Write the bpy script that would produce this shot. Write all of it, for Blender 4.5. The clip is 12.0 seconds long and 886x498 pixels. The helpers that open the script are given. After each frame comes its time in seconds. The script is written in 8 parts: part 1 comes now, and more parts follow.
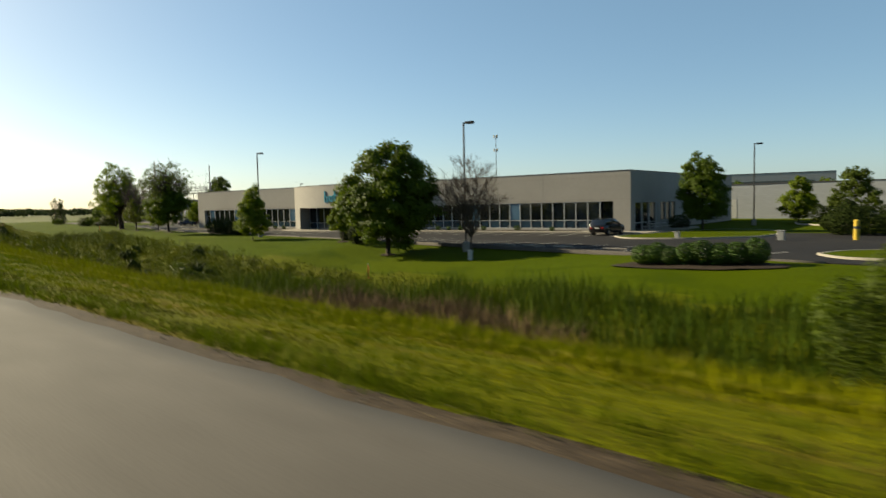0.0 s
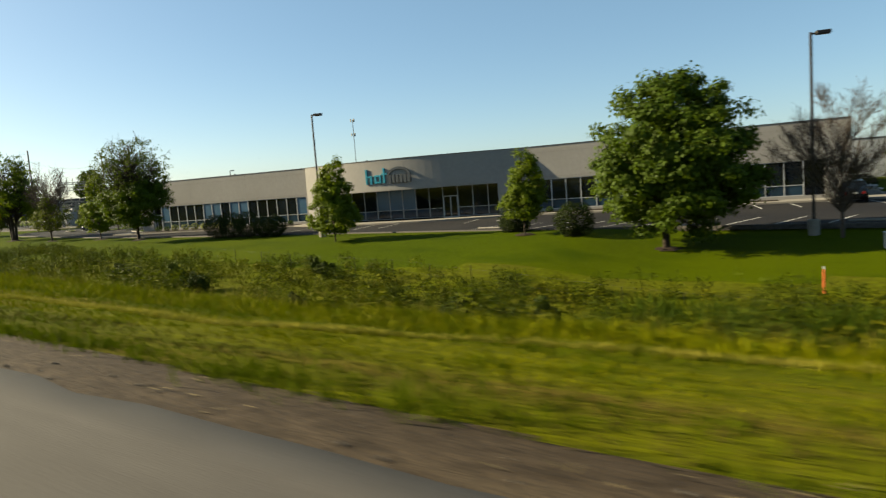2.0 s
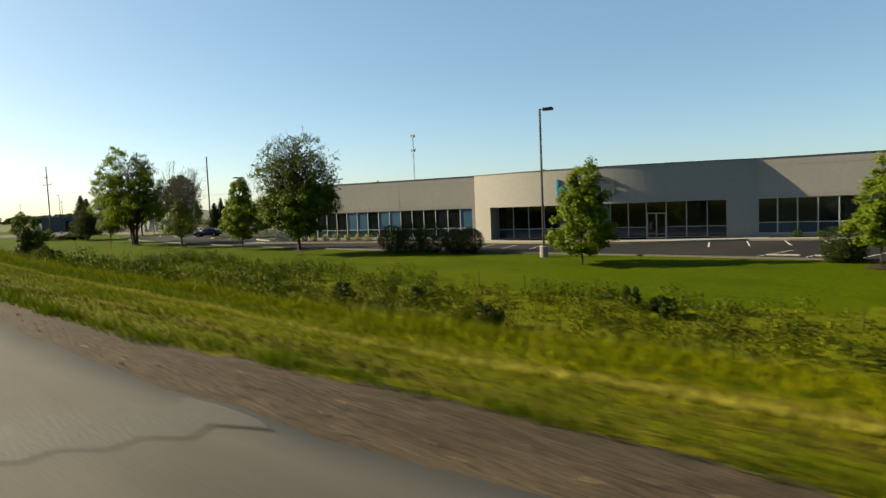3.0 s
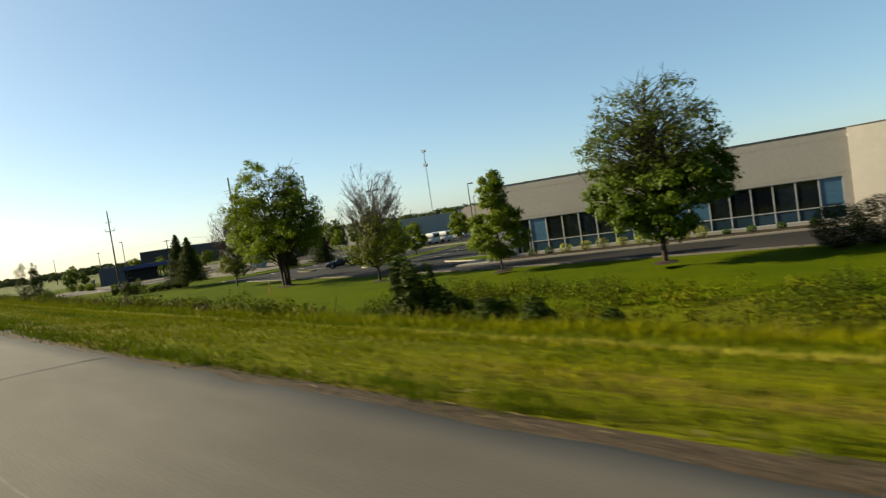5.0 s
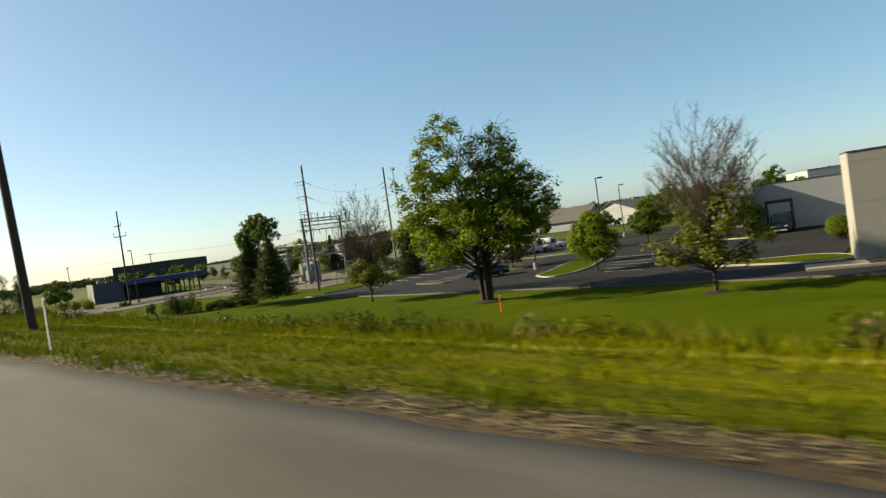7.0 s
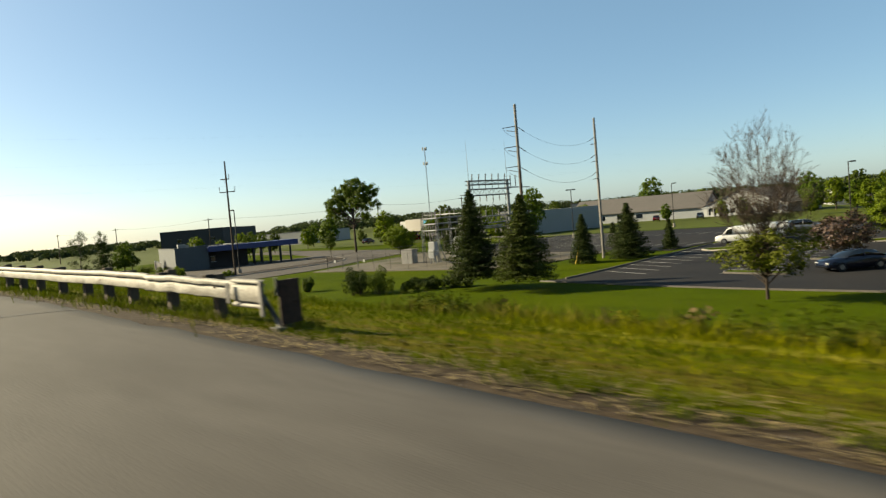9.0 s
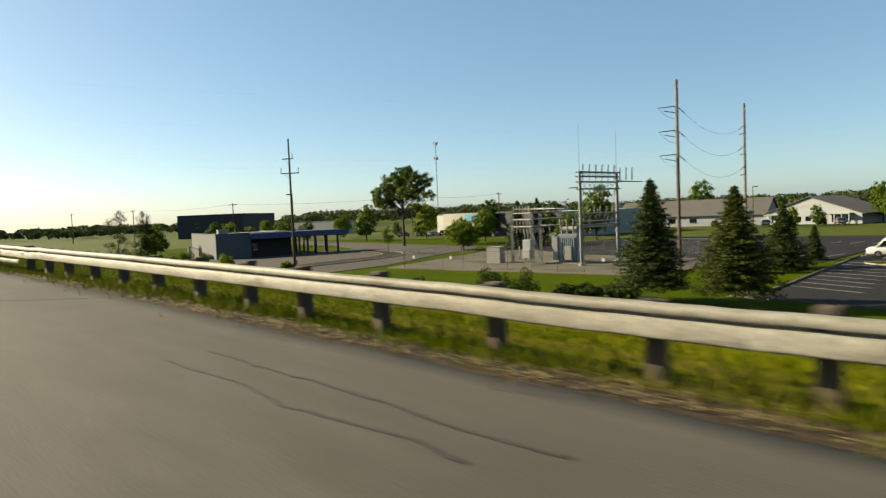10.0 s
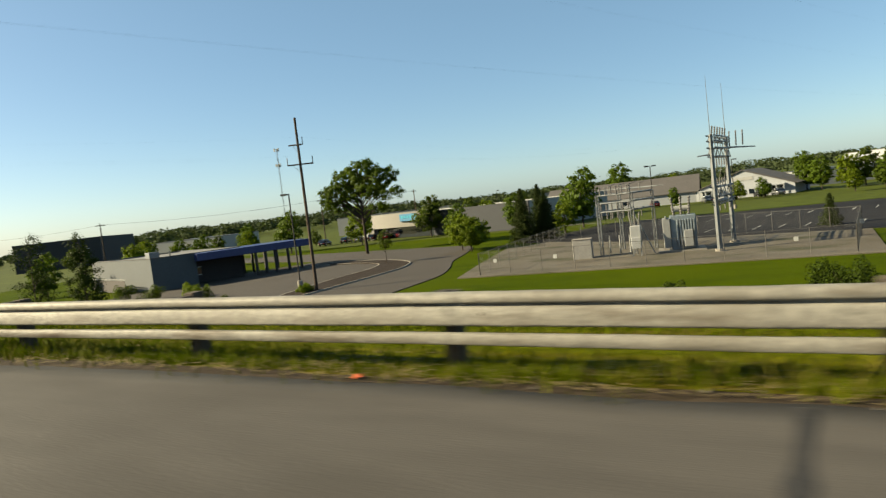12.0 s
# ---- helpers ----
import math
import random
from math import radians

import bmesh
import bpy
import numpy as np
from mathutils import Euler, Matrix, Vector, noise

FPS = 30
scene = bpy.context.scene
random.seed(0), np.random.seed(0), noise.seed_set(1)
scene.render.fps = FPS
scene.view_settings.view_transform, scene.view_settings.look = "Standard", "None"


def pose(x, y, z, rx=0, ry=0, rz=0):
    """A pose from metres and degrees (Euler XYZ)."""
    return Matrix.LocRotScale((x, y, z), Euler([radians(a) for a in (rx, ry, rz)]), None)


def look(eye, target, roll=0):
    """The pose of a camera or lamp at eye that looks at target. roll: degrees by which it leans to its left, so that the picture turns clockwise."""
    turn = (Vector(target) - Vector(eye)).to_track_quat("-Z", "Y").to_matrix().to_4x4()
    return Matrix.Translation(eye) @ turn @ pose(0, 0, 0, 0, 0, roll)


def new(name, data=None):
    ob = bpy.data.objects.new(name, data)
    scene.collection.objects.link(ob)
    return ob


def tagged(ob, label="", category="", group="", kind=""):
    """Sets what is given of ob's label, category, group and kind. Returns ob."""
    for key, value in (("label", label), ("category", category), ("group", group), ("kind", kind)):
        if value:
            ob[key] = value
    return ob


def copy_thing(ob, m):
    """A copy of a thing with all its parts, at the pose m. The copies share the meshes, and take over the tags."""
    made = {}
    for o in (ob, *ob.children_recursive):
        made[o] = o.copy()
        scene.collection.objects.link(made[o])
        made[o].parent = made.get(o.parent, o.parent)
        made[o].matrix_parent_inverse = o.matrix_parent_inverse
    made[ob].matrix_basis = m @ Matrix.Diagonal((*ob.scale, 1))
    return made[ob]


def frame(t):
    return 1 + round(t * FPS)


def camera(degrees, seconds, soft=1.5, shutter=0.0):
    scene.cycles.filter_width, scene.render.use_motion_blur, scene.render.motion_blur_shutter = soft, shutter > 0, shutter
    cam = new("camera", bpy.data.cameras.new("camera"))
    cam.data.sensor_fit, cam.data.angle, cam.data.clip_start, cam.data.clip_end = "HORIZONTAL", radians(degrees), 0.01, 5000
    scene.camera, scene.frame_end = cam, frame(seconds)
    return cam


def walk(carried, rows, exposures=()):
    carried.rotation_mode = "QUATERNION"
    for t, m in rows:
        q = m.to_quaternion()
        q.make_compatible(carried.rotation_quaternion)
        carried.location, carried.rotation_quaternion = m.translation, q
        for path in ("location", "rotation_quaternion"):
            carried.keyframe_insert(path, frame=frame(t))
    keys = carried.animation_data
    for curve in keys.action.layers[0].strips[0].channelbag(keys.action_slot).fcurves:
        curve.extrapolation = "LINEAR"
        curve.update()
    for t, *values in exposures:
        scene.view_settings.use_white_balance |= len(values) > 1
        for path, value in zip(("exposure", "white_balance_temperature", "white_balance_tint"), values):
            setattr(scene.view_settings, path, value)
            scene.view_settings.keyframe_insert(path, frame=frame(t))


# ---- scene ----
# the camera: seconds, place, yaw (from +y to the left), pitch, roll (lean to its left)
cam = camera(68.0, 12.0, soft=1.3, shutter=0.24)
PATH = [
    (0, -0, -0, 1.65, 50.698, -3.89, -1.354),
    (0.5, -9.126, -1.292, 1.718, 52.069, -0.133, -4.144),
    (1, -18.137, -2.385, 1.8, 46.939, -3.691, -1.296),
    (1.5, -27.039, -3.29, 1.897, 41.041, -5.883, -2.74),
    (2, -35.837, -4.02, 2.006, 37.88, -5.778, -4.319),
    (2.5, -44.538, -4.586, 2.126, 44.72, -5.838, -2.957),
    (3, -53.147, -4.999, 2.258, 42.027, -4.026, -2.361),
    (3.2, -56.566, -5.125, 2.313, 41.659, -2.513, -3.93),
    (4.8, -83.473, -5.415, 2.804, 42.858, -3.037, -8.748),
    (5, -86.786, -5.373, 2.87, 42.808, -2.733, -8.619),
    (5.5, -95.027, -5.205, 3.04, 43.552, -0.868, -7.892),
    (6, -103.211, -4.957, 3.214, 43.175, -1.696, -7.044),
    (6.5, -111.345, -4.64, 3.393, 41.335, -2.104, -7.969),
    (7, -119.434, -4.265, 3.573, 38.836, -1.524, -8.076),
    (7.5, -127.486, -3.846, 3.756, 39.156, -1.766, -7.706),
    (7.7, -130.697, -3.668, 3.829, 39.879, -1.959, -6.935),
    (9.3, -156.245, -2.146, 4.41, 39.951, -3.022, -4.216),
    (9.5, -159.427, -1.955, 4.481, 39.695, -3.232, -3.655),
    (10, -167.375, -1.488, 4.657, 40.452, -3.075, -2.365),
    (10.5, -175.321, -1.047, 4.828, 40.983, -2.903, -0.683),
    (11, -183.27, -0.644, 4.993, 37.998, -1.797, -1.769),
    (11.5, -191.227, -0.291, 5.152, 33.157, -2.106, -4.786),
    (12, -199.2, 0, 5.304, 26.634, -3.837, -6.686),
]


def aim(x, y, z, yaw, pitch, roll):
    return Matrix.Translation((x, y, z)) @ pose(0, 0, 0, 0, 0, yaw) @ pose(0, 0, 0, 90 + pitch) @ pose(0, 0, 0, 0, 0, roll)


walk(cam, [(r[0], aim(*r[1:])) for r in PATH], exposures=[(0, 1.46, 7450, 2), (0.4, 1.64, 7450, 2), (12, 1.64, 7450, 2)])

# ---- light ----
SUN_AZ = radians(202.5)  # direction of the sun, from +x towards +y
SUN_EL = radians(26)
world = bpy.data.worlds.new("sky_world")
scene.world = world
world.use_nodes = True
wn = world.node_tree
wn.nodes.clear()
w_out = wn.nodes.new("ShaderNodeOutputWorld")
w_bg = wn.nodes.new("ShaderNodeBackground")
w_sky = wn.nodes.new("ShaderNodeTexSky")
w_sky.sky_type = "NISHITA"
w_sky.sun_disc = False
w_sky.sun_elevation = SUN_EL
w_sky.sun_rotation = radians(90) - SUN_AZ
w_sky.air_density = 0.7
w_sky.dust_density = 0.9
w_sky.ozone_density = 1.6
w_bg.inputs["Strength"].default_value = 0.055
w_hsv = wn.nodes.new("ShaderNodeHueSaturation")
w_hsv.inputs["Saturation"].default_value = 1.16
wn.links.new(w_sky.outputs[0], w_hsv.inputs["Color"])
w_haze = wn.nodes.new("ShaderNodeMixRGB")  # thin even haze over the whole sky
w_haze.inputs["Fac"].default_value = 0.28
w_haze.inputs["Color2"].default_value = (2.3, 3.9, 5.6, 1)
wn.links.new(w_hsv.outputs[0], w_haze.inputs["Color1"])
wn.links.new(w_haze.outputs[0], w_bg.inputs[0])
wn.links.new(w_bg.outputs[0], w_out.inputs[0])
sun_data = bpy.data.lights.new("sun", "SUN")
sun_data.energy = 5.0
sun_data.angle = radians(0.6)
sun_data.color = (1.0, 0.88, 0.68)
sun = new("sun", sun_data)
sun.matrix_world = look((0, 0, 60), (-60 * math.cos(SUN_AZ), -60 * math.sin(SUN_AZ), 60 - 60 * math.tan(SUN_EL)))

# ---- materials ----
DEEP = 0.66  # common depth of the colours given below


def mat(name, base, rough=0.8, metal=0.0, var=0.18, fine=6.0, coarse=0.35, bump=0.15, bscale=25.0, spec=0.4, tint=None, island=0.0, randobj=0.0, translucent=0.0, stretch=None, patch=None, along=False):
    """Principled surface whose colour varies at two scales, with fine relief, in metres of the world."""
    base = [c * DEEP for c in base]
    tint = [c * DEEP for c in tint] if tint else None
    m = bpy.data.materials.new(name)
    m.use_nodes = True
    t = m.node_tree
    n, k = t.nodes, t.links
    p = n["Principled BSDF"]
    out = n["Material Output"]
    geo = n.new("ShaderNodeNewGeometry")
    place = n.new("ShaderNodeTexCoord").outputs["UV"] if along else geo.outputs["Position"]
    vec = place
    if stretch:
        mp = n.new("ShaderNodeMapping")
        mp.inputs["Scale"].default_value = stretch
        k.new(vec, mp.inputs["Vector"])
        vec = mp.outputs["Vector"]
    a, b = n.new("ShaderNodeTexNoise"), n.new("ShaderNodeTexNoise")
    a.inputs["Scale"].default_value, a.inputs["Detail"].default_value = fine, 4.0
    b.inputs["Scale"].default_value, b.inputs["Detail"].default_value = coarse, 3.0
    k.new(vec, a.inputs["Vector"])
    k.new(vec, b.inputs["Vector"])
    mix1 = n.new("ShaderNodeMix")
    mix1.data_type = "RGBA"
    lo = [max(0.0, c * (1 - var)) for c in base]
    hi = [min(1.0, c * (1 + var)) for c in base]
    mix1.inputs[6].default_value = (*lo, 1)
    mix1.inputs[7].default_value = (*hi, 1)
    r1 = n.new("ShaderNodeMapRange")
    r1.inputs[1].default_value, r1.inputs[2].default_value = 0.3, 0.7
    k.new(a.outputs["Fac"], r1.inputs[0])
    k.new(r1.outputs[0], mix1.inputs[0])
    mix2 = n.new("ShaderNodeMix")
    mix2.data_type = "RGBA"
    tn = tint if tint else [c * (1 - 0.6 * var) for c in base]
    mix2.inputs[7].default_value = (*tn, 1)
    r2 = n.new("ShaderNodeMapRange")
    r2.inputs[1].default_value, r2.inputs[2].default_value = 0.42, 0.68
    r2.inputs[4].default_value = 0.75
    k.new(b.outputs["Fac"], r2.inputs[0])
    k.new(r2.outputs[0], mix2.inputs[0])
    k.new(mix1.outputs[2], mix2.inputs[6])
    col = mix2.outputs[2]
    if patch:
        # a third colour in irregular patches
        pc, ps, lo_, hi_, pst = patch
        pc = [c * DEEP for c in pc]
        pm = n.new("ShaderNodeMapping")
        pm.inputs["Scale"].default_value = pst
        k.new(place, pm.inputs["Vector"])
        pn = n.new("ShaderNodeTexNoise")
        pn.inputs["Scale"].default_value, pn.inputs["Detail"].default_value = ps, 5.0
        k.new(pm.outputs["Vector"], pn.inputs["Vector"])
        pr = n.new("ShaderNodeMapRange")
        pr.inputs[1].default_value, pr.inputs[2].default_value = lo_, hi_
        k.new(pn.outputs["Fac"], pr.inputs[0])
        mix3 = n.new("ShaderNodeMix")
        mix3.data_type = "RGBA"
        k.new(pr.outputs[0], mix3.inputs[0])
        k.new(col, mix3.inputs[6])
        mix3.inputs[7].default_value = (*pc, 1)
        col = mix3.outputs[2]
    if island or randobj:
        hsv = n.new("ShaderNodeHueSaturation")
        src = geo.outputs["Random Per Island"] if island else n.new("ShaderNodeObjectInfo").outputs["Random"]
        r3 = n.new("ShaderNodeMapRange")
        amt = island or randobj
        r3.inputs[3].default_value, r3.inputs[4].default_value = 1 - amt, 1 + amt
        k.new(src, r3.inputs[0])
        k.new(r3.outputs[0], hsv.inputs["Value"])
        k.new(col, hsv.inputs["Color"])
        col = hsv.outputs["Color"]
    k.new(col, p.inputs["Base Color"])
    p.inputs["Roughness"].default_value = rough
    p.inputs["Metallic"].default_value = metal
    p.inputs["Specular IOR Level"].default_value = spec
    if bump:
        c = n.new("ShaderNodeTexNoise")
        c.inputs["Scale"].default_value, c.inputs["Detail"].default_value = bscale, 5.0
        k.new(vec, c.inputs["Vector"])
        bp = n.new("ShaderNodeBump")
        bp.inputs["Strength"].default_value = bump
        bp.inputs["Distance"].default_value = 0.05
        k.new(c.outputs["Fac"], bp.inputs["Height"])
        k.new(bp.outputs[0], p.inputs["Normal"])
    if translucent:
        tr = n.new("ShaderNodeBsdfTranslucent")
        mx = n.new("ShaderNodeMixShader")
        mx.inputs[0].default_value = translucent
        bright = n.new("ShaderNodeMix")
        bright.data_type = "RGBA"
        bright.inputs[0].default_value = 0.35
        bright.inputs[7].default_value = (0.13, 0.19, 0.008, 1)
        k.new(col, bright.inputs[6])
        k.new(bright.outputs[2], tr.inputs["Color"])
        k.new(p.outputs[0], mx.inputs[1])
        k.new(tr.outputs[0], mx.inputs[2])
        k.new(mx.outputs[0], out.inputs["Surface"])
    return m


def glass_mat(name, base, rough=0.04):
    """Dark tinted glazing of a building or car: a mirror-like dark pane."""
    m = mat(name, base, rough=rough, var=0.25, fine=0.8, coarse=0.25, bump=0.0, spec=0.9, randobj=0.5)
    return m


M_ASPHALT = mat("road_asphalt", (0.093, 0.084, 0.074), 0.88, var=0.12, fine=2.2, coarse=0.35, bump=0.1, bscale=30, tint=(0.079, 0.071, 0.062), spec=0.15, stretch=(0.3, 1.2, 1), patch=((0.065, 0.058, 0.05), 0.7, 0.48, 0.72, (0.3, 0.7, 1)), along=True)
M_LOT = mat("lot_asphalt", (0.019, 0.0187, 0.0205), 0.88, var=0.2, fine=12, coarse=0.12, bump=0.3, bscale=40, tint=(0.031, 0.0291, 0.0285), spec=0.08)
M_DRIVE = mat("worn_drive_asphalt", (0.062, 0.0515, 0.0422), 0.9, var=0.2, fine=8, coarse=0.15, bump=0.3, bscale=40, spec=0.25)
M_GRAVEL = mat("gravel_shoulder", (0.058, 0.042, 0.027), 0.95, var=0.4, fine=4, coarse=0.9, bump=0.8, bscale=10, tint=(0.04, 0.028, 0.018), spec=0.1, stretch=(0.8, 1.8, 1), patch=((0.078, 0.058, 0.037), 0.9, 0.57, 0.72, (0.35, 2.2, 1)), along=True)
M_YARD = mat("crushed_stone", (0.14, 0.122, 0.095), 0.95, var=0.25, fine=10, coarse=0.15, bump=0.6, bscale=20, spec=0.2, tint=(0.1, 0.082, 0.06), patch=((0.06, 0.058, 0.03), 0.22, 0.5, 0.64, (0.6, 1, 1)))
M_VERGE = mat("verge_grass", (0.108, 0.112, 0.004), 0.95, var=0.25, fine=2.5, coarse=0.7, bump=1.0, bscale=5, tint=(0.07, 0.08, 0.004), patch=((0.13, 0.095, 0.016), 0.8, 0.5, 0.66, (0.1, 1.1, 1)), spec=0.02, stretch=(0.25, 1.5, 1), along=True)
M_WILD = mat("rough_grass", (0.08, 0.094, 0.003), 0.95, var=0.35, fine=3, coarse=0.3, bump=1.0, bscale=6, tint=(0.085, 0.085, 0.009), spec=0.02)
M_LAWN = mat("lawn_grass", (0.051, 0.075, 0.001), 0.95, var=0.3, fine=7, coarse=0.06, bump=1.0, bscale=14, tint=(0.068, 0.088, 0.001), patch=((0.038, 0.06, 0.001), 0.35, 0.5, 0.7, (0.5, 1, 1)), spec=0.02)
M_FIELD = mat("far_grass", (0.062, 0.08, 0.006), 0.95, var=0.3, fine=0.4, coarse=0.02, bump=0.3, bscale=3, spec=0.1)
M_BLADE = mat("grass_blade", (0.18, 0.178, 0.004), 0.8, var=0.2, fine=2, coarse=0.5, bump=0, island=0.25, translucent=0.15, spec=0.03)
M_GREENBLADE = mat("green_grass_blade", (0.086, 0.112, 0.003), 0.8, var=0.25, fine=2, coarse=0.5, bump=0, island=0.25, translucent=0.15, spec=0.03)
M_WORN = mat("worn_grass", (0.078, 0.062, 0.014), 0.9, var=0.3, fine=2, coarse=0.5, bump=0, island=0.3, translucent=0.1, spec=0.03)
M_CUT = mat("cut_dry_grass", (0.4, 0.35, 0.06), 0.9, var=0.2, fine=2, coarse=0.5, bump=0, island=0.25, translucent=0.15, spec=0.03)
M_DARKWEED = mat("dark_weed_leaf", (0.05, 0.066, 0.004), 0.75, var=0.35, fine=1.5, coarse=0.4, bump=0, island=0.4, translucent=0.12, spec=0.05)
M_YELLOWWEED = mat("yellow_weed_leaf", (0.12, 0.12, 0.005), 0.8, var=0.25, fine=1.5, coarse=0.4, bump=0, island=0.18, translucent=0.15, spec=0.05)
M_STRAW = mat("dry_straw", (0.21, 0.158, 0.072), 0.9, var=0.3, fine=2, coarse=0.5, bump=0, island=0.4, spec=0.2)
M_WEED = mat("weed_leaf", (0.1, 0.114, 0.004), 0.75, var=0.35, fine=1.5, coarse=0.3, bump=0, island=0.35, translucent=0.15, tint=(0.112, 0.112, 0.006), spec=0.05)
M_REED = mat("green_reed", (0.04, 0.068, 0.004), 0.75, var=0.3, fine=1.5, coarse=0.3, bump=0, island=0.4, translucent=0.12, spec=0.05)
M_DRYREED = mat("dry_reed", (0.165, 0.108, 0.056), 0.85, var=0.3, fine=1.5, coarse=0.3, bump=0, island=0.45, spec=0.1)
M_LEAF = mat("maple_leaf", (0.06, 0.098, 0.005), 0.6, var=0.3, fine=1.2, coarse=0.4, bump=0, island=0.2, translucent=0.3, tint=(0.08, 0.122, 0.008), spec=0.1)
M_LEAF2 = mat("young_leaf", (0.125, 0.17, 0.008), 0.6, var=0.3, fine=1.2, coarse=0.4, bump=0, island=0.2, translucent=0.42, spec=0.1)
M_LEAF3 = mat("dull_leaf", (0.064, 0.09, 0.01), 0.65, var=0.3, fine=1.2, coarse=0.4, bump=0, island=0.22, translucent=0.3, spec=0.1)
M_OLIVE = mat("olive_leaf", (0.1, 0.112, 0.01), 0.65, var=0.3, fine=1.2, coarse=0.4, bump=0, island=0.35, translucent=0.25, spec=0.1)
M_SHRUB = mat("shrub_leaf", (0.02, 0.032, 0.004), 0.8, var=0.3, fine=1.5, coarse=0.5, bump=0, island=0.5, translucent=0.03, spec=0.06)
M_HEDGE = mat("hedge_leaf", (0.034, 0.075, 0.005), 0.6, var=0.3, fine=1.5, coarse=0.5, bump=0, island=0.5, translucent=0.15, spec=0.12)
M_RUST = mat("russet_leaf", (0.0558, 0.0248, 0.0155), 0.65, var=0.3, fine=1.2, coarse=0.4, bump=0, island=0.5, translucent=0.15)
M_SPRUCE = mat("spruce_needle", (0.034, 0.05, 0.009), 0.75, var=0.25, fine=1.2, coarse=0.4, bump=0, island=0.3, translucent=0.1, spec=0.12)
M_SPRUCE2 = mat("young_spruce_needle", (0.052, 0.068, 0.009), 0.75, var=0.25, fine=1.2, coarse=0.4, bump=0, island=0.3, translucent=0.1, spec=0.12)
M_BARK = mat("bark", (0.0527, 0.0384, 0.0279), 0.95, var=0.35, fine=8, coarse=1.0, bump=0.8, bscale=18, spec=0.2)
M_BARKTWIG = mat("brown_twig_bark", (0.1, 0.074, 0.056), 0.95, var=0.3, fine=8, coarse=1.0, bump=0.3, bscale=18, spec=0.2)
M_MULCH = mat("bark_mulch", (0.031, 0.0205, 0.0136), 0.95, var=0.4, fine=9, coarse=1.0, bump=1.0, bscale=16, spec=0.15)
M_WALL = mat("painted_concrete", (0.318, 0.302, 0.278), 0.85, var=0.05, fine=3, coarse=0.15, bump=0.12, bscale=12, tint=(0.28, 0.264, 0.24), spec=0.25)
M_CAP = mat("metal_coping", (0.0992, 0.093, 0.0868), 0.5, metal=0.6, var=0.1, bump=0.0)
M_ROOF = mat("roof_membrane", (0.186, 0.18, 0.174), 0.9, var=0.15, bump=0.1)
M_MULLION = mat("white_aluminium", (0.496, 0.504, 0.504), 0.45, metal=0.2, var=0.06, bump=0.0)
M_GLASS = glass_mat("window_glass", (0.00744, 0.0112, 0.0161))
M_BLIND = mat("blue_window_blind", (0.045, 0.117, 0.198), 0.25, var=0.15, fine=2, coarse=0.4, bump=0.0, spec=0.8, stretch=(1, 1, 14))
M_SPANDREL = mat("blue_spandrel_glass", (0.0217, 0.0465, 0.0744), 0.12, var=0.2, fine=1, coarse=0.4, bump=0.0, spec=0.8, randobj=0.3)
M_TEAL = mat("teal_plastic", (0, 0.27, 0.378), 0.4, var=0.08, bump=0.0)
M_SIGNGREY = mat("dark_sign_plastic", (0.0496, 0.0589, 0.0682), 0.4, var=0.08, bump=0.0)
M_CONC = mat("pale_concrete", (0.277, 0.251, 0.214), 0.9, var=0.14, fine=6, coarse=0.3, bump=0.25, bscale=20, spec=0.25)
M_PAINT = mat("white_road_paint", (0.54, 0.525, 0.495), 0.8, var=0.2, fine=7, coarse=0.6, bump=0.1, tint=(0.338, 0.323, 0.3))
M_POLE = mat("bronze_pole", (0.0217, 0.0186, 0.0167), 0.5, metal=0.3, var=0.15, bump=0.05)
M_DULLSTEEL = mat("dull_weathered_steel", (0.12, 0.113, 0.104), 0.7, metal=0.2, var=0.3, fine=9, coarse=1.5, bump=0.1)
M_KERBDULL = mat("worn_dark_kerb", (0.0806, 0.0713, 0.062), 0.95, var=0.3, fine=6, coarse=0.4, bump=0.3)
M_DELIN = mat("weathered_white_plastic", (0.26, 0.26, 0.24), 0.6, var=0.2, bump=0.0)
M_TAWNY = mat("tawny_grass", (0.135, 0.112, 0.02), 0.9, var=0.3, fine=2, coarse=0.4, bump=0, island=0.35, translucent=0.15, tint=(0.09, 0.095, 0.012), spec=0.05)
M_GALV = mat("galvanised_steel", (0.205, 0.217, 0.223), 0.55, metal=0.4, var=0.15, fine=5, coarse=0.6, bump=0.08)
M_RAIL = mat("weathered_rail_steel", (0.262, 0.245, 0.205), 0.65, metal=0.05, var=0.3, fine=16, coarse=1.2, bump=0.25, bscale=24, tint=(0.19, 0.17, 0.135), spec=0.3, patch=((0.105, 0.08, 0.055), 1.6, 0.56, 0.7, (0.35, 1, 2.5)))
M_WOOD = mat("treated_post_wood", (0.0465, 0.0341, 0.026), 0.95, var=0.3, fine=9, coarse=1.5, bump=0.5, bscale=20, stretch=(3, 3, 0.5))
M_UPOLE = mat("utility_pole_wood", (0.0682, 0.0434, 0.0279), 0.95, var=0.25, fine=9, coarse=1.0, bump=0.5, bscale=20, stretch=(3, 3, 0.4))
M_STEELPOLE = mat("weathered_pole_wood", (0.1, 0.066, 0.048), 0.85, var=0.25, fine=5, coarse=0.25, bump=0.2, stretch=(2, 2, 0.5))
M_BLEACHED = mat("bleached_pole_wood", (0.22, 0.2, 0.18), 0.85, var=0.2, fine=5, coarse=0.25, bump=0.2, stretch=(2, 2, 0.5))
M_PORC = mat("grey_porcelain", (0.136, 0.13, 0.124), 0.6, var=0.1, bump=0.0)
M_ORANGE = mat("orange_plastic", (0.75, 0.13, 0.03), 0.6, var=0.1, bump=0.0)
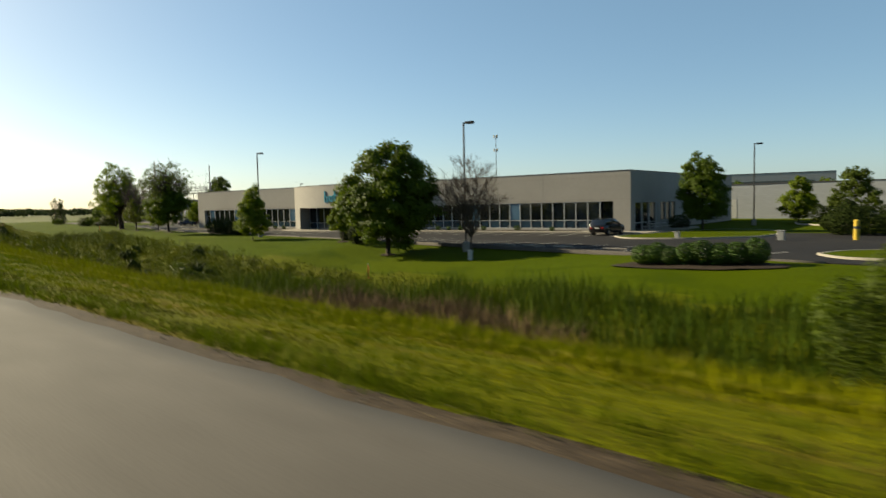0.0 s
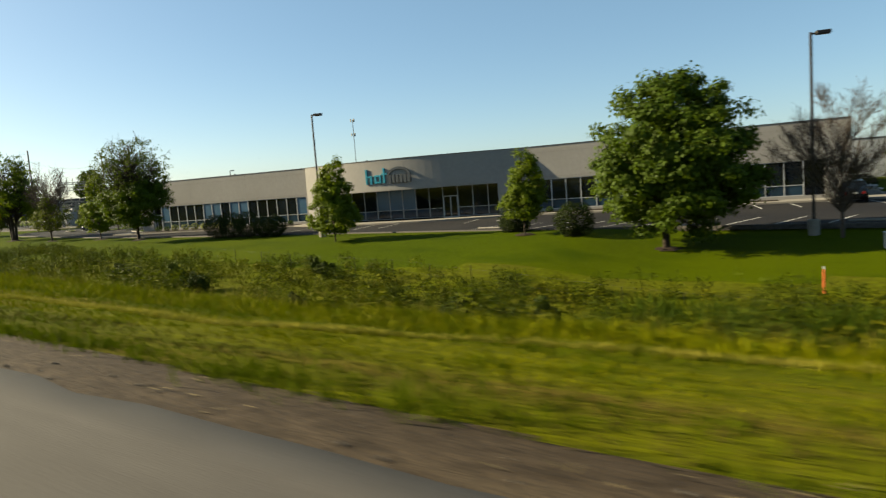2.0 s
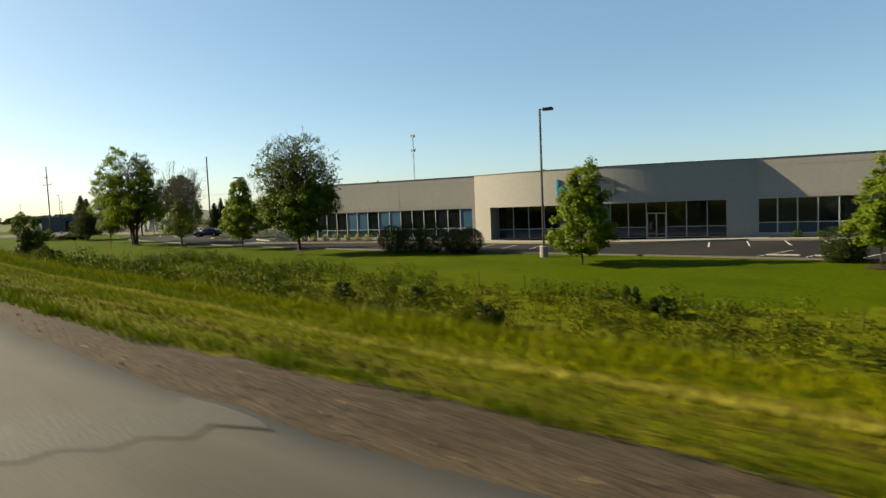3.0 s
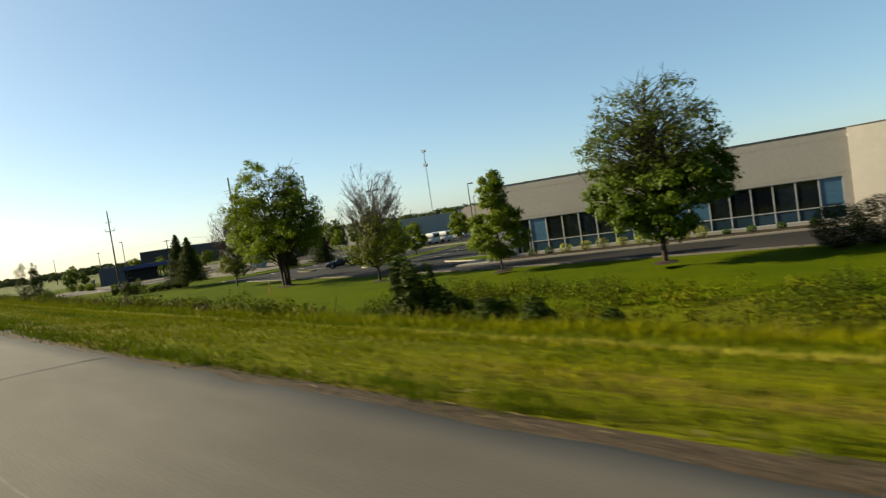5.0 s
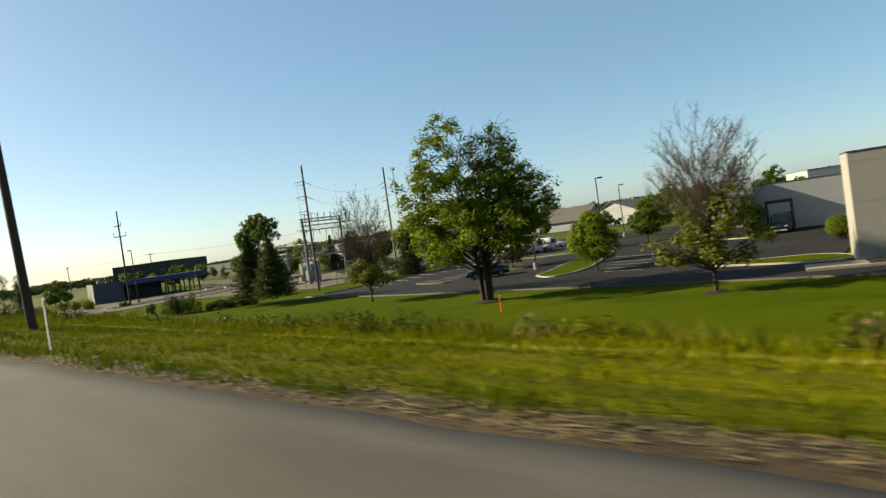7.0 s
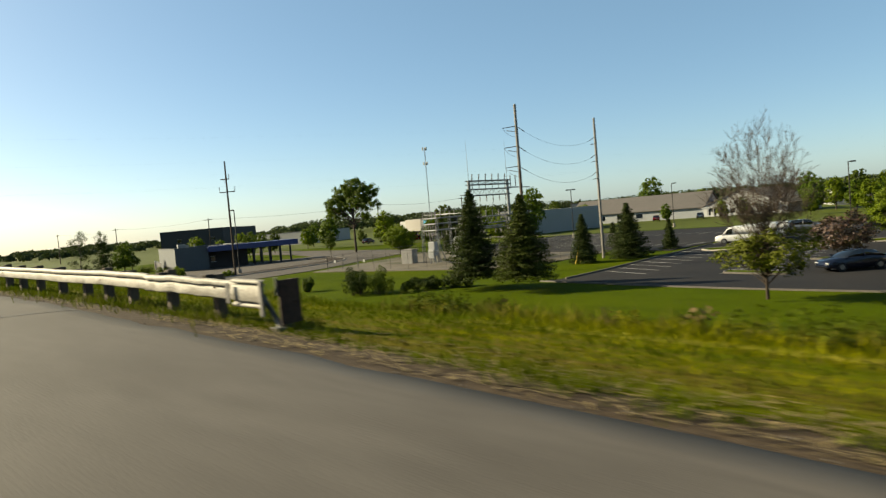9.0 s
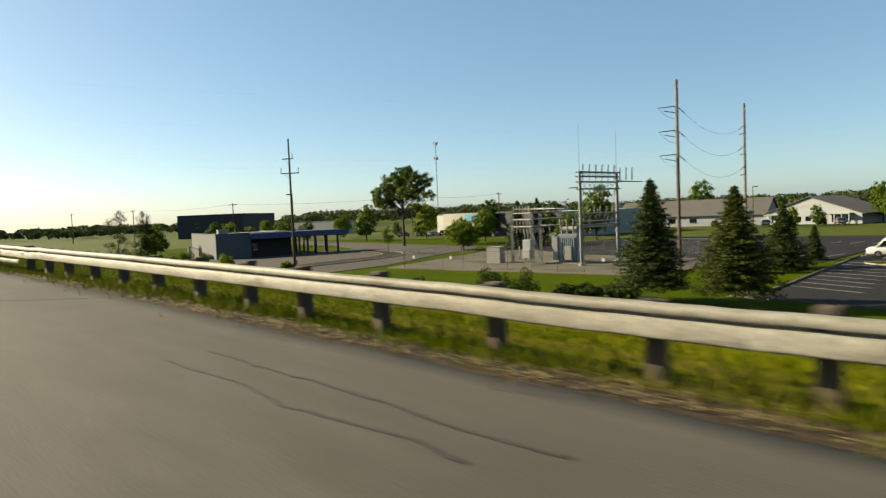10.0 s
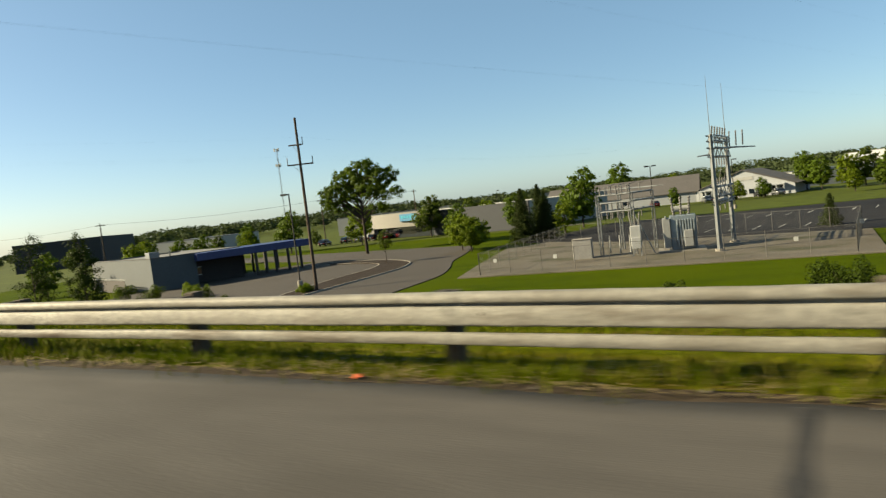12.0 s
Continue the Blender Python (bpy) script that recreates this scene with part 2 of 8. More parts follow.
M_YELLOW = mat("yellow_paint", (0.6, 0.4, 0.024), 0.6, var=0.12, bump=0.0)
M_WHITE = mat("white_plastic", (0.44, 0.44, 0.424), 0.5, var=0.1, bump=0.0)
M_GREYBOX = mat("grey_enamel", (0.315, 0.315, 0.3), 0.5, var=0.1, bump=0.0)
M_BLUEGREY = mat("blue_grey_enamel", (0.0744, 0.0992, 0.124), 0.5, var=0.12, bump=0.0)
M_TANK = mat("pale_blue_grey_enamel", (0.2, 0.24, 0.27), 0.5, var=0.15, bump=0.0)
M_THICKET = mat("dark_bush_leaf", (0.03, 0.048, 0.004), 0.7, var=0.35, fine=1.5, coarse=0.5, bump=0, island=0.45, translucent=0.05, spec=0.06)
M_STONE = mat("dusty_stone", (0.12, 0.1, 0.078), 0.95, var=0.3, bump=0.0)
M_TAN = mat("tan_masonry", (0.33, 0.315, 0.29), 0.9, var=0.12, fine=4, coarse=0.5, bump=0.3)
M_DARKWALL = mat("slate_grey_wall", (0.033, 0.036, 0.042), 0.85, var=0.12, fine=4, coarse=0.3, bump=0.15)
M_BLUE = mat("blue_fascia_metal", (0.026, 0.042, 0.15), 0.5, var=0.12, fine=2, coarse=0.4, bump=0.05)
M_LOWWALL = mat("blue_grey_block", (0.09, 0.1, 0.106), 0.85, var=0.1, fine=4, coarse=0.3, bump=0.15)
M_BROWNWALL = mat("brown_recess_wall", (0.05, 0.042, 0.04), 0.85, var=0.15, fine=4, coarse=0.3, bump=0.15)
M_WHITEWALL = mat("white_siding", (0.33, 0.345, 0.36), 0.8, var=0.08, fine=1, coarse=0.2, bump=0.15, stretch=(1, 1, 8))
M_CREAM = mat("cream_stucco", (0.24, 0.228, 0.205), 0.85, var=0.06, fine=2, coarse=0.2, bump=0.1)
M_SHINGLE = mat("grey_shingle", (0.093, 0.0837, 0.0775), 0.92, var=0.2, fine=3, coarse=0.3, bump=0.4, bscale=10)
M_CARBLUE = mat("dark_blue_car_paint", (0.0093, 0.0136, 0.031), 0.2, metal=0.4, var=0.05, bump=0.0, spec=0.7)
M_CARBLACK = mat("black_car_paint", (0.00806, 0.00806, 0.0093), 0.2, metal=0.3, var=0.05, bump=0.0, spec=0.7)
M_CARWHITE = mat("white_car_paint", (0.624, 0.624, 0.616), 0.25, var=0.03, bump=0.0, spec=0.6)
M_CARSILVER = mat("silver_car_paint", (0.26, 0.267, 0.273), 0.25, metal=0.6, var=0.04, bump=0.0, spec=0.6)
M_CARRED = mat("red_car_paint", (0.186, 0.0093, 0.0124), 0.25, metal=0.2, var=0.05, bump=0.0, spec=0.6)
M_TYRE = mat("tyre_rubber", (0.0124, 0.0124, 0.0124), 0.9, var=0.15, bump=0.0)
M_RIM = mat("alloy_rim", (0.31, 0.31, 0.31), 0.35, metal=0.8, var=0.08, bump=0.0)
M_CARGLASS = mat("car_glass", (0.0062, 0.00744, 0.00868), 0.05, var=0.1, bump=0.0, spec=0.9)
M_LAMPRED = mat("red_lamp_lens", (0.248, 0.0124, 0.0124), 0.2, var=0.1, bump=0.0)
M_LAMPCLEAR = mat("clear_lamp_lens", (0.372, 0.372, 0.36), 0.15, var=0.1, bump=0.0)
M_WIRE = mat("wire_metal", (0.031, 0.031, 0.0341), 0.6, var=0.1, bump=0.0)
# leaf green greyed in its base colour to stand in for distance haze
M_FARTREE = mat("haze_greyed_foliage", (0.05, 0.066, 0.03), 0.95, var=0.3, fine=0.15, coarse=0.02, bump=0, island=0.3, translucent=0.1, spec=0.05)

# ---- tools ----
def np_mesh(name, v, f):
    v, f = np.asarray(v, float), np.asarray(f, int)
    me = bpy.data.meshes.new(name)
    me.vertices.add(len(v))
    me.vertices.foreach_set("co", v.ravel())
    k = f.shape[1]
    me.loops.add(f.size)
    me.loops.foreach_set("vertex_index", f.ravel())
    me.polygons.add(len(f))
    me.polygons.foreach_set("loop_start", np.arange(0, f.size, k))
    me.polygons.foreach_set("loop_total", np.full(len(f), k))
    me.update(calc_edges=True)
    return me


def to_mesh(name, bm, smooth=False):
    me = bpy.data.meshes.new(name)
    bm.normal_update()
    bm.to_mesh(me)
    bm.free()
    if smooth:
        me.polygons.foreach_set("use_smooth", [True] * len(me.polygons))
    return me


def thing(name, label, category, loc=(0, 0, 0), rz=0.0, group="", kind=""):
    ob = new(name)
    ob.matrix_world = pose(*loc, 0, 0, rz)
    ob.empty_display_size = 0.2
    return tagged(ob, label, category, group, kind)


def part(name, geo, material, parent=None, label="", smooth=False):
    me = geo if isinstance(geo, bpy.types.Mesh) else to_mesh(name, geo, smooth)
    if material is not None and not me.materials:
        me.materials.append(material)
    ob = new(name, me)
    if parent is not None:
        ob.parent = parent
    if label:
        ob["label"] = label
    return ob


def solo(name, geo, material, label, category, group="", kind="", smooth=False):
    return tagged(part(name, geo, material, None, "", smooth), label, category, group, kind)


def add_box(bm, x0, x1, y0, y1, z0, z1, bevel=0.0):
    c = [(x, y, z) for z in (z0, z1) for x, y in ((x0, y0), (x1, y0), (x1, y1), (x0, y1))]
    v = [bm.verts.new(p) for p in c]
    fs = [bm.faces.new([v[i] for i in q]) for q in ((3, 2, 1, 0), (4, 5, 6, 7), (0, 1, 5, 4), (1, 2, 6, 5), (2, 3, 7, 6), (3, 0, 4, 7))]
    if bevel:
        es = {e for f in fs for e in f.edges}
        bmesh.ops.bevel(bm, geom=list(es), offset=bevel, segments=1, affect="EDGES")
    return bm


def box(x0, x1, y0, y1, z0, z1, bevel=0.0):
    return add_box(bmesh.new(), x0, x1, y0, y1, z0, z1, bevel)


def add_tube(bm, p0, p1, r0, r1=None, n=8, cap=True):
    p0, p1 = Vector(p0), Vector(p1)
    r1 = r0 if r1 is None else r1
    q = (p1 - p0).to_track_quat("Z", "Y")
    a = [bm.verts.new(p0 + q @ Vector((r0 * math.cos(2 * math.pi * i / n), r0 * math.sin(2 * math.pi * i / n), 0))) for i in range(n)]
    b = [bm.verts.new(p1 + q @ Vector((r1 * math.cos(2 * math.pi * i / n), r1 * math.sin(2 * math.pi * i / n), 0))) for i in range(n)]
    for i in range(n):
        bm.faces.new((a[i], a[(i + 1) % n], b[(i + 1) % n], b[i]))
    if cap:
        bm.faces.new(a[::-1])
        bm.faces.new(b)
    return bm


def tube(p0, p1, r0, r1=None, n=8):
    return add_tube(bmesh.new(), p0, p1, r0, r1, n)


def chain(points, radii, n=6):
    """A bent, tapered rod through points."""
    bm = bmesh.new()
    rings = []
    for i, p in enumerate(points):
        a = Vector(points[max(i - 1, 0)])
        b = Vector(points[min(i + 1, len(points) - 1)])
        q = (b - a).to_track_quat("Z", "Y")
        rings.append([bm.verts.new(Vector(p) + q @ Vector((radii[i] * math.cos(2 * math.pi * j / n), radii[i] * math.sin(2 * math.pi * j / n), 0))) for j in range(n)])
    for r, s in zip(rings, rings[1:]):
        for j in range(n):
            bm.faces.new((r[j], r[(j + 1) % n], s[(j + 1) % n], s[j]))
    bm.faces.new(rings[0][::-1])
    bm.faces.new(rings[-1])
    return bm


def prism(poly, z0, z1):
    """Upright solid over a plan polygon given counter-clockwise."""
    bm = bmesh.new()
    a = [bm.verts.new((x, y, z0)) for x, y in poly]
    b = [bm.verts.new((x, y, z1)) for x, y in poly]
    n = len(poly)
    for i in range(n):
        bm.faces.new((a[i], a[(i + 1) % n], b[(i + 1) % n], b[i]))
    bm.faces.new(a[::-1])
    bm.faces.new(b)
    return bm


# tapered rods in bulk, for limbs and twigs
def rods(segs, n=4):
    segs = np.asarray(segs, float)  # x0 y0 z0 x1 y1 z1 r0 r1
    p0, p1, r0, r1 = segs[:, :3], segs[:, 3:6], segs[:, 6], segs[:, 7]
    d = p1 - p0
    d /= np.linalg.norm(d, axis=1, keepdims=True) + 1e-9
    up = np.where(np.abs(d[:, 2:3]) > 0.9, [[1.0, 0, 0]], [[0, 0, 1.0]])
    a = np.cross(d, up)
    a /= np.linalg.norm(a, axis=1, keepdims=True)
    b = np.cross(d, a)
    ang = np.arange(n) * 2 * np.pi / n
    ring = a[:, None] * np.cos(ang)[None, :, None] + b[:, None] * np.sin(ang)[None, :, None]
    v = np.concatenate([p0[:, None] + ring * r0[:, None, None], p1[:, None] + ring * r1[:, None, None]], 1)
    base = (np.arange(len(segs)) * 2 * n)[:, None, None]
    j = np.arange(n)
    f = np.stack([j, (j + 1) % n, (j + 1) % n + n, j + n], -1)[None]
    return v.reshape(-1, 3), (base + f).reshape(-1, 4)


def leaves(centres, size, rng, out=None, lift=0.3):
    """Quads of leaf size, turned at random, rather facing outwards."""
    n = len(centres)
    nor = rng.normal(size=(n, 3))
    if out is not None:
        nor = nor * 0.5 + out
    nor[:, 2] += lift
    nor /= np.linalg.norm(nor, axis=1, keepdims=True) + 1e-9
    t = np.cross(nor, rng.normal(size=(n, 3)))
    t /= np.linalg.norm(t, axis=1, keepdims=True) + 1e-9
    b = np.cross(nor, t)
    s = size * rng.uniform(0.6, 1.3, (n, 1))
    v = np.stack([centres - t * s * 0.5, centres - b * s * 0.34, centres + t * s * 0.5, centres + b * s * 0.34], 1)
    return v.reshape(-1, 3), np.arange(4 * n).reshape(-1, 4)


def join_np(parts_):
    vs, fs, o = [], [], 0
    for v, f in parts_:
        vs.append(v)
        fs.append(np.asarray(f) + o)
        o += len(v)
    return np.concatenate(vs), np.concatenate(fs)

# ---- ground, road, lots ----
LOW = -1.9  # level of the lots and lawns beside the embankment


def road_z(x):
    u = np.clip(np.asarray(x, float), -290, 40) / 100
    return 0.3007 * u**3 + 1.2448 * u**2 - 0.5474 * u


def edge_y(x):
    u = np.clip(np.asarray(x, float), -215, 25) / 100
    return -0.8753 * u**4 + 0.2812 * u**3 + 12.3817 * u**2 + 15.7245 * u + 3.3525


def road_off(x):
    """How far the broken asphalt edge strays from the edge line."""
    return np.interp(x, [-300, -206, -200, -190, -176, -169, -164, -160, -150, -135, -130, -126, -119, -103, -98, -93, -80, -64, -60.3, -57.8, -55, -50, -47, -40, -33.7, -31.4, -28.6, -20, -16, -13.6, -10, 0], [0, 0, -0.1, -0.05, -0.18, -0.1, -0.28, -0.3, -0.5, -0.68, -0.6, -0.45, -0.27, -0.15, -0.1, -0.07, -0.25, -0.42, -0.54, -0.51, -0.34, -0.24, -0.38, -0.4, -0.42, -0.28, -0.12, -0.02, 0.04, 0.22, 0.22, 0.28])


def grass_off(x):
    """Where the grass of the verge begins, from the edge line."""
    return np.interp(x, [-300, -206, -202, -190, -174, -168, -162, -155, -136, -133, -128, -121, -114, -107, -103, -100, -96, -85, -65, -61.8, -59.7, -56.7, -54, -49, -46.6, -40, -35.7, -32.7, -28, -17, -13, -5, 0], [0.5, 0.5, 0.25, 0.5, 0.7, 0.72, 0.6, 0.3, -0.2, 0.02, 0.2, 0.6, 0.8, 0.5, 0.05, 0.12, 0.16, 0.4, 0.4, 0.36, 0.66, 0.9, 0.88, 0.5, 0.64, 0.5, 0.39, 0.62, 0.58, 0.45, 0.75, 0.75, 0.8])


def ditch_z(x):
    return np.interp(x, [-230, -180, -130, -95, -70, -45, 30], [-1.9, -1.8, -2.1, -2.7, -3.4, -3.9, -4.0])


def ground_z(x, y):
    """Height of the land beside the road."""
    x, y = np.asarray(x, float), np.asarray(y, float)
    s = y - edge_y(x)
    zr, zd = road_z(x), ditch_z(x)
    foot = np.interp(x, [-230, -150, -100, -40, 30], [20, 17, 14, 13, 12])
    z = np.where(s < 1.2, zr - 0.035 - 0.097 * np.clip(s, 0, 2), 0.0)
    z = np.where((s >= 1.2) & (s < 5.5), zr - 0.15 - 0.155 * (s - 1.2), z)
    k = np.clip((s - 5.5) / (foot - 5.5), 0, 1)
    k = k * k * (3 - 2 * k)
    z = np.where((s >= 5.5), (zr - 0.82) * (1 - k) + zd * k, z)
    top = np.interp(x, [-230, -150, -110, -85, -50, 0], [31, 29, 31, 33, 38, 38])
    q = np.clip((y - (edge_y(x) + foot + 3)) / np.maximum(top - edge_y(x) - foot - 3, 1), 0, 1)
    q = q * q * (3 - 2 * q)
    z = np.where(s >= foot, zd * (1 - q) + (LOW - 0.06) * q, z)
    # the lawn dips towards the ditch round the big maple
    dip = np.interp(y, [20, 24, 28.5, 31, 34, 37, 39.3], [-3.95, -3.7, -3.35, -3.05, -2.75, -2.3, -1.96])
    near = np.clip((x + 54) / 5, 0, 1) * np.clip((-22 - x) / 9, 0, 1)
    z = np.where((y > 20) & (y < 39.3), z * (1 - near) + np.minimum(z, dip) * near, z)
    z = np.where(s < -1.0, zr - 0.12 - 0.015 * np.clip(-s, 0, 15), z)
    left = np.clip((-s - 26) / 20, 0, 1)
    z = np.where(s < -26, (zr - 0.35) * (1 - left) + (-2.5) * left, z)
    rough = 0.07 * np.sin(0.9 * x + 1.3 * y) * np.sin(0.53 * x - 0.77 * y + 1.0)
    z = z + np.where((s > 5.5) & (y < 34), rough, 0.0) + np.where((s > 1.4) & (s <= 5.5), 0.35 * rough, 0)
    return z


def gz(x, y):
    return float(ground_z(x, y))


def road_uv(me, x, s):
    """Distances along and across the road as the mesh's map."""
    idx = np.empty(len(me.loops), np.int32)
    me.loops.foreach_get("vertex_index", idx)
    uv = np.stack([np.ravel(x), np.ravel(s)], -1)[idx]
    me.uv_layers.new(name="along").data.foreach_set("uv", uv.ravel())


xs = np.concatenate([np.arange(60, -322, -2.0), [-340, -370, -420, -500, -620, -800, -1100, -1500, -2200]])
xs = np.concatenate([[2000, 1200, 700, 400, 250, 160, 100, 75], xs])
ss = np.concatenate([[-2200, -1200, -600, -300, -160, -90, -60, -45, -34, -26, -14, -1.15, -0.98, -0.6, -0.4, -0.2, -0.05, 0.1, 0.25, 0.4, 0.5, 0.6, 0.7, 0.8, 0.95, 1.2, 1.6], np.arange(2.1, 5.6, 0.7), [6.0], np.arange(7, 42, 1.25), np.arange(43, 64, 4), [72, 85, 100, 130, 170, 230, 320, 450, 650, 1000, 1500, 2200]])
gx, gs = np.meshgrid(xs, ss, indexing="ij")
gy = edge_y(gx) * np.clip(1 - (np.abs(gs) - 30) / 60, 0, 1) + gs
gzz = ground_z(gx, gy)
nx, ns = gx.shape
ii, jj = np.meshgrid(np.arange(nx - 1), np.arange(ns - 1), indexing="ij")
gf = np.stack([ii * ns + jj, (ii + 1) * ns + jj, (ii + 1) * ns + jj + 1, ii * ns + jj + 1], -1).reshape(-1, 4)[:, ::-1]
ground_me = np_mesh("ground", np.stack([gx, gy, gzz], -1).reshape(-1, 3), gf)
road_uv(ground_me, gx, gs)
for m in (M_GRAVEL, M_VERGE, M_WILD, M_LAWN, M_FIELD):
    ground_me.materials.append(m)
sc = 0.5 * (gs[:-1, :-1] + gs[1:, 1:])
yc = 0.5 * (gy[:-1, :-1] + gy[1:, 1:])
xc = 0.5 * (gx[:-1, :-1] + gx[1:, 1:])
lawn_from = np.interp(xc, [-230, -175, -150, -130, -110, -90, -70, -50, -20], [14, 15, 20, 20, 19, 22.5, 25, 26, 28]) + 1.2 * np.sin(0.11 * xc) + 0.7 * np.sin(0.31 * xc)
slot = np.where(sc < grass_off(xc), 0, np.where(sc < 5.5, 1, np.where(yc < lawn_from, 2, np.where(yc < 120, 3, 4))))
slot = np.where((xc < -330) | (xc > 120) | (sc < -26), 4, slot)
ground_me.polygons.foreach_set("material_index", slot.ravel().astype(np.int32))
ground_me.polygons.foreach_set("use_smooth", [True] * len(ground_me.polygons))
tagged(new("ground", ground_me), "grassy roadside ground with mown verge, overgrown ditch and lawn", "ground", kind="structure")

# the road, from its far shoulder to the broken asphalt edge
rx = np.arange(60, -302, -1.0)
rs = np.array([-24.0, -12, -6, -3, -1.3, -0.45, 0.0])
wob = 0.025 * np.sin(1.7 * rx) + 0.03 * np.sin(4.1 * rx + 1) + 0.03 * np.sin(9.3 * rx)
RX, RS = np.meshgrid(rx, rs, indexing="ij")
RY = edge_y(RX) + RS + np.where(RS > -1, road_off(RX), 0.0) + np.where(RS == 0.0, wob[:, None], 0.0)
RZ = road_z(RX) - 0.012 * np.abs(RS + 3) * 0.4
RZ = np.where(RS == 0.0, RZ - 0.015, RZ)
n1, n2 = RX.shape
top = np.stack([RX, RY, RZ], -1).reshape(-1, 3)
lip = top.reshape(n1, n2, 3)[:, -1] + [0, 0.02, -0.12]
ii, jj = np.meshgrid(np.arange(n1 - 1), np.arange(n2 - 1), indexing="ij")
f1 = np.stack([ii * n2 + jj, ii * n2 + jj + 1, (ii + 1) * n2 + jj + 1, (ii + 1) * n2 + jj], -1).reshape(-1, 4)
i0 = np.arange(n1 - 1)
f2 = np.stack([i0 * n2 + n2 - 1, n1 * n2 + i0, n1 * n2 + i0 + 1, (i0 + 1) * n2 + n2 - 1], -1)
road_me = np_mesh("road", np.concatenate([top, lip]), np.concatenate([f1, f2]))
road_uv(road_me, np.concatenate([RX.ravel(), rx]), np.concatenate([RS.ravel(), np.zeros(n1)]))
road = tagged(part("road", road_me, M_ASPHALT), "grey worn asphalt road with a broken shoulder edge", "road", kind="structure")

# tar seams and cracks across the shoulder
M_TAR = mat("tar_seam", (0.034, 0.03, 0.026), 0.7, var=0.3, fine=9, coarse=1, bump=0.2)
M_ASPHALTPATCH = mat("patch_asphalt", (0.04, 0.036, 0.031), 0.85, var=0.2, fine=7, coarse=1, bump=0.2)
seam_rng = np.random.default_rng(5)


def tar_seam(x0, s0, x1, s1, wide, stray=0.05, n=16, m=M_TAR):
    """A tar-filled joint on the asphalt between two places, told along the road and from its edge line."""
    u = np.linspace(0, 1, n)
    st = stray * np.cumsum(seam_rng.normal(size=n)) / math.sqrt(n)
    st -= st[-1] * u
    x_, s_ = x0 + (x1 - x0) * u, s0 + (s1 - s0) * u
    along = abs(x1 - x0) > abs(s1 - s0)
    x_, s_ = (x_, s_ + st) if along else (x_ + st, s_)
    s_ = np.minimum(s_, road_off(x_) - 0.06)
    w = 0.5 * wide * seam_rng.uniform(0.6, 1.3, n)
    a, b = (np.stack([x_, edge_y(x_) + s_ + k * w * along], -1) + np.stack([k * w * (not along), 0 * w], -1) for k in (-1, 1))
    v = np.stack([np.c_[p, road_z(p[:, 0]) - 0.0048 * np.abs(s_ + 3) + 0.006] for p in (a, b)], 1).reshape(-1, 3)
    part("tar_seam", np_mesh("tar_seam", v, [[2 * i, 2 * i + 1, 2 * i + 3, 2 * i + 2] for i in range(n - 1)]), m, road)


for sx in (-150,):
    tar_seam(sx, -0.2, sx - 0.8, -7, 0.05, 0.5)
tar_seam(-57.8, -0.4, -59.6, -3.8, 1.0, 0.1, 16, M_ASPHALTPATCH)
tar_seam(-180.9, -0.25, -182.5, -2.0, 0.06, 0.15)
tar_seam(-98.3, -0.1, -98.7, -3.2, 0.12, 0.12)
tar_seam(-167.1, -0.2, -168.1, -2.6, 0.1, 0.12)
tar_seam(-199.1, -0.18, -199.28, -3.4, 0.14, 0.05)
for x0, x1, off, wide in ((-88, -100, -2.6, 0.03), (-169.5, -174.5, -1.45, 0.05), (-170, -174.5, -2.0, 0.05)):
    tar_seam(x0, off, x1, off, wide, 0.12, 30)


def flat_sheet(name, outline, z, material, label, category, thick=0.25, kind="structure"):
    """Paved area over a plan outline (either turn), with a skirt down into the ground."""
    a = sum(x0 * y1 - x1 * y0 for (x0, y0), (x1, y1) in zip(outline, outline[1:] + outline[:1]))
    return tagged(part(name, prism(outline if a > 0 else outline[::-1], z - thick, z), material), label, category, kind=kind)


def curve_pts(pts, n=6):
    """Smooth closed-or-open outline through given corners (Catmull-Rom)."""
    out = []
    for i in range(len(pts) - 1):
        p0, p1, p2, p3 = (np.array(pts[min(max(i + k, 0), len(pts) - 1)], float) for k in (-1, 0, 1, 2))
        for t in np.arange(n) / n:
            out.append(tuple(0.5 * ((2 * p1) + (p2 - p0) * t + (2 * p0 - 5 * p1 + 4 * p2 - p3) * t * t + (3 * p1 - p0 - 3 * p2 + p3) * t**3)))
    out.append(tuple(pts[-1]))
    return out


near_edge = curve_pts([(-14, 37.6), (-30, 37.8), (-48, 37.8), (-66, 37.8), (-86, 37.2), (-104, 36.6), (-120, 36.9), (-135, 38.2), (-152, 40.6), (-166, 42.4), (-182, 46.2)])
flat_sheet("parking_lot", near_edge + [(-180.3, 48.5), (-179.8, 60), (-179.3, 83), (-179.5, 97), (-128, 97), (-126.5, 46), (-24, 67), (-14, 70)], LOW, M_LOT, "dark asphalt parking lot in front of an office building", "parking lot")
flat_sheet("side_lot", [(-14.05, 37.6), (-14.05, 100), (40, 100), (40, 38)], LOW - 0.004, M_LOT, "dark asphalt service drive beside the office", "drive")
flat_sheet("far_lot", [(-233, 95), (-214, 82), (-181.5, 75), (-179, 98), (-128, 104), (-150, 128), (-226, 126)], LOW + 0.012, M_LOT, "dark asphalt parking lot beyond the substation", "parking lot")
flat_sheet("gravel_yard", [(-226.5, 56.8), (-191.5, 57.2), (-190.3, 76.3), (-214, 81.6), (-228, 92), (-232.5, 86), (-229, 68)], LOW + 0.03, M_YARD, "crushed stone yard of a fenced substation", "yard")
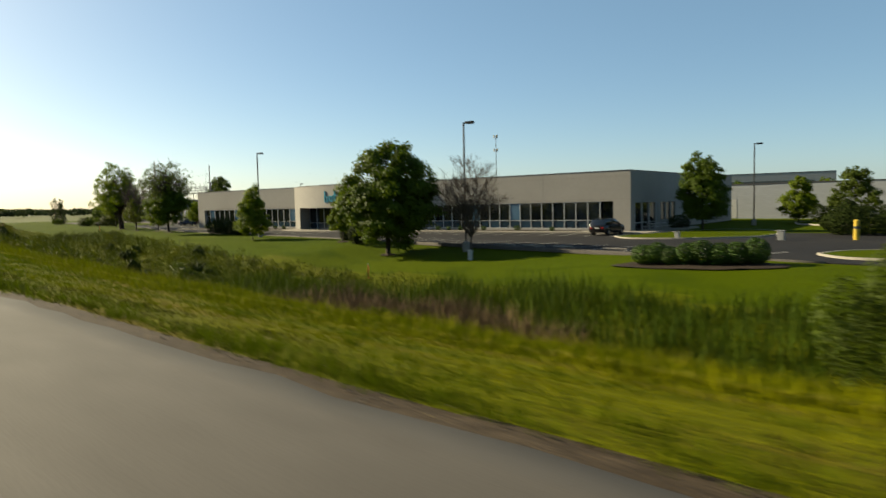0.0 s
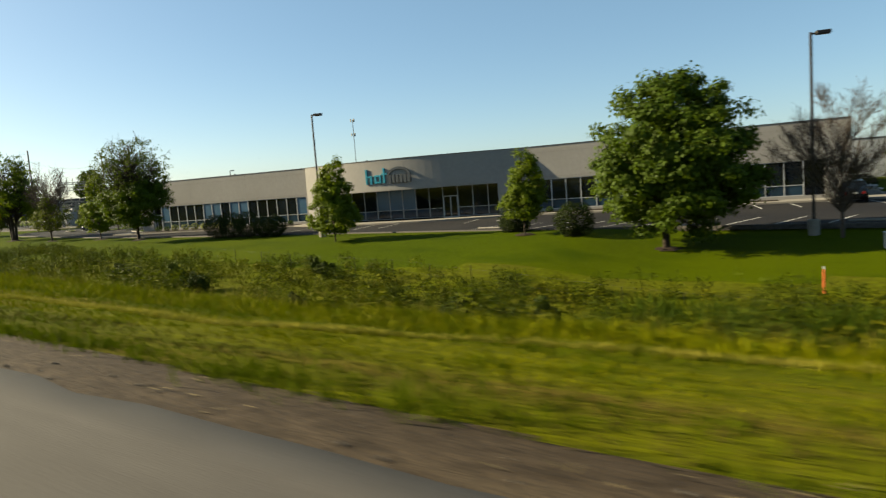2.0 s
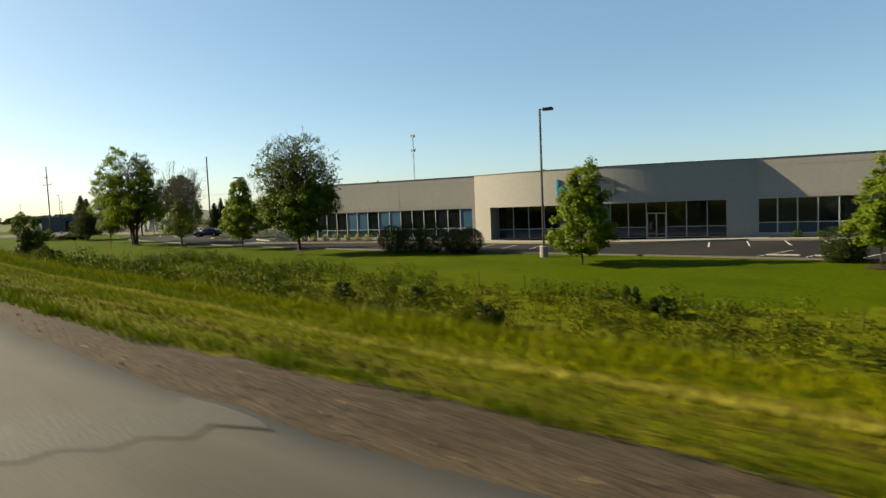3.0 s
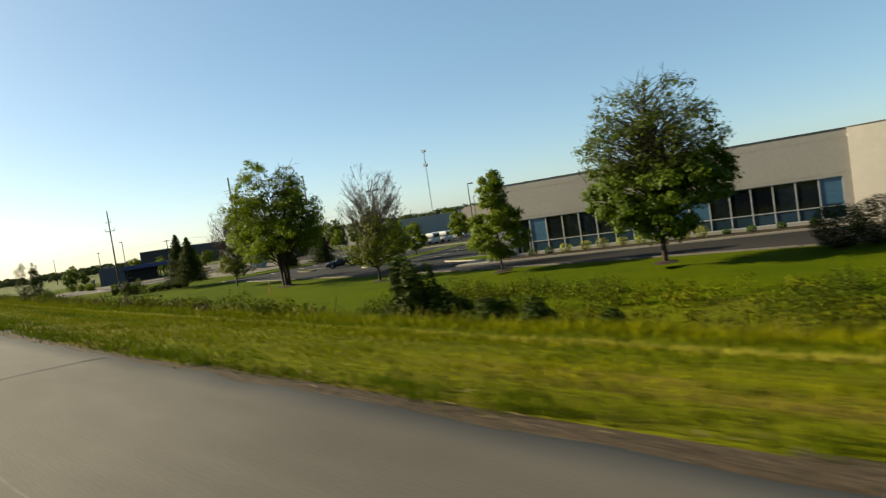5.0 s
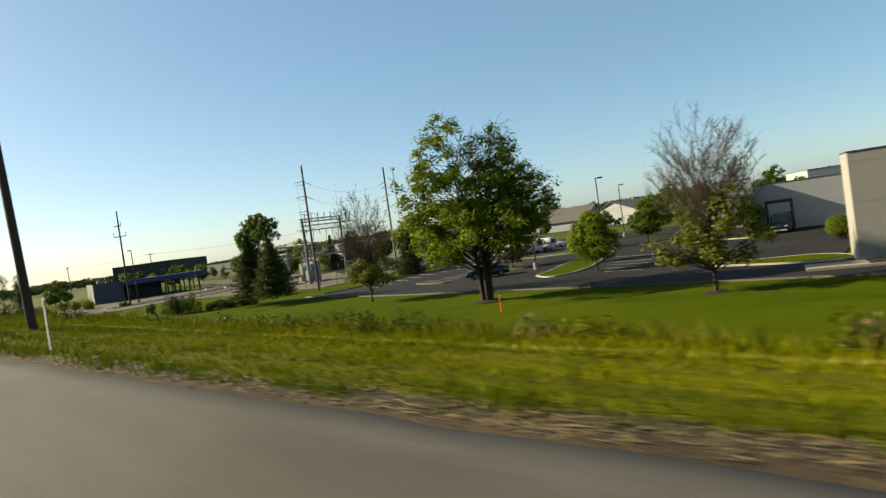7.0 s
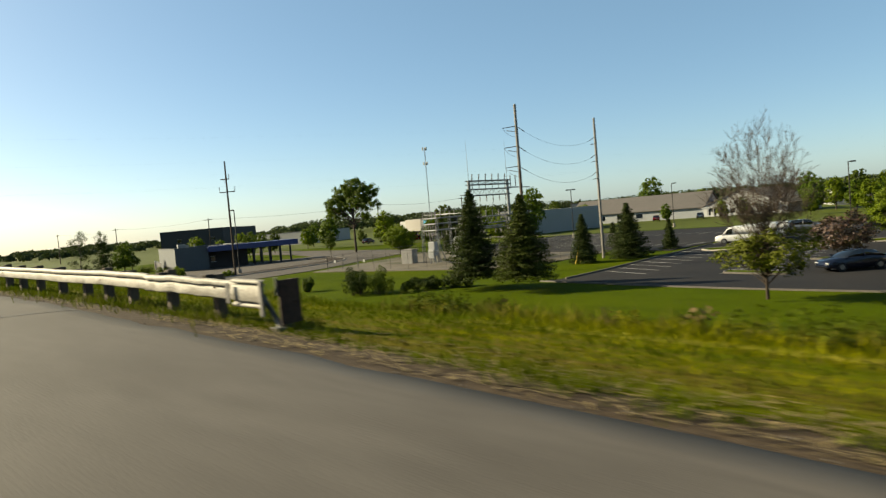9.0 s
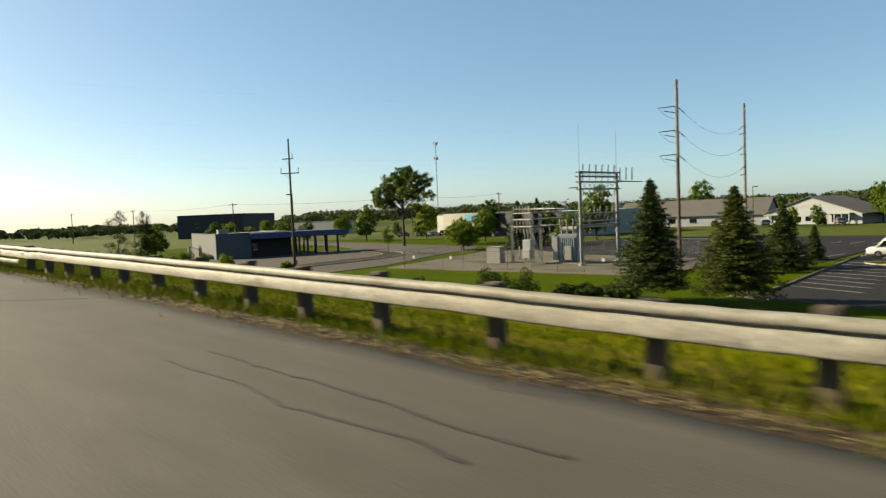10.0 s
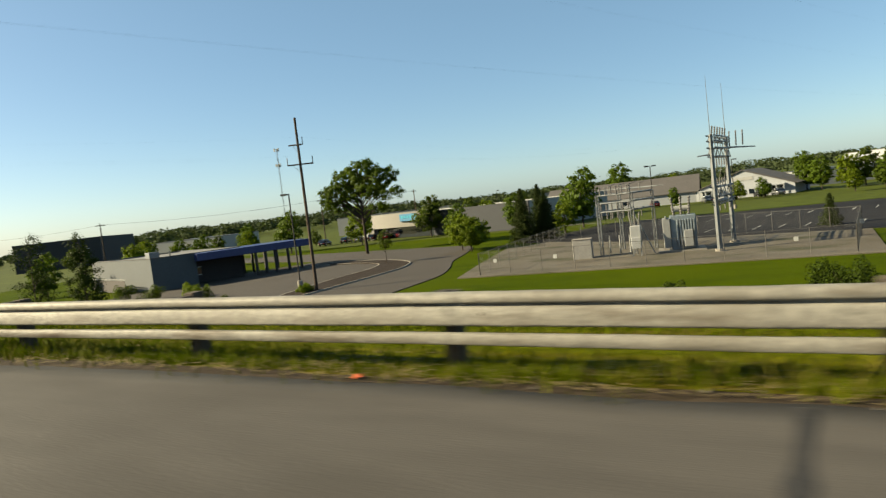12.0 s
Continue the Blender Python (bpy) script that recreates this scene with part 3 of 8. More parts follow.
drive = curve_pts([(-229.5, 46), (-229.6, 53), (-230, 60), (-232.2, 67), (-235.5, 75), (-238.5, 86), (-243, 97), (-254, 102), (-330, 124)])
flat_sheet("drive", drive + [(-330, 112), (-290, 101), (-268, 90), (-276, 78), (-278, 60), (-272, 45), (-240, 43)], LOW + 0.012, M_DRIVE, "worn brownish asphalt drive with a curved kerb", "drive")

# ---- trees and shrubs ----
def in_blobs(blobs, n, rng, shell=0.35):
    """Points spread through egg shapes (x, y, z, rx, ry, rz), denser towards their skins, with outward ways."""
    vol = np.array([b[3] * b[4] * b[5] for b in blobs]) ** 0.8
    pick = rng.choice(len(blobs), n, p=vol / vol.sum())
    d = rng.normal(size=(n, 3))
    d /= np.linalg.norm(d, axis=1, keepdims=True)
    r = rng.uniform(shell, 1.0, n) ** 0.5
    b = np.array(blobs)[pick]
    return b[:, :3] + d * b[:, 3:] * r[:, None], d


FINE = 1.08  # more and smaller leaves in each clump


def crown_mesh(blobs, rng, clumps, per, size, spread):
    clumps = int(clumps * 1.5)
    blobs = [(*b[:3], b[3] * 1.07, b[4] * 1.07, b[5] * 1.06) for b in blobs]
    c, d = in_blobs(blobs, clumps, rng)
    k = np.repeat(np.arange(clumps), int(per * FINE))
    ow = rng.normal(size=(len(k), 3))
    ow /= np.linalg.norm(ow, axis=1, keepdims=True) + 1e-6
    big = rng.uniform(0.7, 1.35, clumps)[k, None]
    off = ow * rng.uniform(0.15, 1.0, (len(k), 1)) ** 0.6 * spread * 1.4 * big * np.array([1, 1, 0.66]) + rng.normal(size=(len(k), 3)) * 0.16 * spread
    off[:, 2] -= 0.25 * (off[:, 0] ** 2 + off[:, 1] ** 2) / spread
    size = size * 0.92 / math.sqrt(FINE)
    v, f = leaves(c[k] + off, size, rng, d[k] * 0.6 + ow * 1.0)
    return np_mesh("crown", v, f), c


def limb_mesh(trunk, ends, rng, r0, twigs=0, tw_len=0.9, rise=0.45):
    """Trunk as a chain of points, and a bent limb to every end."""
    segs = []
    T = np.array(trunk, float)
    top = T[-1, 2]
    for a, b, u, w in zip(T[:-1], T[1:], np.linspace(1, 0.3, len(T) - 1), np.linspace(1, 0.3, len(T))[1:]):
        segs.append([*a, *b, r0 * u, r0 * w])
    for e in ends:
        h = np.clip(e[2] - rise * np.hypot(e[0] - T[0, 0], e[1] - T[0, 1]) - rng.uniform(0.2, 0.8), T[0, 2] + 0.22 * (top - T[0, 2]), top)
        s = np.array([np.interp(h, T[:, 2], T[:, i]) for i in range(3)])
        m = s * 0.5 + e * 0.5 + rng.normal(size=3) * 0.18 + [0, 0, 0.12 * np.linalg.norm(e - s)]
        r = r0 * 0.32 * (1 - 0.5 * (h - T[0, 2]) / (top - T[0, 2] + 0.01))
        segs.append([*s, *m, r, r * 0.6])
        segs.append([*m, *e, r * 0.6, r * 0.22])
        for _ in range(twigs):
            st = m + (e - m) * rng.uniform(0.1, 1)
            di = (e - s) / (np.linalg.norm(e - s) + 1e-6) + rng.normal(size=3) * 0.55 + [0, 0, 0.45]
            di /= np.linalg.norm(di)
            q = st + di * tw_len * rng.uniform(0.5, 1.2)
            segs.append([*st, *q, r * 0.3 + 0.007, 0.006])
            for _ in range(2):
                st2 = st + (q - st) * rng.uniform(0.3, 0.9)
                di2 = di + rng.normal(size=3) * 0.5
                di2 /= np.linalg.norm(di2)
                segs.append([*st2, *(st2 + di2 * tw_len * rng.uniform(0.3, 0.7)), r * 0.15 + 0.006, 0.005])
    v, f = rods(segs, 5)
    me = np_mesh("trunk", v, f)
    me.polygons.foreach_set("use_smooth", [True] * len(me.polygons))
    return me


def mulch_ring(tree, r, z=0.0):
    bm = bmesh.new()
    rr = np.random.default_rng(int(r * 100))
    rim = [bm.verts.new((math.cos(a) * r * (1 + 0.12 * rr.normal()), math.sin(a) * r * (1 + 0.12 * rr.normal()), z - 0.05)) for a in np.linspace(0, 2 * math.pi, 17)[:-1]]
    mid = [bm.verts.new((math.cos(a) * r * 0.55, math.sin(a) * r * 0.55, z + 0.07)) for a in np.linspace(0, 2 * math.pi, 17)[:-1]]
    for i in range(16):
        bm.faces.new((rim[i], rim[(i + 1) % 16], mid[(i + 1) % 16], mid[i]))
    bm.faces.new(mid)
    part("mulch_ring", bm, M_MULCH, tree, "dark bark mulch round the trunk", smooth=True)


def tree(x, y, label, blobs, seed, clumps=170, per=55, size=0.26, spread=0.42, leaf=None, bark=None, r0=0.16, stems=1, lean=(0, 0), twigs=0, twig_ends=None, z=None, limbs=60, group="", mulch=0.0, name="tree", airy=None):
    rng = np.random.default_rng(seed)
    z = gz(x, y) if z is None else z
    ob = thing(name, label, "tree", (x, y, z - 0.05), 0, group)
    top = max(b[2] + 0.55 * b[5] for b in blobs)
    if clumps:
        me, ends = crown_mesh(blobs, rng, clumps, per, size, spread)
        part("crown", me, leaf or M_LEAF, ob)
    else:
        ends = np.zeros((0, 3))
    if airy is not None:
        me, more = crown_mesh(airy[0], rng, airy[1], airy[2], airy[3], airy[4])
        part("upper_crown", me, airy[5], ob, "thin airy upper leaves")
        ends = np.concatenate([ends[:limbs], more])
        limbs = len(ends)
        top = max(top, max(b[2] + 0.6 * b[5] for b in airy[0]))
    all_ends = ends[:limbs]
    if twig_ends is not None:
        te, _ = in_blobs(twig_ends, 150, rng, 0.6)
        tm = limb_mesh([(0, 0, 0.4), (lean[0] * 0.5, lean[1] * 0.5, top * 0.5), (lean[0], lean[1], top)], te, rng, r0 * 0.62, 8, 0.8, 1.3)
        part("bare_top", tm, M_BARKTWIG if bark is None else bark, ob, "leafless grey-brown twigs")
    top *= 0.7 if stems > 1 else 1.0
    for k in range(stems):
        a = 2 * math.pi * k / max(stems, 1) + 0.5
        o = (0.0 if stems == 1 else 0.28)
        bx, by = o * math.cos(a), o * math.sin(a)
        tr = [(bx, by, 0), (bx * 1.6 + 0.25 * lean[0], by * 1.6 + 0.25 * lean[1], top * 0.3), (bx * 3 + 0.6 * lean[0], by * 3 + 0.6 * lean[1], top * 0.62), (bx * 5 + lean[0], by * 5 + lean[1], top)]
        part("trunk", limb_mesh(tr, all_ends[k::stems], rng, r0, twigs), bark or M_BARK, ob)
    if mulch:
        mulch_ring(ob, mulch, 0.06)
    return ob


def spruce(x, y, label, h, w, seed, leaf=None, z=None, group="row of spruces"):
    rng = np.random.default_rng(seed)
    z = gz(x, y) if z is None else z
    ob = thing("spruce_tree", label, "tree", (x, y, z - 0.05), 0, group)
    cs, ou, segs = [], [], []
    for lev in np.arange(0.25, h * 0.99, 0.2):
        k = 1 - lev / h
        reach = (w / 2) * (k**0.85) * rng.uniform(0.78, 1.18) + 0.06
        for a in rng.uniform(0, 6.283) + np.arange(10) * 0.628 + rng.normal(0, 0.14, 10):
            L = reach * rng.uniform(0.75, 1.12)
            di = np.array([math.cos(a), math.sin(a), 0])
            nseg = max(3, int(L / 0.11))
            u = (np.arange(nseg) + 0.6) / nseg
            droop = -0.28 * L * u**1.4 + 0.16 * L * u**4 + 0.12 * k
            pts = di * (L * u)[:, None] + np.stack([0 * u, 0 * u, lev + droop], -1)
            segs.append([0, 0, lev, *pts[-1], 0.018, 0.004])
            side = np.array([-di[1], di[0], 0])
            for sgn in (-2, -1, 0, 1, 2):
                sp = 0.13 * L * (1 - 0.6 * u)
                cs.append(pts + side * (sgn * sp)[:, None] + rng.normal(size=pts.shape) * 0.05)
                ou.append(np.repeat(di[None] * 0.3 + side * sgn * 0.4, nseg, 0))
    cs, ou = np.concatenate(cs), np.concatenate(ou)
    n = len(cs)
    t = ou + rng.normal(size=(n, 3)) * 0.35 + [0, 0, -0.1]
    t /= np.linalg.norm(t, axis=1, keepdims=True)
    b = np.cross(t, rng.normal(size=(n, 3)) * 0.5 + [0, 0, 1])
    b /= np.linalg.norm(b, axis=1, keepdims=True)
    s = rng.uniform(0.14, 0.32, (n, 1))
    v = np.stack([cs - t * s * 0.5, cs - b * 0.045, cs + t * s * 0.6, cs + b * 0.045], 1).reshape(-1, 3)
    part("crown", np_mesh("crown", v, np.arange(4 * n).reshape(-1, 4)), leaf or M_SPRUCE, ob)
    segs += [[0, 0, 0, 0, 0, h * 0.5, 0.15, 0.09], [0, 0, h * 0.5, 0, 0, h * 0.98, 0.09, 0.012]]
    v, f = rods(segs, 5)
    part("trunk", np_mesh("trunk", v, f), M_BARK, ob)
    return ob


def shrub(x, y, label, blobs, seed, n=5200, size=0.12, leaf=None, z=None, name="shrub", group="", category="shrub"):
    rng = np.random.default_rng(seed)
    z = gz(x, y) if z is None else z
    ob = thing(name, label, category, (x, y, z - 0.03), 0, group)
    n, size = int(n * 1.45), size * 0.92
    c, d = in_blobs(blobs, n, rng, 0.55)
    lump = np.sin(c[:, 0] * 3.1 + seed) * np.sin(c[:, 1] * 2.7) * np.sin(c[:, 2] * 3.3 + 1)
    c = c + d * (0.10 * lump)[:, None] * np.array(blobs)[0, 3]
    keep = c[:, 2] > 0.02
    v, f = leaves(c[keep], size, rng, d[keep])
    part("foliage", np_mesh("foliage", v, f), leaf or M_SHRUB, ob)
    segs = []
    for e in c[rng.choice(len(c), 26)]:
        segs.append([rng.normal() * 0.08 * 1 + e[0] * 0.4, e[1] * 0.4, 0, e[0] * 0.95, e[1] * 0.95, max(e[2] * 0.92, 0.1), 0.02, 0.006])
    v, f = rods(segs, 4)
    part("stems", np_mesh("stems", v, f), M_BARK, ob)
    return ob


# the lawn trees along the office
tree(-48.8, 33.6, "large round full-leaved maple tree on the lawn", [(0.6, 0, 6.4, 4.1, 3.9, 3.2), (-0.2, 0, 4.6, 3.9, 3.8, 2.5), (1.3, 0, 4.8, 3.8, 3.7, 2.6), (0.6, 0, 8.3, 2.8, 2.8, 1.9), (0.7, -0.3, 3.1, 3.3, 3.1, 1.4), (1.0, -0.4, 1.75, 2.6, 2.4, 1.0), (-2.3, -0.3, 3.6, 1.7, 1.7, 1.5), (3.7, 0.3, 4.4, 1.7, 1.6, 1.6), (0.6, 0, 9.4, 1.5, 1.5, 1.2)], 1, clumps=235, per=150, size=0.27, spread=0.52, r0=0.24, limbs=70, mulch=0.9, z=-2.75)
tree(-40.3, 36.0, "nearly leafless spreading young tree in the lawn", [(0, 0, 4, 1, 1, 1)], 2, clumps=0, r0=0.11, twig_ends=[(0, 0, 5.6, 2.5, 2.4, 2.5), (1.3, 0, 4.4, 2.6, 2, 1.3), (-1.6, 0, 4.8, 2.2, 2, 1.5)], stems=1, bark=M_BARKTWIG)
tree(-58.9, 34.9, "small young maple tree on the lawn", [(0, 0, 2.3, 1.45, 1.45, 1.2), (0.2, 0, 3.7, 1.15, 1.15, 1.2), (0.3, 0, 5.0, 0.65, 0.65, 0.8)], 3, clumps=105, per=85, size=0.19, spread=0.28, leaf=M_LEAF2, r0=0.06, mulch=0.7, z=-1.95)
tree(-74.5, 31.9, "slender young maple tree in a mulch ring", [(0, 0, 2.4, 2.05, 2.05, 1.5), (0.1, 0, 4.0, 1.5, 1.5, 1.4), (0.3, 0, 5.5, 0.9, 0.9, 1.4)], 4, clumps=150, per=90, size=0.19, spread=0.29, leaf=M_LEAF2, r0=0.07, mulch=0.8, z=-2.2)
tree(-103.2, 30.9, "tall open-crowned tree with thin upper leaves", [(-1.0, 0, 4.4, 3.0, 3.0, 1.7), (1.4, 0, 4.5, 2.7, 2.7, 1.6), (0.2, 0, 2.9, 2.6, 2.6, 1.3), (-2.6, 0, 5.4, 1.7, 1.7, 1.0), (2.6, 0, 5.3, 1.6, 1.6, 1.0)], 5, clumps=150, per=95, size=0.24, spread=0.42, r0=0.17, mulch=0.8, z=-1.6, stems=1, leaf=M_LEAF, limbs=40, twigs=1, airy=([(0.2, 0, 7.6, 3.7, 3.6, 3.1), (-1.0, 0, 6.9, 3.5, 3.3, 2.2), (1.3, 0, 6.9, 3.2, 3.1, 2.2)], 310, 17, 0.2, 0.32, M_LEAF3))
tree(-117.0, 33.4, "small conical maple tree on the lawn", [(0, 0, 2.6, 2.2, 2.2, 1.4), (0, 0, 4.3, 1.75, 1.75, 1.4), (0.1, 0, 6.0, 1.05, 1.05, 1.5)], 6, clumps=120, per=95, size=0.21, spread=0.3, leaf=M_LEAF2, r0=0.08, mulch=0.8, z=-1.75)
tree(-130.8, 33.4, "half-dead tree, leafy below with bare upper branches", [(0.9, 0, 3.3, 2.5, 2.2, 1.5), (-1.3, 0, 2.9, 2.0, 1.8, 1.1), (1.5, 0, 4.9, 1.3, 1.3, 1.2), (-2.4, 0, 2.5, 1.0, 1.0, 0.6)], 7, clumps=62, per=46, size=0.22, spread=0.4, r0=0.13, leaf=M_OLIVE, mulch=0.8, z=-1.9, twig_ends=[(0, 0, 7.6, 2.9, 2.7, 2.6), (-0.6, 0, 6.4, 2.9, 2.6, 1.8), (0.8, 0, 6.2, 2.6, 2.4, 1.8)])
ring = [(3.3 * math.cos(a), 3.3 * math.sin(a), 6.2 + 0.9 * math.sin(2 * a + 1), 2.2, 2.2, 1.7) for a in (0.3, 1.35, 2.4, 3.45, 4.5, 5.55)]
tree(-147.4, 34.8, "big multi-stemmed maple tree with a split crown", [(-1.5, -1.3, 12.5, 1.7, 1.7, 1.9), (-2.2, -1.7, 10.6, 2.1, 2.0, 1.9), (-3.0, -2.3, 8.5, 2.1, 2.0, 1.8), (1.4, 0.6, 10.2, 2.0, 1.9, 1.7), (3.0, 0.9, 8.4, 1.9, 1.9, 1.6), (0.2, 0, 8.6, 2.6, 2.6, 2.0), (-3.4, -2.2, 6.0, 1.9, 1.8, 1.5), (-2.4, -1.2, 4.3, 1.9, 1.8, 1.1), (3.6, 1.4, 6.2, 1.8, 1.8, 1.4), (2.6, 1.6, 4.5, 1.6, 1.6, 1.0), (0, 0, 6.4, 2.6, 2.6, 1.8)] + ring, 8, clumps=235, per=82, size=0.25, spread=0.5, leaf=M_LEAF2, r0=0.2, stems=5, mulch=1.2, z=-1.9, limbs=170, twigs=2, airy=([(1.6, 0.3, 11.0, 2.2, 2.0, 1.8), (4.2, 1.0, 7.6, 2.0, 1.8, 1.6)], 60, 16, 0.24, 0.3, M_LEAF))
tree(-161.5, 37.0, "small leafless-topped tree beside the lot", [(0.6, 0, 2.9, 2.3, 2.0, 1.3), (-1.0, 0, 2.5, 1.6, 1.5, 0.9)], 9, clumps=60, per=46, size=0.2, spread=0.36, r0=0.11, leaf=M_OLIVE, z=-1.75, twig_ends=[(0, 0, 7.2, 2.6, 2.5, 2.8), (-0.4, 0, 6.0, 2.7, 2.5, 1.9), (0.8, 0, 5.6, 2.5, 2.3, 1.6)])

# ---- the office building ----
# its own axes: origin at the western front corner, x along the front, y into the building
OFFICE_RZ = 12.42
office = thing("office_building", "long single-storey beige concrete office with ribbon windows", "building", (-125.0, 43.0, LOW), OFFICE_RZ)
H, HEAD, SILL, TRAN = 6.78, 3.45, 0.42, 1.35


def arc_y(x):
    """Front of the bowed entrance wall."""
    return -0.004 - 0.5 * (55.6 - x) / 26.8 - 2.8 * (1 - ((x - 42.2) / 13.4) ** 2) if 28.8 <= x <= 55.6 else 0.0


def wall_slab(x0, x1, z0, z1, y0=0.0, y1=0.3):
    return box(x0, x1, y0, y1, z0, z1)


L_END = 84.6
for x0, x1, z0, z1 in ((0, 28.8, HEAD, H), (0, 2.1, 0, HEAD), (28.2, 28.8, 0, HEAD), (2.1, 28.2, 0, SILL), (55.6, L_END, HEAD, H), (55.6, 82.6, 0, SILL), (82.6, L_END, 0, HEAD)):
    part("wall", wall_slab(x0, x1, z0, z1), M_WALL, office)
part("wall", box(0, 0.3, 0.3, 3.7, 0, H), M_WALL, office)
part("wall", box(0, 7.0, 3.7, 4.0, 0, H), M_WALL, office)
part("wall", box(6.7, 7.0, 4.0, 39.7, 0, H - 0.4), M_WALL, office)
for x0, x1, z0, z1 in ((0.3, 40.0, HEAD - 0.2, H), (0.3, 1.2, 0, HEAD - 0.2), (7.6, 9.0, 0, HEAD - 0.2), (9.0, 14.5, 0, 1.1), (14.5, 40, 0, HEAD - 0.2)):
    part("wall", box(L_END - 0.3, L_END, x0, x1, z0, z1), M_WALL, office)
part("wall", box(6.7, L_END - 0.3, 39.7, 40, 0, H - 0.4), M_WALL, office)
# bowed wall over the entrance, with piers
bow_x = np.linspace(28.8, 55.6, 34)
bow = [(x, arc_y(x)) for x in bow_x]
back = [(x, arc_y(x) + 0.35) for x in bow_x[::-1]]
part("bowed_wall", prism(bow + back, HEAD, H), M_WALL, office, "bowed beige wall panel over the entrance")
for a, b in ((28.8, 30.9), (53.2, 55.6)):
    px = np.linspace(a, b, 7)
    part("pier", prism([(x, arc_y(x)) for x in px] + [(b, 0.6), (a, 0.6)], 0, HEAD), M_WALL, office)
part("wall", box(28.804, 29.1, arc_y(29.1) + 0.37, 0.3, HEAD, H), M_WALL, office)
soffit = [(x, arc_y(x) + 0.3) for x in bow_x[2:-2]]
part("soffit", prism(soffit + [(53.2, 1.2), (30.9, 1.2)], HEAD + 0.004, HEAD + 0.16), M_WALL, office)
part("roof", prism([(0.3, 0.3), (28.6, 0.3)] + [(x, arc_y(x) + 0.35) for x in bow_x] + [(L_END - 0.3, 0.3), (L_END - 0.3, 39.7), (7.0, 39.7), (7.0, 3.7), (0.3, 3.7)], H - 0.6, H - 0.4), M_ROOF, office)
for cx0, cx1, cy0, cy1 in ((-0.04, 28.78, -0.04, 0.34), (55.62, L_END + 0.04, -0.04, 0.34), (L_END - 0.34, L_END + 0.04, 0.344, 40.04), (-0.04, 0.34, 0.344, 4.04)):
    part("coping", box(cx0, cx1, cy0, cy1, H, H + 0.07), M_CAP, office, "dark metal coping along the parapet")
part("coping", prism([(x, arc_y(x) - 0.04) for x in bow_x] + [(x, arc_y(x) + 0.37) for x in bow_x[::-1]], H, H + 0.07), M_CAP, office)
for x0, x1 in ((0.02, 28.78), (55.62, L_END - 0.02)):
    part("panel_joint", box(x0, x1, -0.006, 0.0, HEAD + 0.22, HEAD + 0.245), M_CONC, office)
    part("panel_joint", box(x0, x1, -0.006, 0.0, H - 0.62, H - 0.6), M_CONC, office)
for x in (9.5, 19.0, 64.5, 73.8):
    part("panel_joint", box(x, x + 0.02, -0.005, 0.0, HEAD, H), M_CONC, office)
pane_rng = random.Random(3)


def ribbon(x0, x1, y, n, z0=SILL, z1=HEAD, tran=TRAN):
    """A run of n panes with white bars; lower spandrel panes below a transom."""
    p = (x1 - x0) / n
    for i in range(n):
        a, b = x0 + i * p + 0.045, x0 + (i + 1) * p - 0.045
        blind = pane_rng.random() < 0.3
        w = part("window", box(a, b, y, y + 0.03, tran + 0.04, z1 - 0.05), M_BLIND if blind else M_GLASS, office)
        part("lower_pane", box(a, b, y, y + 0.03, z0 + 0.05, tran - 0.04), M_SPANDREL, w)
    for i in range(n + 1):
        c = x0 + i * p
        part("mullion", box(c - 0.045, c + 0.045, y - 0.06, y + 0.05, z0, z1), M_MULLION, office)
    bars = bmesh.new()
    for z in (z0 + 0.025, tran, z1 - 0.025):
        add_box(bars, x0 + 0.045, x1 - 0.045, y - 0.05, y + 0.045, z - 0.03, z + 0.03)
    part("transom", bars, M_MULLION, office)


ribbon(3.8, 28.2, 0.12, 16)
ribbon(55.6, 81.0, 0.12, 17)
part("window", box(81.0, 82.6, 0.5, 0.53, 0, HEAD), M_GLASS, office, "dark recessed side door")
# western corner door in its white frame
part("window", box(2.14, 3.76, 0.35, 0.38, 0.02, HEAD), M_GLASS, office)
fr = bmesh.new()
for b in ((2.1, 2.18, 0.2, 0.4, 0, HEAD), (3.72, 3.8, 0.05, 0.4, 0, HEAD), (2.18, 3.72, 0.25, 0.34, 2.3, 2.4), (2.55, 2.62, 0.25, 0.34, 0, 2.3), (3.4, 3.47, 0.25, 0.34, 0, 2.3), (2.62, 3.4, 0.25, 0.34, 0, 0.2)):
    add_box(fr, *b)
part("door_frame", fr, M_MULLION, office, "white aluminium door frame")
# recessed entrance glazing
ribbon(30.9, 46.1, 0.75, 9, 0.12, HEAD, 1.1)
ribbon(47.9, 53.2, 0.75, 3, 0.12, HEAD, 1.1)
part("window", box(46.1, 47.9, 0.75, 0.78, 2.42, HEAD), M_GLASS, office)
door = part("door", box(46.16, 47.84, 0.74, 0.77, 0.05, 2.36), M_GLASS, office, "double glass entrance door")
dfr = bmesh.new()
for b in ((46.1, 46.22, 0.66, 0.8, 0, 2.42), (47.78, 47.9, 0.66, 0.8, 0, 2.42), (46.22, 47.78, 0.66, 0.8, 2.32, 2.42), (46.95, 47.05, 0.66, 0.8, 0, 2.32), (46.22, 47.78, 0.68, 0.78, 0.0, 0.16)):
    add_box(dfr, *b)
part("door_frame", dfr, M_MULLION, door, "white aluminium door frame")
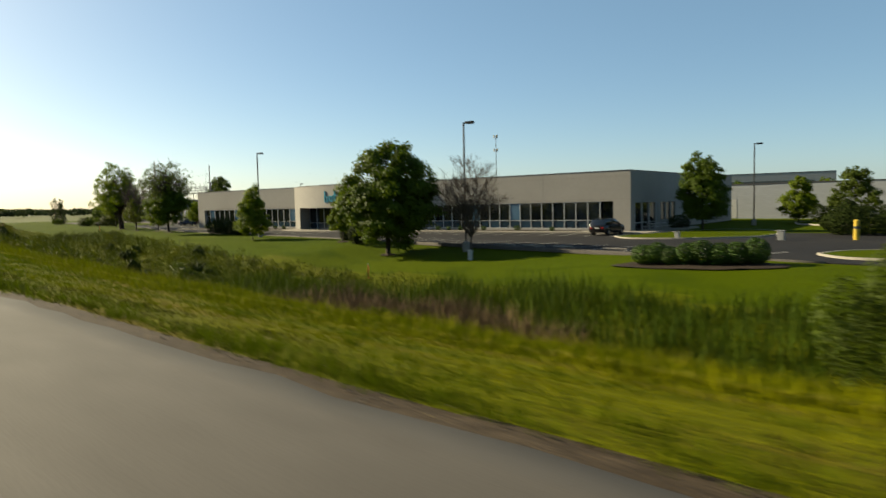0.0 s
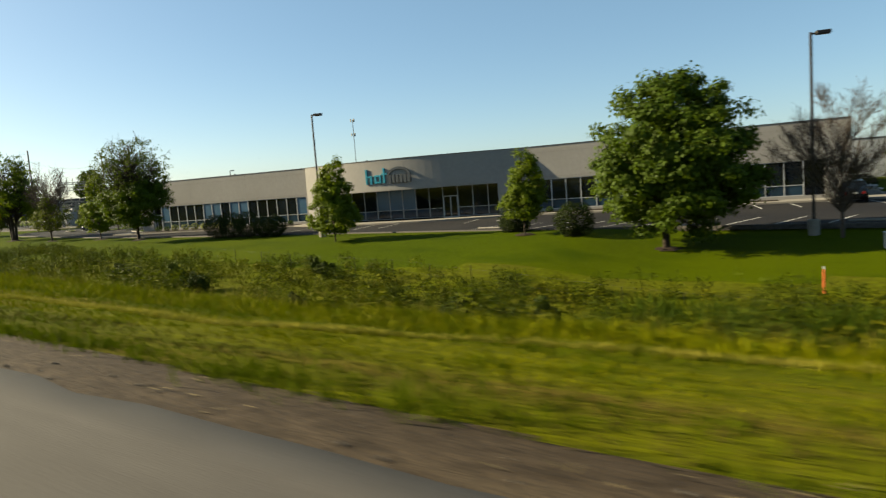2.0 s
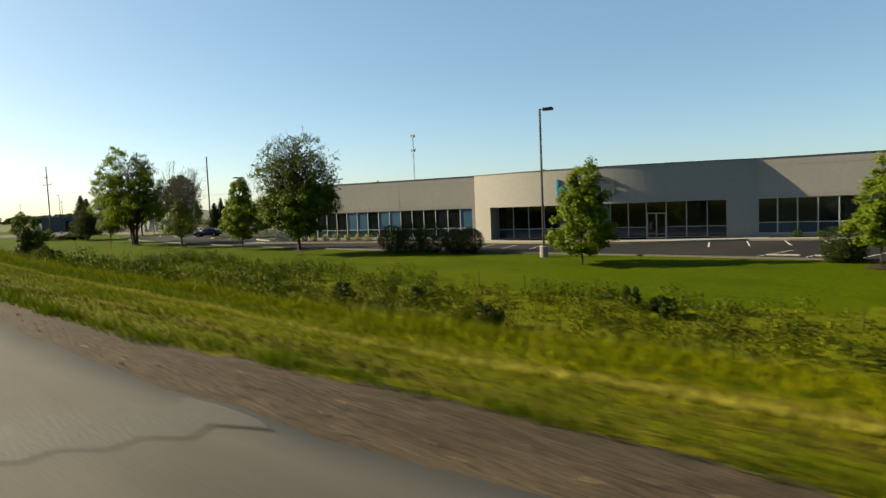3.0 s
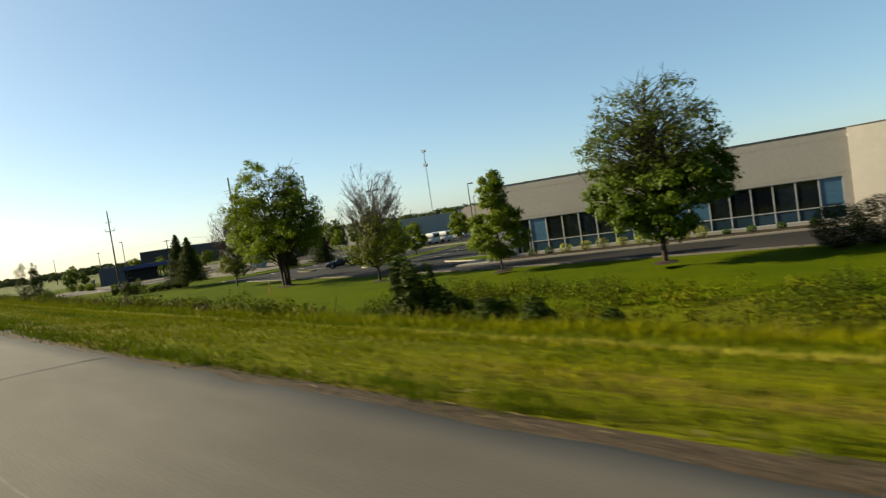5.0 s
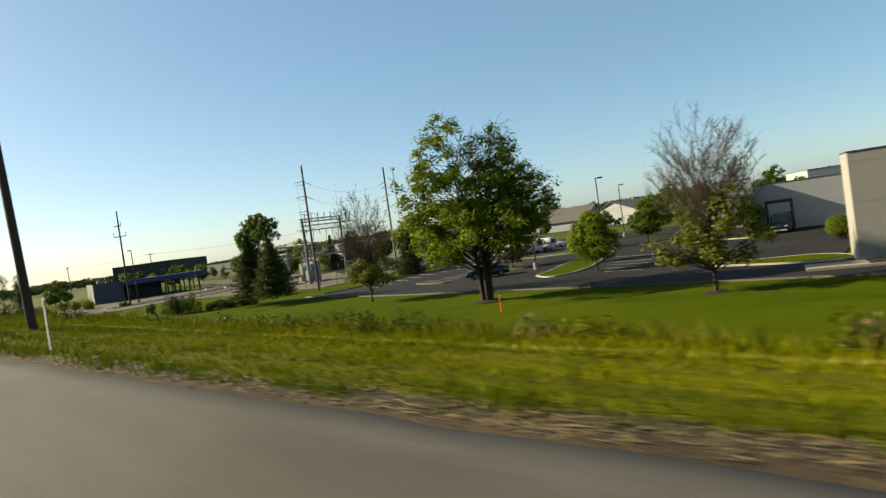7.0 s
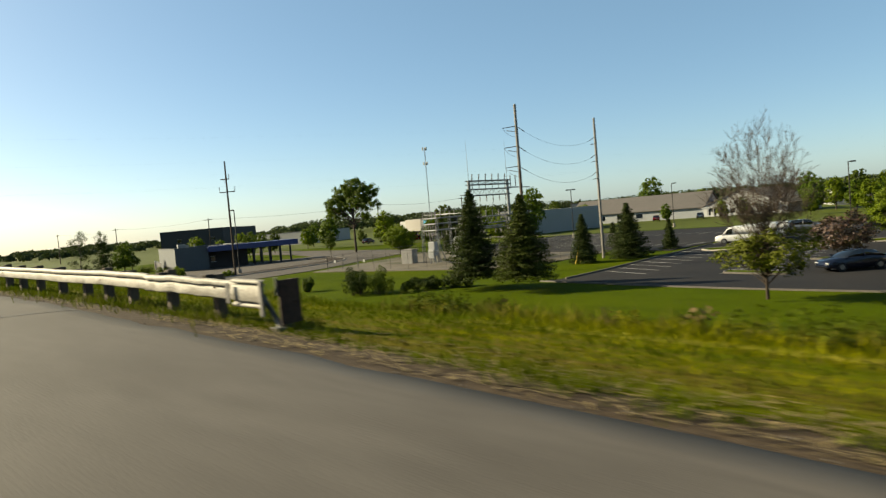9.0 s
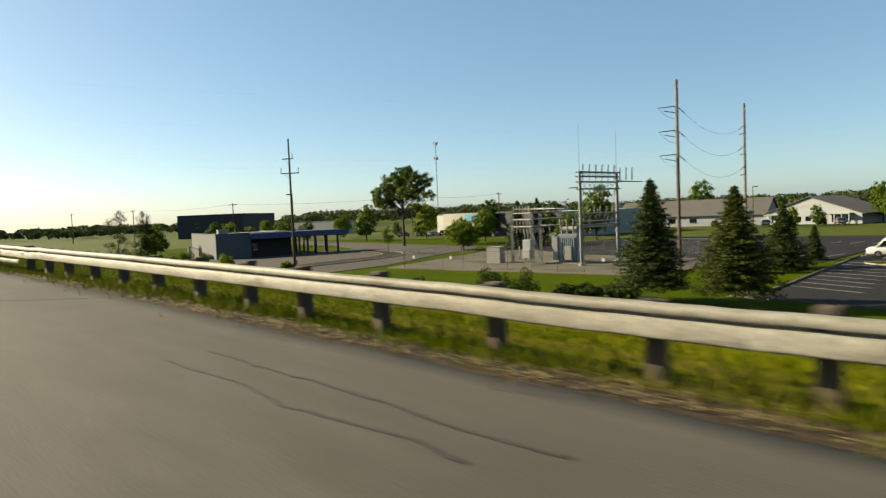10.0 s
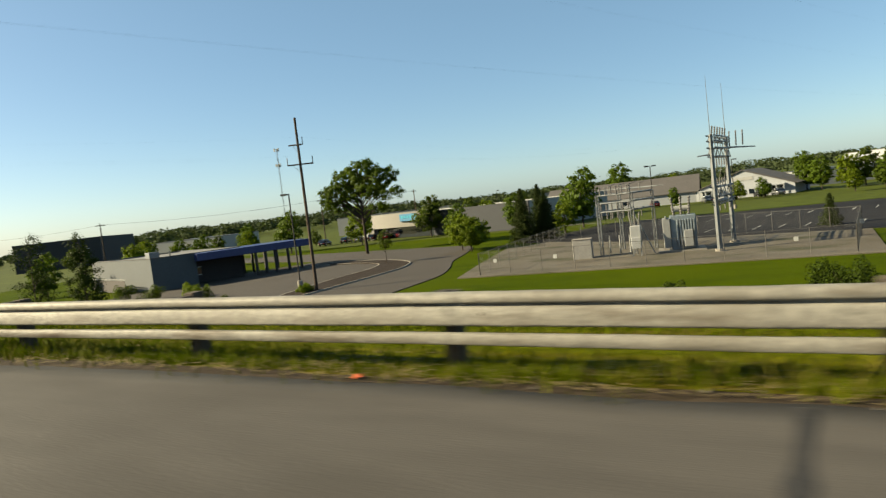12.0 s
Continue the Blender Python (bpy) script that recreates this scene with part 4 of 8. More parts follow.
# eastern end windows
for a, b, z0 in ((1.25, 3.3, 0.1), (3.4, 5.4, 0.1), (5.5, 7.55, 0.1), (9.2, 10.6, 1.15), (11.0, 12.4, 1.15), (12.8, 14.3, 1.15)):
    part("window", box(L_END - 0.16, L_END - 0.12, a, b, z0, HEAD - 0.24), M_GLASS, office)
em = bmesh.new()
for c in (1.2, 3.35, 5.45, 7.57):
    add_box(em, L_END - 0.2, L_END + 0.02, c - 0.04, c + 0.04, 0, HEAD - 0.2)
add_box(em, L_END - 0.18, L_END, 1.24, 7.53, 0.95, 1.02)
part("mullion", em, M_MULLION, office)
for c in (9.05, 10.8, 12.6, 14.42):
    part("wall", box(L_END - 0.3, L_END - 0.002, c - (0.05 if c < 10 else 0.18), c + (0.15 if c < 10 else 0.18 if c < 14 else 0.08), 1.1, HEAD - 0.2), M_WALL, office)
# plain-shape sign on the bow
for k, (a, b, z0, z1) in enumerate(((38.7, 38.95, 4.25, 5.9), (38.95, 39.3, 4.95, 5.15), (39.3, 39.55, 4.25, 5.15), (39.85, 40.1, 4.3, 5.2), (40.1, 40.5, 5.0, 5.2), (40.1, 40.5, 4.3, 4.5), (40.5, 40.7, 4.3, 5.2), (40.95, 41.2, 4.3, 5.9), (40.75, 41.5, 5.15, 5.35))):
    y = arc_y(0.5 * (a + b)) - 0.16
    part("sign_bar", box(a, b, y, y + 0.15, z0, z1, 0.02), M_TEAL, office)
ys = arc_y(42.8) - 0.18
ar = bmesh.new()
for i in range(12):
    t0, t1 = math.pi * i / 12, math.pi * (i + 1) / 12
    q = [(42.9 - 1.45 * math.cos(t), 4.9 + 1.05 * math.sin(t)) for t in (t0, t1)] + [(42.9 - 1.2 * math.cos(t), 4.9 + 0.8 * math.sin(t)) for t in (t1, t0)]
    vs = [ar.verts.new((x, ys, z)) for x, z in q] + [ar.verts.new((x, ys + 0.15, z)) for x, z in q]
    for f in ((0, 1, 2, 3), (7, 6, 5, 4), (0, 4, 5, 1), (2, 6, 7, 3)):
        ar.faces.new([vs[j] for j in f])
part("sign_arch", ar, M_SIGNGREY, office)
for k in range(6):
    part("sign_bar", box(41.62 + 0.46 * k, 41.98 + 0.46 * k, ys, ys + 0.14, 4.25, 5.1, 0.02), M_SIGNGREY, office)
for x, y in ((12, 6), (35, 3.5)):
    part("roof_vent", tube((x, y, H - 0.45), (x, y, H + 0.45), 0.14, 0.14, 8), M_GALV, office)

OM = pose(-125.0, 43.0, LOW, 0, 0, OFFICE_RZ)


def at_office(x, y, z=0.0):
    p = OM @ Vector((x, y, z))
    return p.x, p.y, p.z


# pavement along the front
walk_poly = [at_office(x, y)[:2] for x, y in [(-3, -2.6), (28, -2.6)] + [(x, arc_y(x) - 2.4) for x in np.linspace(30, 55, 12)] + [(58, -2.9), (L_END + 3, -2.9), (L_END + 3, 14), (L_END, 14), (L_END, -0.02)] + [(55.7, -0.02)] + [(x, arc_y(x) - 0.02) for x in np.linspace(55.6, 28.8, 14)] + [(28.7, -0.02), (-3, -0.02)]]
flat_sheet("pavement", [tuple(p) for p in walk_poly], LOW + 0.15, M_CONC, "pale concrete pavement along the office front", "pavement", 0.3)
for x0, x1, y0, y1 in ((0.3, 27.5, -2.3, -0.2), (56.5, 79, -1.5, -0.2)):
    flat_sheet("planting_bed", [at_office(x0, y0)[:2], at_office(x1, y0)[:2], at_office(x1, y1)[:2], at_office(x0, y1)[:2]], LOW + 0.2, M_MULCH, "mulched planting bed under the windows", "planting bed", 0.2)

# ---- lamps, poles, rail ----
def lot_lamp(x, y, label, h=10.6, arms=((1, 0),), rz=0.0, base=True):
    z = gz(x, y)
    ob = thing("street_lamp", label, "street lamp", (x, y, max(z, LOW - 0.4)), rz, "parking lot lamps")
    zb = 0.0
    if base:
        part("concrete_base", chain([(0, 0, -0.6), (0, 0, 0.75), (0, 0, 0.8)], [0.3, 0.3, 0.26], 12), M_CONC, ob, "pale concrete lamp base", smooth=False)
        zb = 0.8
    part("pole", chain([(0, 0, zb), (0, 0, h)], [0.085, 0.075], 8), M_POLE, ob)
    for ax, ay in arms:
        part("arm", box(min(0.02 * ax, 0.3 * ax), max(0.02 * ax, 0.3 * ax) or 0.03, -0.04, 0.04, h - 0.12, h - 0.04), M_POLE, ob)
        part("lamp_head", box(min(0.22 * ax, 0.95 * ax), max(0.22 * ax, 0.95 * ax), -0.2, 0.2, h - 0.16, h + 0.04, 0.03), M_POLE, ob, "dark shoebox lamp head")
    return ob


lot_lamp(-41.72, 36.68, "dark lot lamp on a concrete base in the lawn edge", 10.75, rz=20)
lot_lamp(-79.4, 35.0, "dark lot lamp on a concrete base near the entrance", 10.6, rz=20)
lot_lamp(-39.7, 83.9, "dark lot lamp beside the service drive", 10.4, rz=25)
lot_lamp(-156.3, 57.0, "dark twin-headed lot lamp on an island", 10.1, ((1, 0), (-1, 0)), 30)
lot_lamp(-17.5, 88, "dark lot lamp near the far grey buildings", 9.0, rz=30)
lot_lamp(-246.0, 57.4, "dark lot lamp by the curved drive", 10.4, ((-1, 0),), 10)

# the tall pole on the verge
vp = thing("utility_pole", "tall plain dark wooden pole on the road verge", "utility pole", (-145.6, 4.6, gz(-145.6, 4.6) - 0.1))
part("pole", chain([(0, 0, 0), (-0.21, -0.18, 7), (-0.43, -0.36, 14.0)], [0.16, 0.14, 0.115], 10), M_UPOLE, vp)
dl = thing("marker_post", "slim white plastic road delineator at the shoulder edge", "marker post", (-135.2, 1.36, gz(-135.2, 1.36) - 0.05))
part("post", box(-0.05, 0.05, -0.015, 0.015, 0, 1.2, 0.008), M_DELIN, dl)
part("reflector", box(-0.035, 0.035, -0.022, -0.016, 1.02, 1.12), M_LAMPCLEAR, dl)
for x, y in ((-39.8, 25.6), (-142.8, 29.7)):
    mk = thing("marker_post", "short orange plastic utility marker post in the grass", "marker post", (x, y, gz(x, y)), 0, "orange markers")
    part("post", chain([(0, 0, -0.1), (0, 0, 0.85), (0, 0, 1.0)], [0.04, 0.04, 0.025], 8), M_ORANGE, mk)
    part("cap", chain([(0, 0, 0.995), (0, 0, 1.1)], [0.04, 0.02], 8), M_WHITE, mk)


# the steel guard rail along the embankment
def rail_y(x):
    return np.interp(x, [-300, -240, -206, -184.9, -179.2, -164.7, -160.2], [6.6, 6.5, 6.0, 5.19, 4.89, 4.09, 3.83])


rail = thing("guard_rail", "weathered double-ribbed steel guard rail on wooden posts", "guard rail", (0, 0, 0))
RIB_PROFILE = [(0.0, 0.0), (-0.05, 0.008), (-0.08, 0.018), (-0.084, 0.035), (-0.084, 0.165), (-0.072, 0.178), (-0.006, 0.19), (-0.006, 0.204), (-0.072, 0.216), (-0.084, 0.226), (-0.082, 0.275), (-0.06, 0.3), (-0.03, 0.308), (0.0, 0.31)]
W_PROFILE = [(a, 1.12 * b) for a, b in RIB_PROFILE]  # two ribs with a groove between


def beam(x0, x1, z_up, profile, dent=0.0, seed=0, name="rail_beam"):
    rng = np.random.default_rng(seed)
    xx = np.linspace(x0, x1, 26)
    rings = []
    for i, x in enumerate(xx):
        dz = dent * (0.5 * math.sin(1.3 * x) + 0.3 * math.sin(3.1 * x + 1) + 0.22 * math.sin(8.3 * x))
        dz -= 0.09 * min(max((x + 165.5) / 4, 0), 1)
        dy = 1.6 * dent * math.sin(0.9 * x + 2)
        y, z = float(rail_y(x)), float(road_z(x))
        cr = rng.normal(0, 0.22 * dent + 0.0012, len(profile))
        rings.append([(x, y + a + dy + c, z + z_up + b + dz) for (a, b), c in zip(profile, cr)] + [(x, y + a + dy + c + 0.006, z + z_up + b + dz) for (a, b), c in zip(profile[::-1], cr[::-1])])
    v = np.array(rings)
    m = v.shape[1]
    f = []
    for i in range(len(xx) - 1):
        for j in range(m):
            f.append([i * m + j, i * m + (j + 1) % m, (i + 1) * m + (j + 1) % m, (i + 1) * m + j])
    me = np_mesh(name, v.reshape(-1, 3), f)
    return part(name, me, M_RAIL, rail)


M_POSTGREY = mat("weathered_grey_post", (0.095, 0.07, 0.048), 0.95, var=0.3, fine=9, coarse=1.5, bump=0.5, bscale=20, stretch=(3, 3, 0.5))
x = -161.4
k = 0
while x > -262:
    d_ = 0.03 if x > -164 else 0.012 if x > -170 else (0.02 if -189.5 < x + 3 and x < -186 else 0.004)
    beam(x, x - 3.84, 0.373, W_PROFILE, d_, k)
    if x < -186.4:
        beam(min(x, -190.25), x - 3.84, 0.185, [(0.0, 0.0), (-0.055, 0.005), (-0.065, 0.014), (-0.065, 0.108), (-0.055, 0.119), (0.0, 0.123)], 0.004, k, "rub_rail")
    x -= 3.81
    k += 1
M_RUSTED = mat("rusty_steel", (0.0455, 0.0228, 0.0143), 0.9, var=0.5, fine=12, coarse=3)
# posts with blocks
post_x = [-162.85, -164.88, -166.96, -168.45, -169.94, -171.94, -174.0, -175.85, -177.5, -179.4, -181.3, -183.2, -185.05, -186.95, -188.6, -190.3] + [-194.5 - 3.88 * k for k in range(18)]
for k, x in enumerate(post_x):
    y, z = float(rail_y(x)), float(road_z(x))
    po = part("post", box(x - 0.09, x + 0.09, y + 0.2, y + 0.4, gz(x, y + 0.3) - 0.4, z + 0.72 + 0.04 * math.sin(7 * x), 0.012), M_POSTGREY, rail)
    part("block", box(x - 0.08, x + 0.08, y + 0.006, y + 0.195, z + 0.38, z + 0.72, 0.01), M_WOOD, po)
    if -206 < x:
        part("splice_bolt", tube((x + 0.5, y - 0.08, z + 0.5), (x + 0.5, y - 0.1, z + 0.5), 0.022, 0.018, 8), M_RUSTED, po)
    part("bolt", tube((x, y - 0.02, z + 0.565), (x, y - 0.035, z + 0.565), 0.02, 0.018, 8), M_GALV, po)
# terminal at its upstream end
xe = -160.46
ye_, ze_ = float(rail_y(xe)), float(road_z(xe))
beam(xe - 0.24, xe - 1.2, 0.3, [(0.0, 0.0), (-0.1, 0.008), (-0.112, 0.03), (-0.108, 0.06), (-0.05, 0.075), (-0.05, 0.09), (-0.11, 0.105), (-0.118, 0.13), (-0.118, 0.37), (-0.1, 0.385), (-0.02, 0.392), (-0.02, 0.41), (-0.1, 0.418), (-0.108, 0.43), (-0.1, 0.47), (0.0, 0.478)], 0.004, 99, "channel_section")
part("splice_plate", box(xe - 1.24, xe - 1.12, ye_ - 0.13, ye_ - 0.112, ze_ + 0.3, ze_ + 0.66, 0.008), M_DULLSTEEL, rail, "bolted grey splice plate")
part("end_shoe", prism([(xe - 0.3, ye_ - 0.1), (xe, ye_ - 0.26), (xe + 0.03, ye_ - 0.24), (xe - 0.26, ye_ - 0.02)], ze_ + 0.12, ze_ + 0.69), M_DULLSTEEL, rail, "bent grey steel end plate")
part("terminal_head", prism([(xe + 0.3, ye_ - 0.14), (xe + 0.34, ye_ - 0.15), (xe + 0.37, ye_), (xe + 0.36, ye_ + 0.24), (xe + 0.31, ye_ + 0.23), (xe + 0.33, ye_)], ze_ + 0.0, ze_ + 0.7), M_RUSTED, rail, "rust-brown bent terminal plate")
part("side_plate", prism([(xe + 0.14, ye_ - 0.08), (xe + 0.295, ye_ - 0.18), (xe + 0.3, ye_ - 0.14), (xe + 0.16, ye_ - 0.04)], ze_ + 0.46, ze_ + 0.74), M_DULLSTEEL, rail, "grey bent side plate")
part("side_plate", prism([(xe + 0.08, ye_ + 0.16), (xe + 0.3, ye_ + 0.2), (xe + 0.3, ye_ + 0.23), (xe + 0.08, ye_ + 0.19)], ze_ + 0.1, ze_ + 0.69), M_RUSTED, rail)
part("strut", chain([(xe - 0.5, ye_ + 0.1, ze_ + 0.42), (xe + 0.36, ye_ - 0.12, ze_ - 0.14)], [0.05, 0.05], 6), M_DULLSTEEL, rail)
part("strut", chain([(xe - 0.1, ye_ + 0.12, ze_ + 0.5), (xe + 0.36, ye_ + 0.12, ze_ + 0.3)], [0.06, 0.06], 6), M_RUSTED, rail)
part("breakaway_post", box(xe + 0.02, xe + 0.16, ye_ + 0.05, ye_ + 0.2, gz(xe, ye_) - 0.3, ze_ + 0.6, 0.01), M_DULLSTEEL, rail, "breakaway steel post")
part("foot_plate", prism([(xe + 0.1, ye_ - 0.22), (xe + 0.36, ye_ - 0.26), (xe + 0.38, ye_ - 0.1), (xe + 0.14, ye_ - 0.06)], ze_ - 0.25, ze_ - 0.04), M_DULLSTEEL, rail, "bent grey steel foot")

# ---- grass, weeds and reeds beside the road ----
def blades(x, y, h, w, rng, lean=0.35, z=None):
    """Upright tapering blades, each one bent triangle pair."""
    n = len(x)
    z = ground_z(x, y) if z is None else z
    a = rng.uniform(0, 6.283, n)
    t = np.stack([np.cos(a), np.sin(a), 0 * a], -1) * (w * rng.uniform(0.6, 1.3, n))[:, None] / 2
    b = rng.uniform(0, 6.283, n)
    tip = np.stack([np.cos(b), np.sin(b), 0 * b], -1) * (lean * h * rng.uniform(0.2, 1.2, n))[:, None]
    base = np.stack([x, y, z - 0.02], -1)
    up = np.stack([0 * h, 0 * h, h], -1)
    mid = base + up * 0.55 + tip * 0.35
    v = np.stack([base - t, base + t, mid + t * 0.75, base + up + tip, mid - t * 0.75], 1)
    f = (np.arange(n) * 5)[:, None, None] + np.array([[0, 1, 2, 2], [0, 2, 4, 4], [4, 2, 3, 3]])[None]
    return v.reshape(-1, 3), f[:, :, :3].reshape(-1, 3)


def stuff(name, v, f, material, label, category):
    return solo(name, np_mesh(name, v, f), material, label, category, kind="stuff")


vr = np.random.default_rng(11)
TABLE = np.random.default_rng(12).random((512, 512))


def vnoise(u, v, seed=0):
    """Smooth noise from 0 to 1 over a plane."""
    u, v = np.asarray(u, float) + 17.3 * seed + 900, np.asarray(v, float) + 31.7 * seed + 900
    i, j = np.floor(u).astype(int), np.floor(v).astype(int)
    a, b = u - i, v - j
    a, b = a * a * (3 - 2 * a), b * b * (3 - 2 * b)
    g = lambda p, q: TABLE[p % 512, q % 512]
    return (g(i, j) * (1 - a) + g(i + 1, j) * a) * (1 - b) + (g(i, j + 1) * (1 - a) + g(i + 1, j + 1) * a) * b


def streak(x, s, seed=0, kx=0.07, ks=1.7):
    """Long patches drawn out along the road."""
    return 0.6 * vnoise(x * kx, s * ks, seed) + 0.4 * vnoise(x * kx * 2.7, s * ks * 2.1, seed + 1)


def slivers(x, y, h, w, rng, lean=0.5):
    """Short pointed blades, one face each."""
    n = len(x)
    z = ground_z(x, y)
    a, b = rng.uniform(0, 6.283, n), rng.uniform(0, 6.283, n)
    t = np.stack([np.cos(a), np.sin(a), 0 * a], -1) * (w * rng.uniform(0.6, 1.3, n))[:, None] / 2
    tip = np.stack([np.cos(b), np.sin(b), 0 * b], -1) * (lean * h * rng.uniform(0.2, 1.2, n))[:, None]
    base = np.stack([x, y, z - 0.015], -1)
    v = np.stack([base - t, base + t, base + np.stack([0 * h, 0 * h, h], -1) + tip], 1)
    return v.reshape(-1, 3), np.arange(3 * n).reshape(-1, 3)


def patchy(x, y, k=0.35, o=0.0):
    return 0.5 + 0.5 * np.sin(k * x + o) * np.sin(1.7 * k * y + 0.6 * k * x + 2 * o)


def crest_s(x):
    """The pale mown edge along the verge, from the edge line."""
    return np.interp(x, [-160, -130, -112, -95, -66, -59, -56, -49, -45, -41, -32, -10, 10], [5.2, 5.0, 5.2, 4.8, 3.6, 2.9, 3.0, 3.44, 3.27, 4.6, 5.4, 5.4, 5.4])


# mown verge: yellow and green grass in long patches
n = 430000
x = vr.uniform(-258, 6, n)
s = np.maximum(grass_off(x) - 0.1, road_off(x) + 0.08)
s = s + (6.5 - s) * vr.random(n) ** 0.9
st = streak(x, s) - 0.22 * np.clip(1.5 - (s - grass_off(x)), 0, 1.2) + 0.08 * vr.normal(size=n)
keep = (vr.random(n) < 0.45 + 0.55 * streak(x, s, 5)) & ((x > -159) | (s < 1.3) | (vr.random(n) < 0.6))
x, s, st = x[keep], s[keep], st[keep]
y = edge_y(x) + s
h = (0.035 + 0.07 * vr.random(len(x))) * (0.6 + 0.9 * streak(x, s, 9, 0.5, 2.0)) * (1 + 0.5 * np.clip(s - 3.5, 0, 2))
st = st - 0.2 * (x < -159)
worn = (s - grass_off(x) < 2.6 * vnoise(x * 0.13, s * 0.9, 12) * np.where(x > -36, 1.25, 0.8) - 0.15) & (vr.random(len(x)) < 0.62)
for pick, nm, m_, lb in ((worn, "worn_verge_grass", M_WORN, "dull brown worn grass beside the shoulder"), (~worn & (st > 0.45), "verge_grass", M_BLADE, "short yellow-green mown grass along the road verge"), (~worn & (st <= 0.45), "green_verge_grass", M_GREENBLADE, "short fresh green grass along the road verge")):
    v, f = slivers(x[pick], y[pick], h[pick], np.full(pick.sum(), 0.03), vr, 0.8)
    stuff(nm, v, f, m_, lb, "grass")
# pale dry line of cut grass along the crest
n = 60000
x = vr.uniform(-160, 6, n)
off = vr.normal(0, 0.055, n)
s = crest_s(x) - 0.1 + 0.05 * np.sin(0.35 * x) + 0.03 * np.sin(1.1 * x + 1) + off
keep = vr.random(n) < np.clip(1.9 * vnoise(x * 0.12, 0 * x, 21) - 0.1, 0.2, 1)
x, s = x[keep], s[keep]
v, f = slivers(x, edge_y(x) + s, 0.06 + 0.08 * vr.random(len(x)), np.full(len(x), 0.03), vr, 0.9)
stuff("cut_grass", v, f, M_CUT, "pale dry line of cut grass along the verge", "grass")
# dark green clumps where the grass meets the gravel, and a few over the verge
m_ = 1250
cx = vr.uniform(-258, 4, m_)
cs = np.where(vr.random(m_) < 0.8, np.abs(vr.normal(0.0, 0.22, m_)) + np.maximum(grass_off(cx) - 0.5 * ((cx < -104) & (cx > -158)) * vr.random(m_), road_off(cx) + 0.3), vr.uniform(0.9, 3.2, m_))
ck = vr.uniform(0.5, 1.5, m_) * np.where(cs < grass_off(cx) + 0.7, 1.0, 0.6) * (0.5 + vnoise(cx * 0.4, cs, 30))
i_ = np.repeat(np.arange(m_), 34)
x = cx[i_] + vr.normal(0, 0.26, len(i_)) * ck[i_]
y = edge_y(cx[i_]) + cs[i_] + vr.normal(0, 0.1, len(i_)) * ck[i_]
v, f = blades(x, y, (0.07 + 0.12 * vr.random(len(i_))) * ck[i_], np.full(len(i_), 0.022), vr, 0.55)
stuff("grass_clumps", v, f, M_GREENBLADE, "dark green grass clumps at the shoulder edge", "grass")
# uncut grass round the guard rail posts
n = 26000
x = vr.uniform(-262, -160, n)
y = rail_y(x) + vr.normal(0.25, 0.45, n)
keep = vr.random(n) < 0.15 + 0.85 * patchy(x, y, 1.4, 0.2)
x, y = x[keep], y[keep]
h = 0.12 + 0.26 * vr.random(len(x)) * patchy(x, y, 0.9, 2.0)
dry = vnoise(x * 0.5, y * 0.8, 33) + 0.15 * vr.normal(size=len(x)) > 0.5
for pick, nm, m_, lb in ((dry, "dry_rail_grass", M_TAWNY, "dry tawny grass round the guard rail posts"), (~dry, "rail_grass", M_WEED, "uncut grass and weeds round the guard rail posts")):
    v, f = blades(x[pick], y[pick], h[pick], np.full(pick.sum(), 0.02), vr, 0.6)
    stuff(nm, v, f, m_, lb, "grass")
# straw and litter on the gravel
n = 46000
x = vr.uniform(-258, 6, n)
s = np.abs(vr.normal(0.4, 0.3, n)) * np.where(x < -150, 1.5, 1.0) + 0.08 + road_off(x)
y = edge_y(x) + s
keep = vr.random(n) < (0.02 + 0.6 * (x < -110) + 0.9 * (x < -152)) * np.clip(2.4 * streak(x, s, 40, 0.4, 2.5) - 0.7, 0, 1)
x, y = x[keep], y[keep]
L = 0.05 + 0.12 * vr.random(len(x))
a = vr.normal(0, 0.7, len(x))
z = ground_z(x, y) + 0.012 + 0.03 * vr.random(len(x))
d = np.stack([np.cos(a), np.sin(a), 0.1 * vr.normal(size=len(x))], -1) * L[:, None]
q = np.stack([-np.sin(a), np.cos(a), 0 * a], -1) * 0.008
c = np.stack([x, y, z], -1)
v = np.stack([c - d / 2 - q, c + d / 2 - q, c + d / 2 + q, c - d / 2 + q], 1).reshape(-1, 3)
stuff("straw", v, np.arange(len(v)).reshape(-1, 4), M_STRAW, "dry straw scattered over the gravel shoulder", "straw")
# stones along the broken edge
n = 900
x = vr.uniform(-225, 12, n)
y = edge_y(x) + road_off(x) + np.abs(vr.normal(0.3, 0.25, n))
r = 0.01 + 0.022 * vr.random(n) ** 2
c = np.stack([x, y, ground_z(x, y) + r * 0.4], -1)
o = np.array([[1, 0, 0], [0, 1, 0], [-1, 0, 0], [0, -1, 0], [0, 0, 0.7], [0, 0, -0.7]], float)
v = (c[:, None] + o[None] * r[:, None, None] * vr.uniform(0.6, 1.3, (n, 6, 1))).reshape(-1, 3)
f = (np.arange(n) * 6)[:, None, None] + np.array([[0, 1, 4], [1, 2, 4], [2, 3, 4], [3, 0, 4], [1, 0, 5], [2, 1, 5], [3, 2, 5], [0, 3, 5]])[None]
stuff("gravel_stones", v, f.reshape(-1, 3), M_STONE, "loose pale stones along the asphalt edge", "gravel")

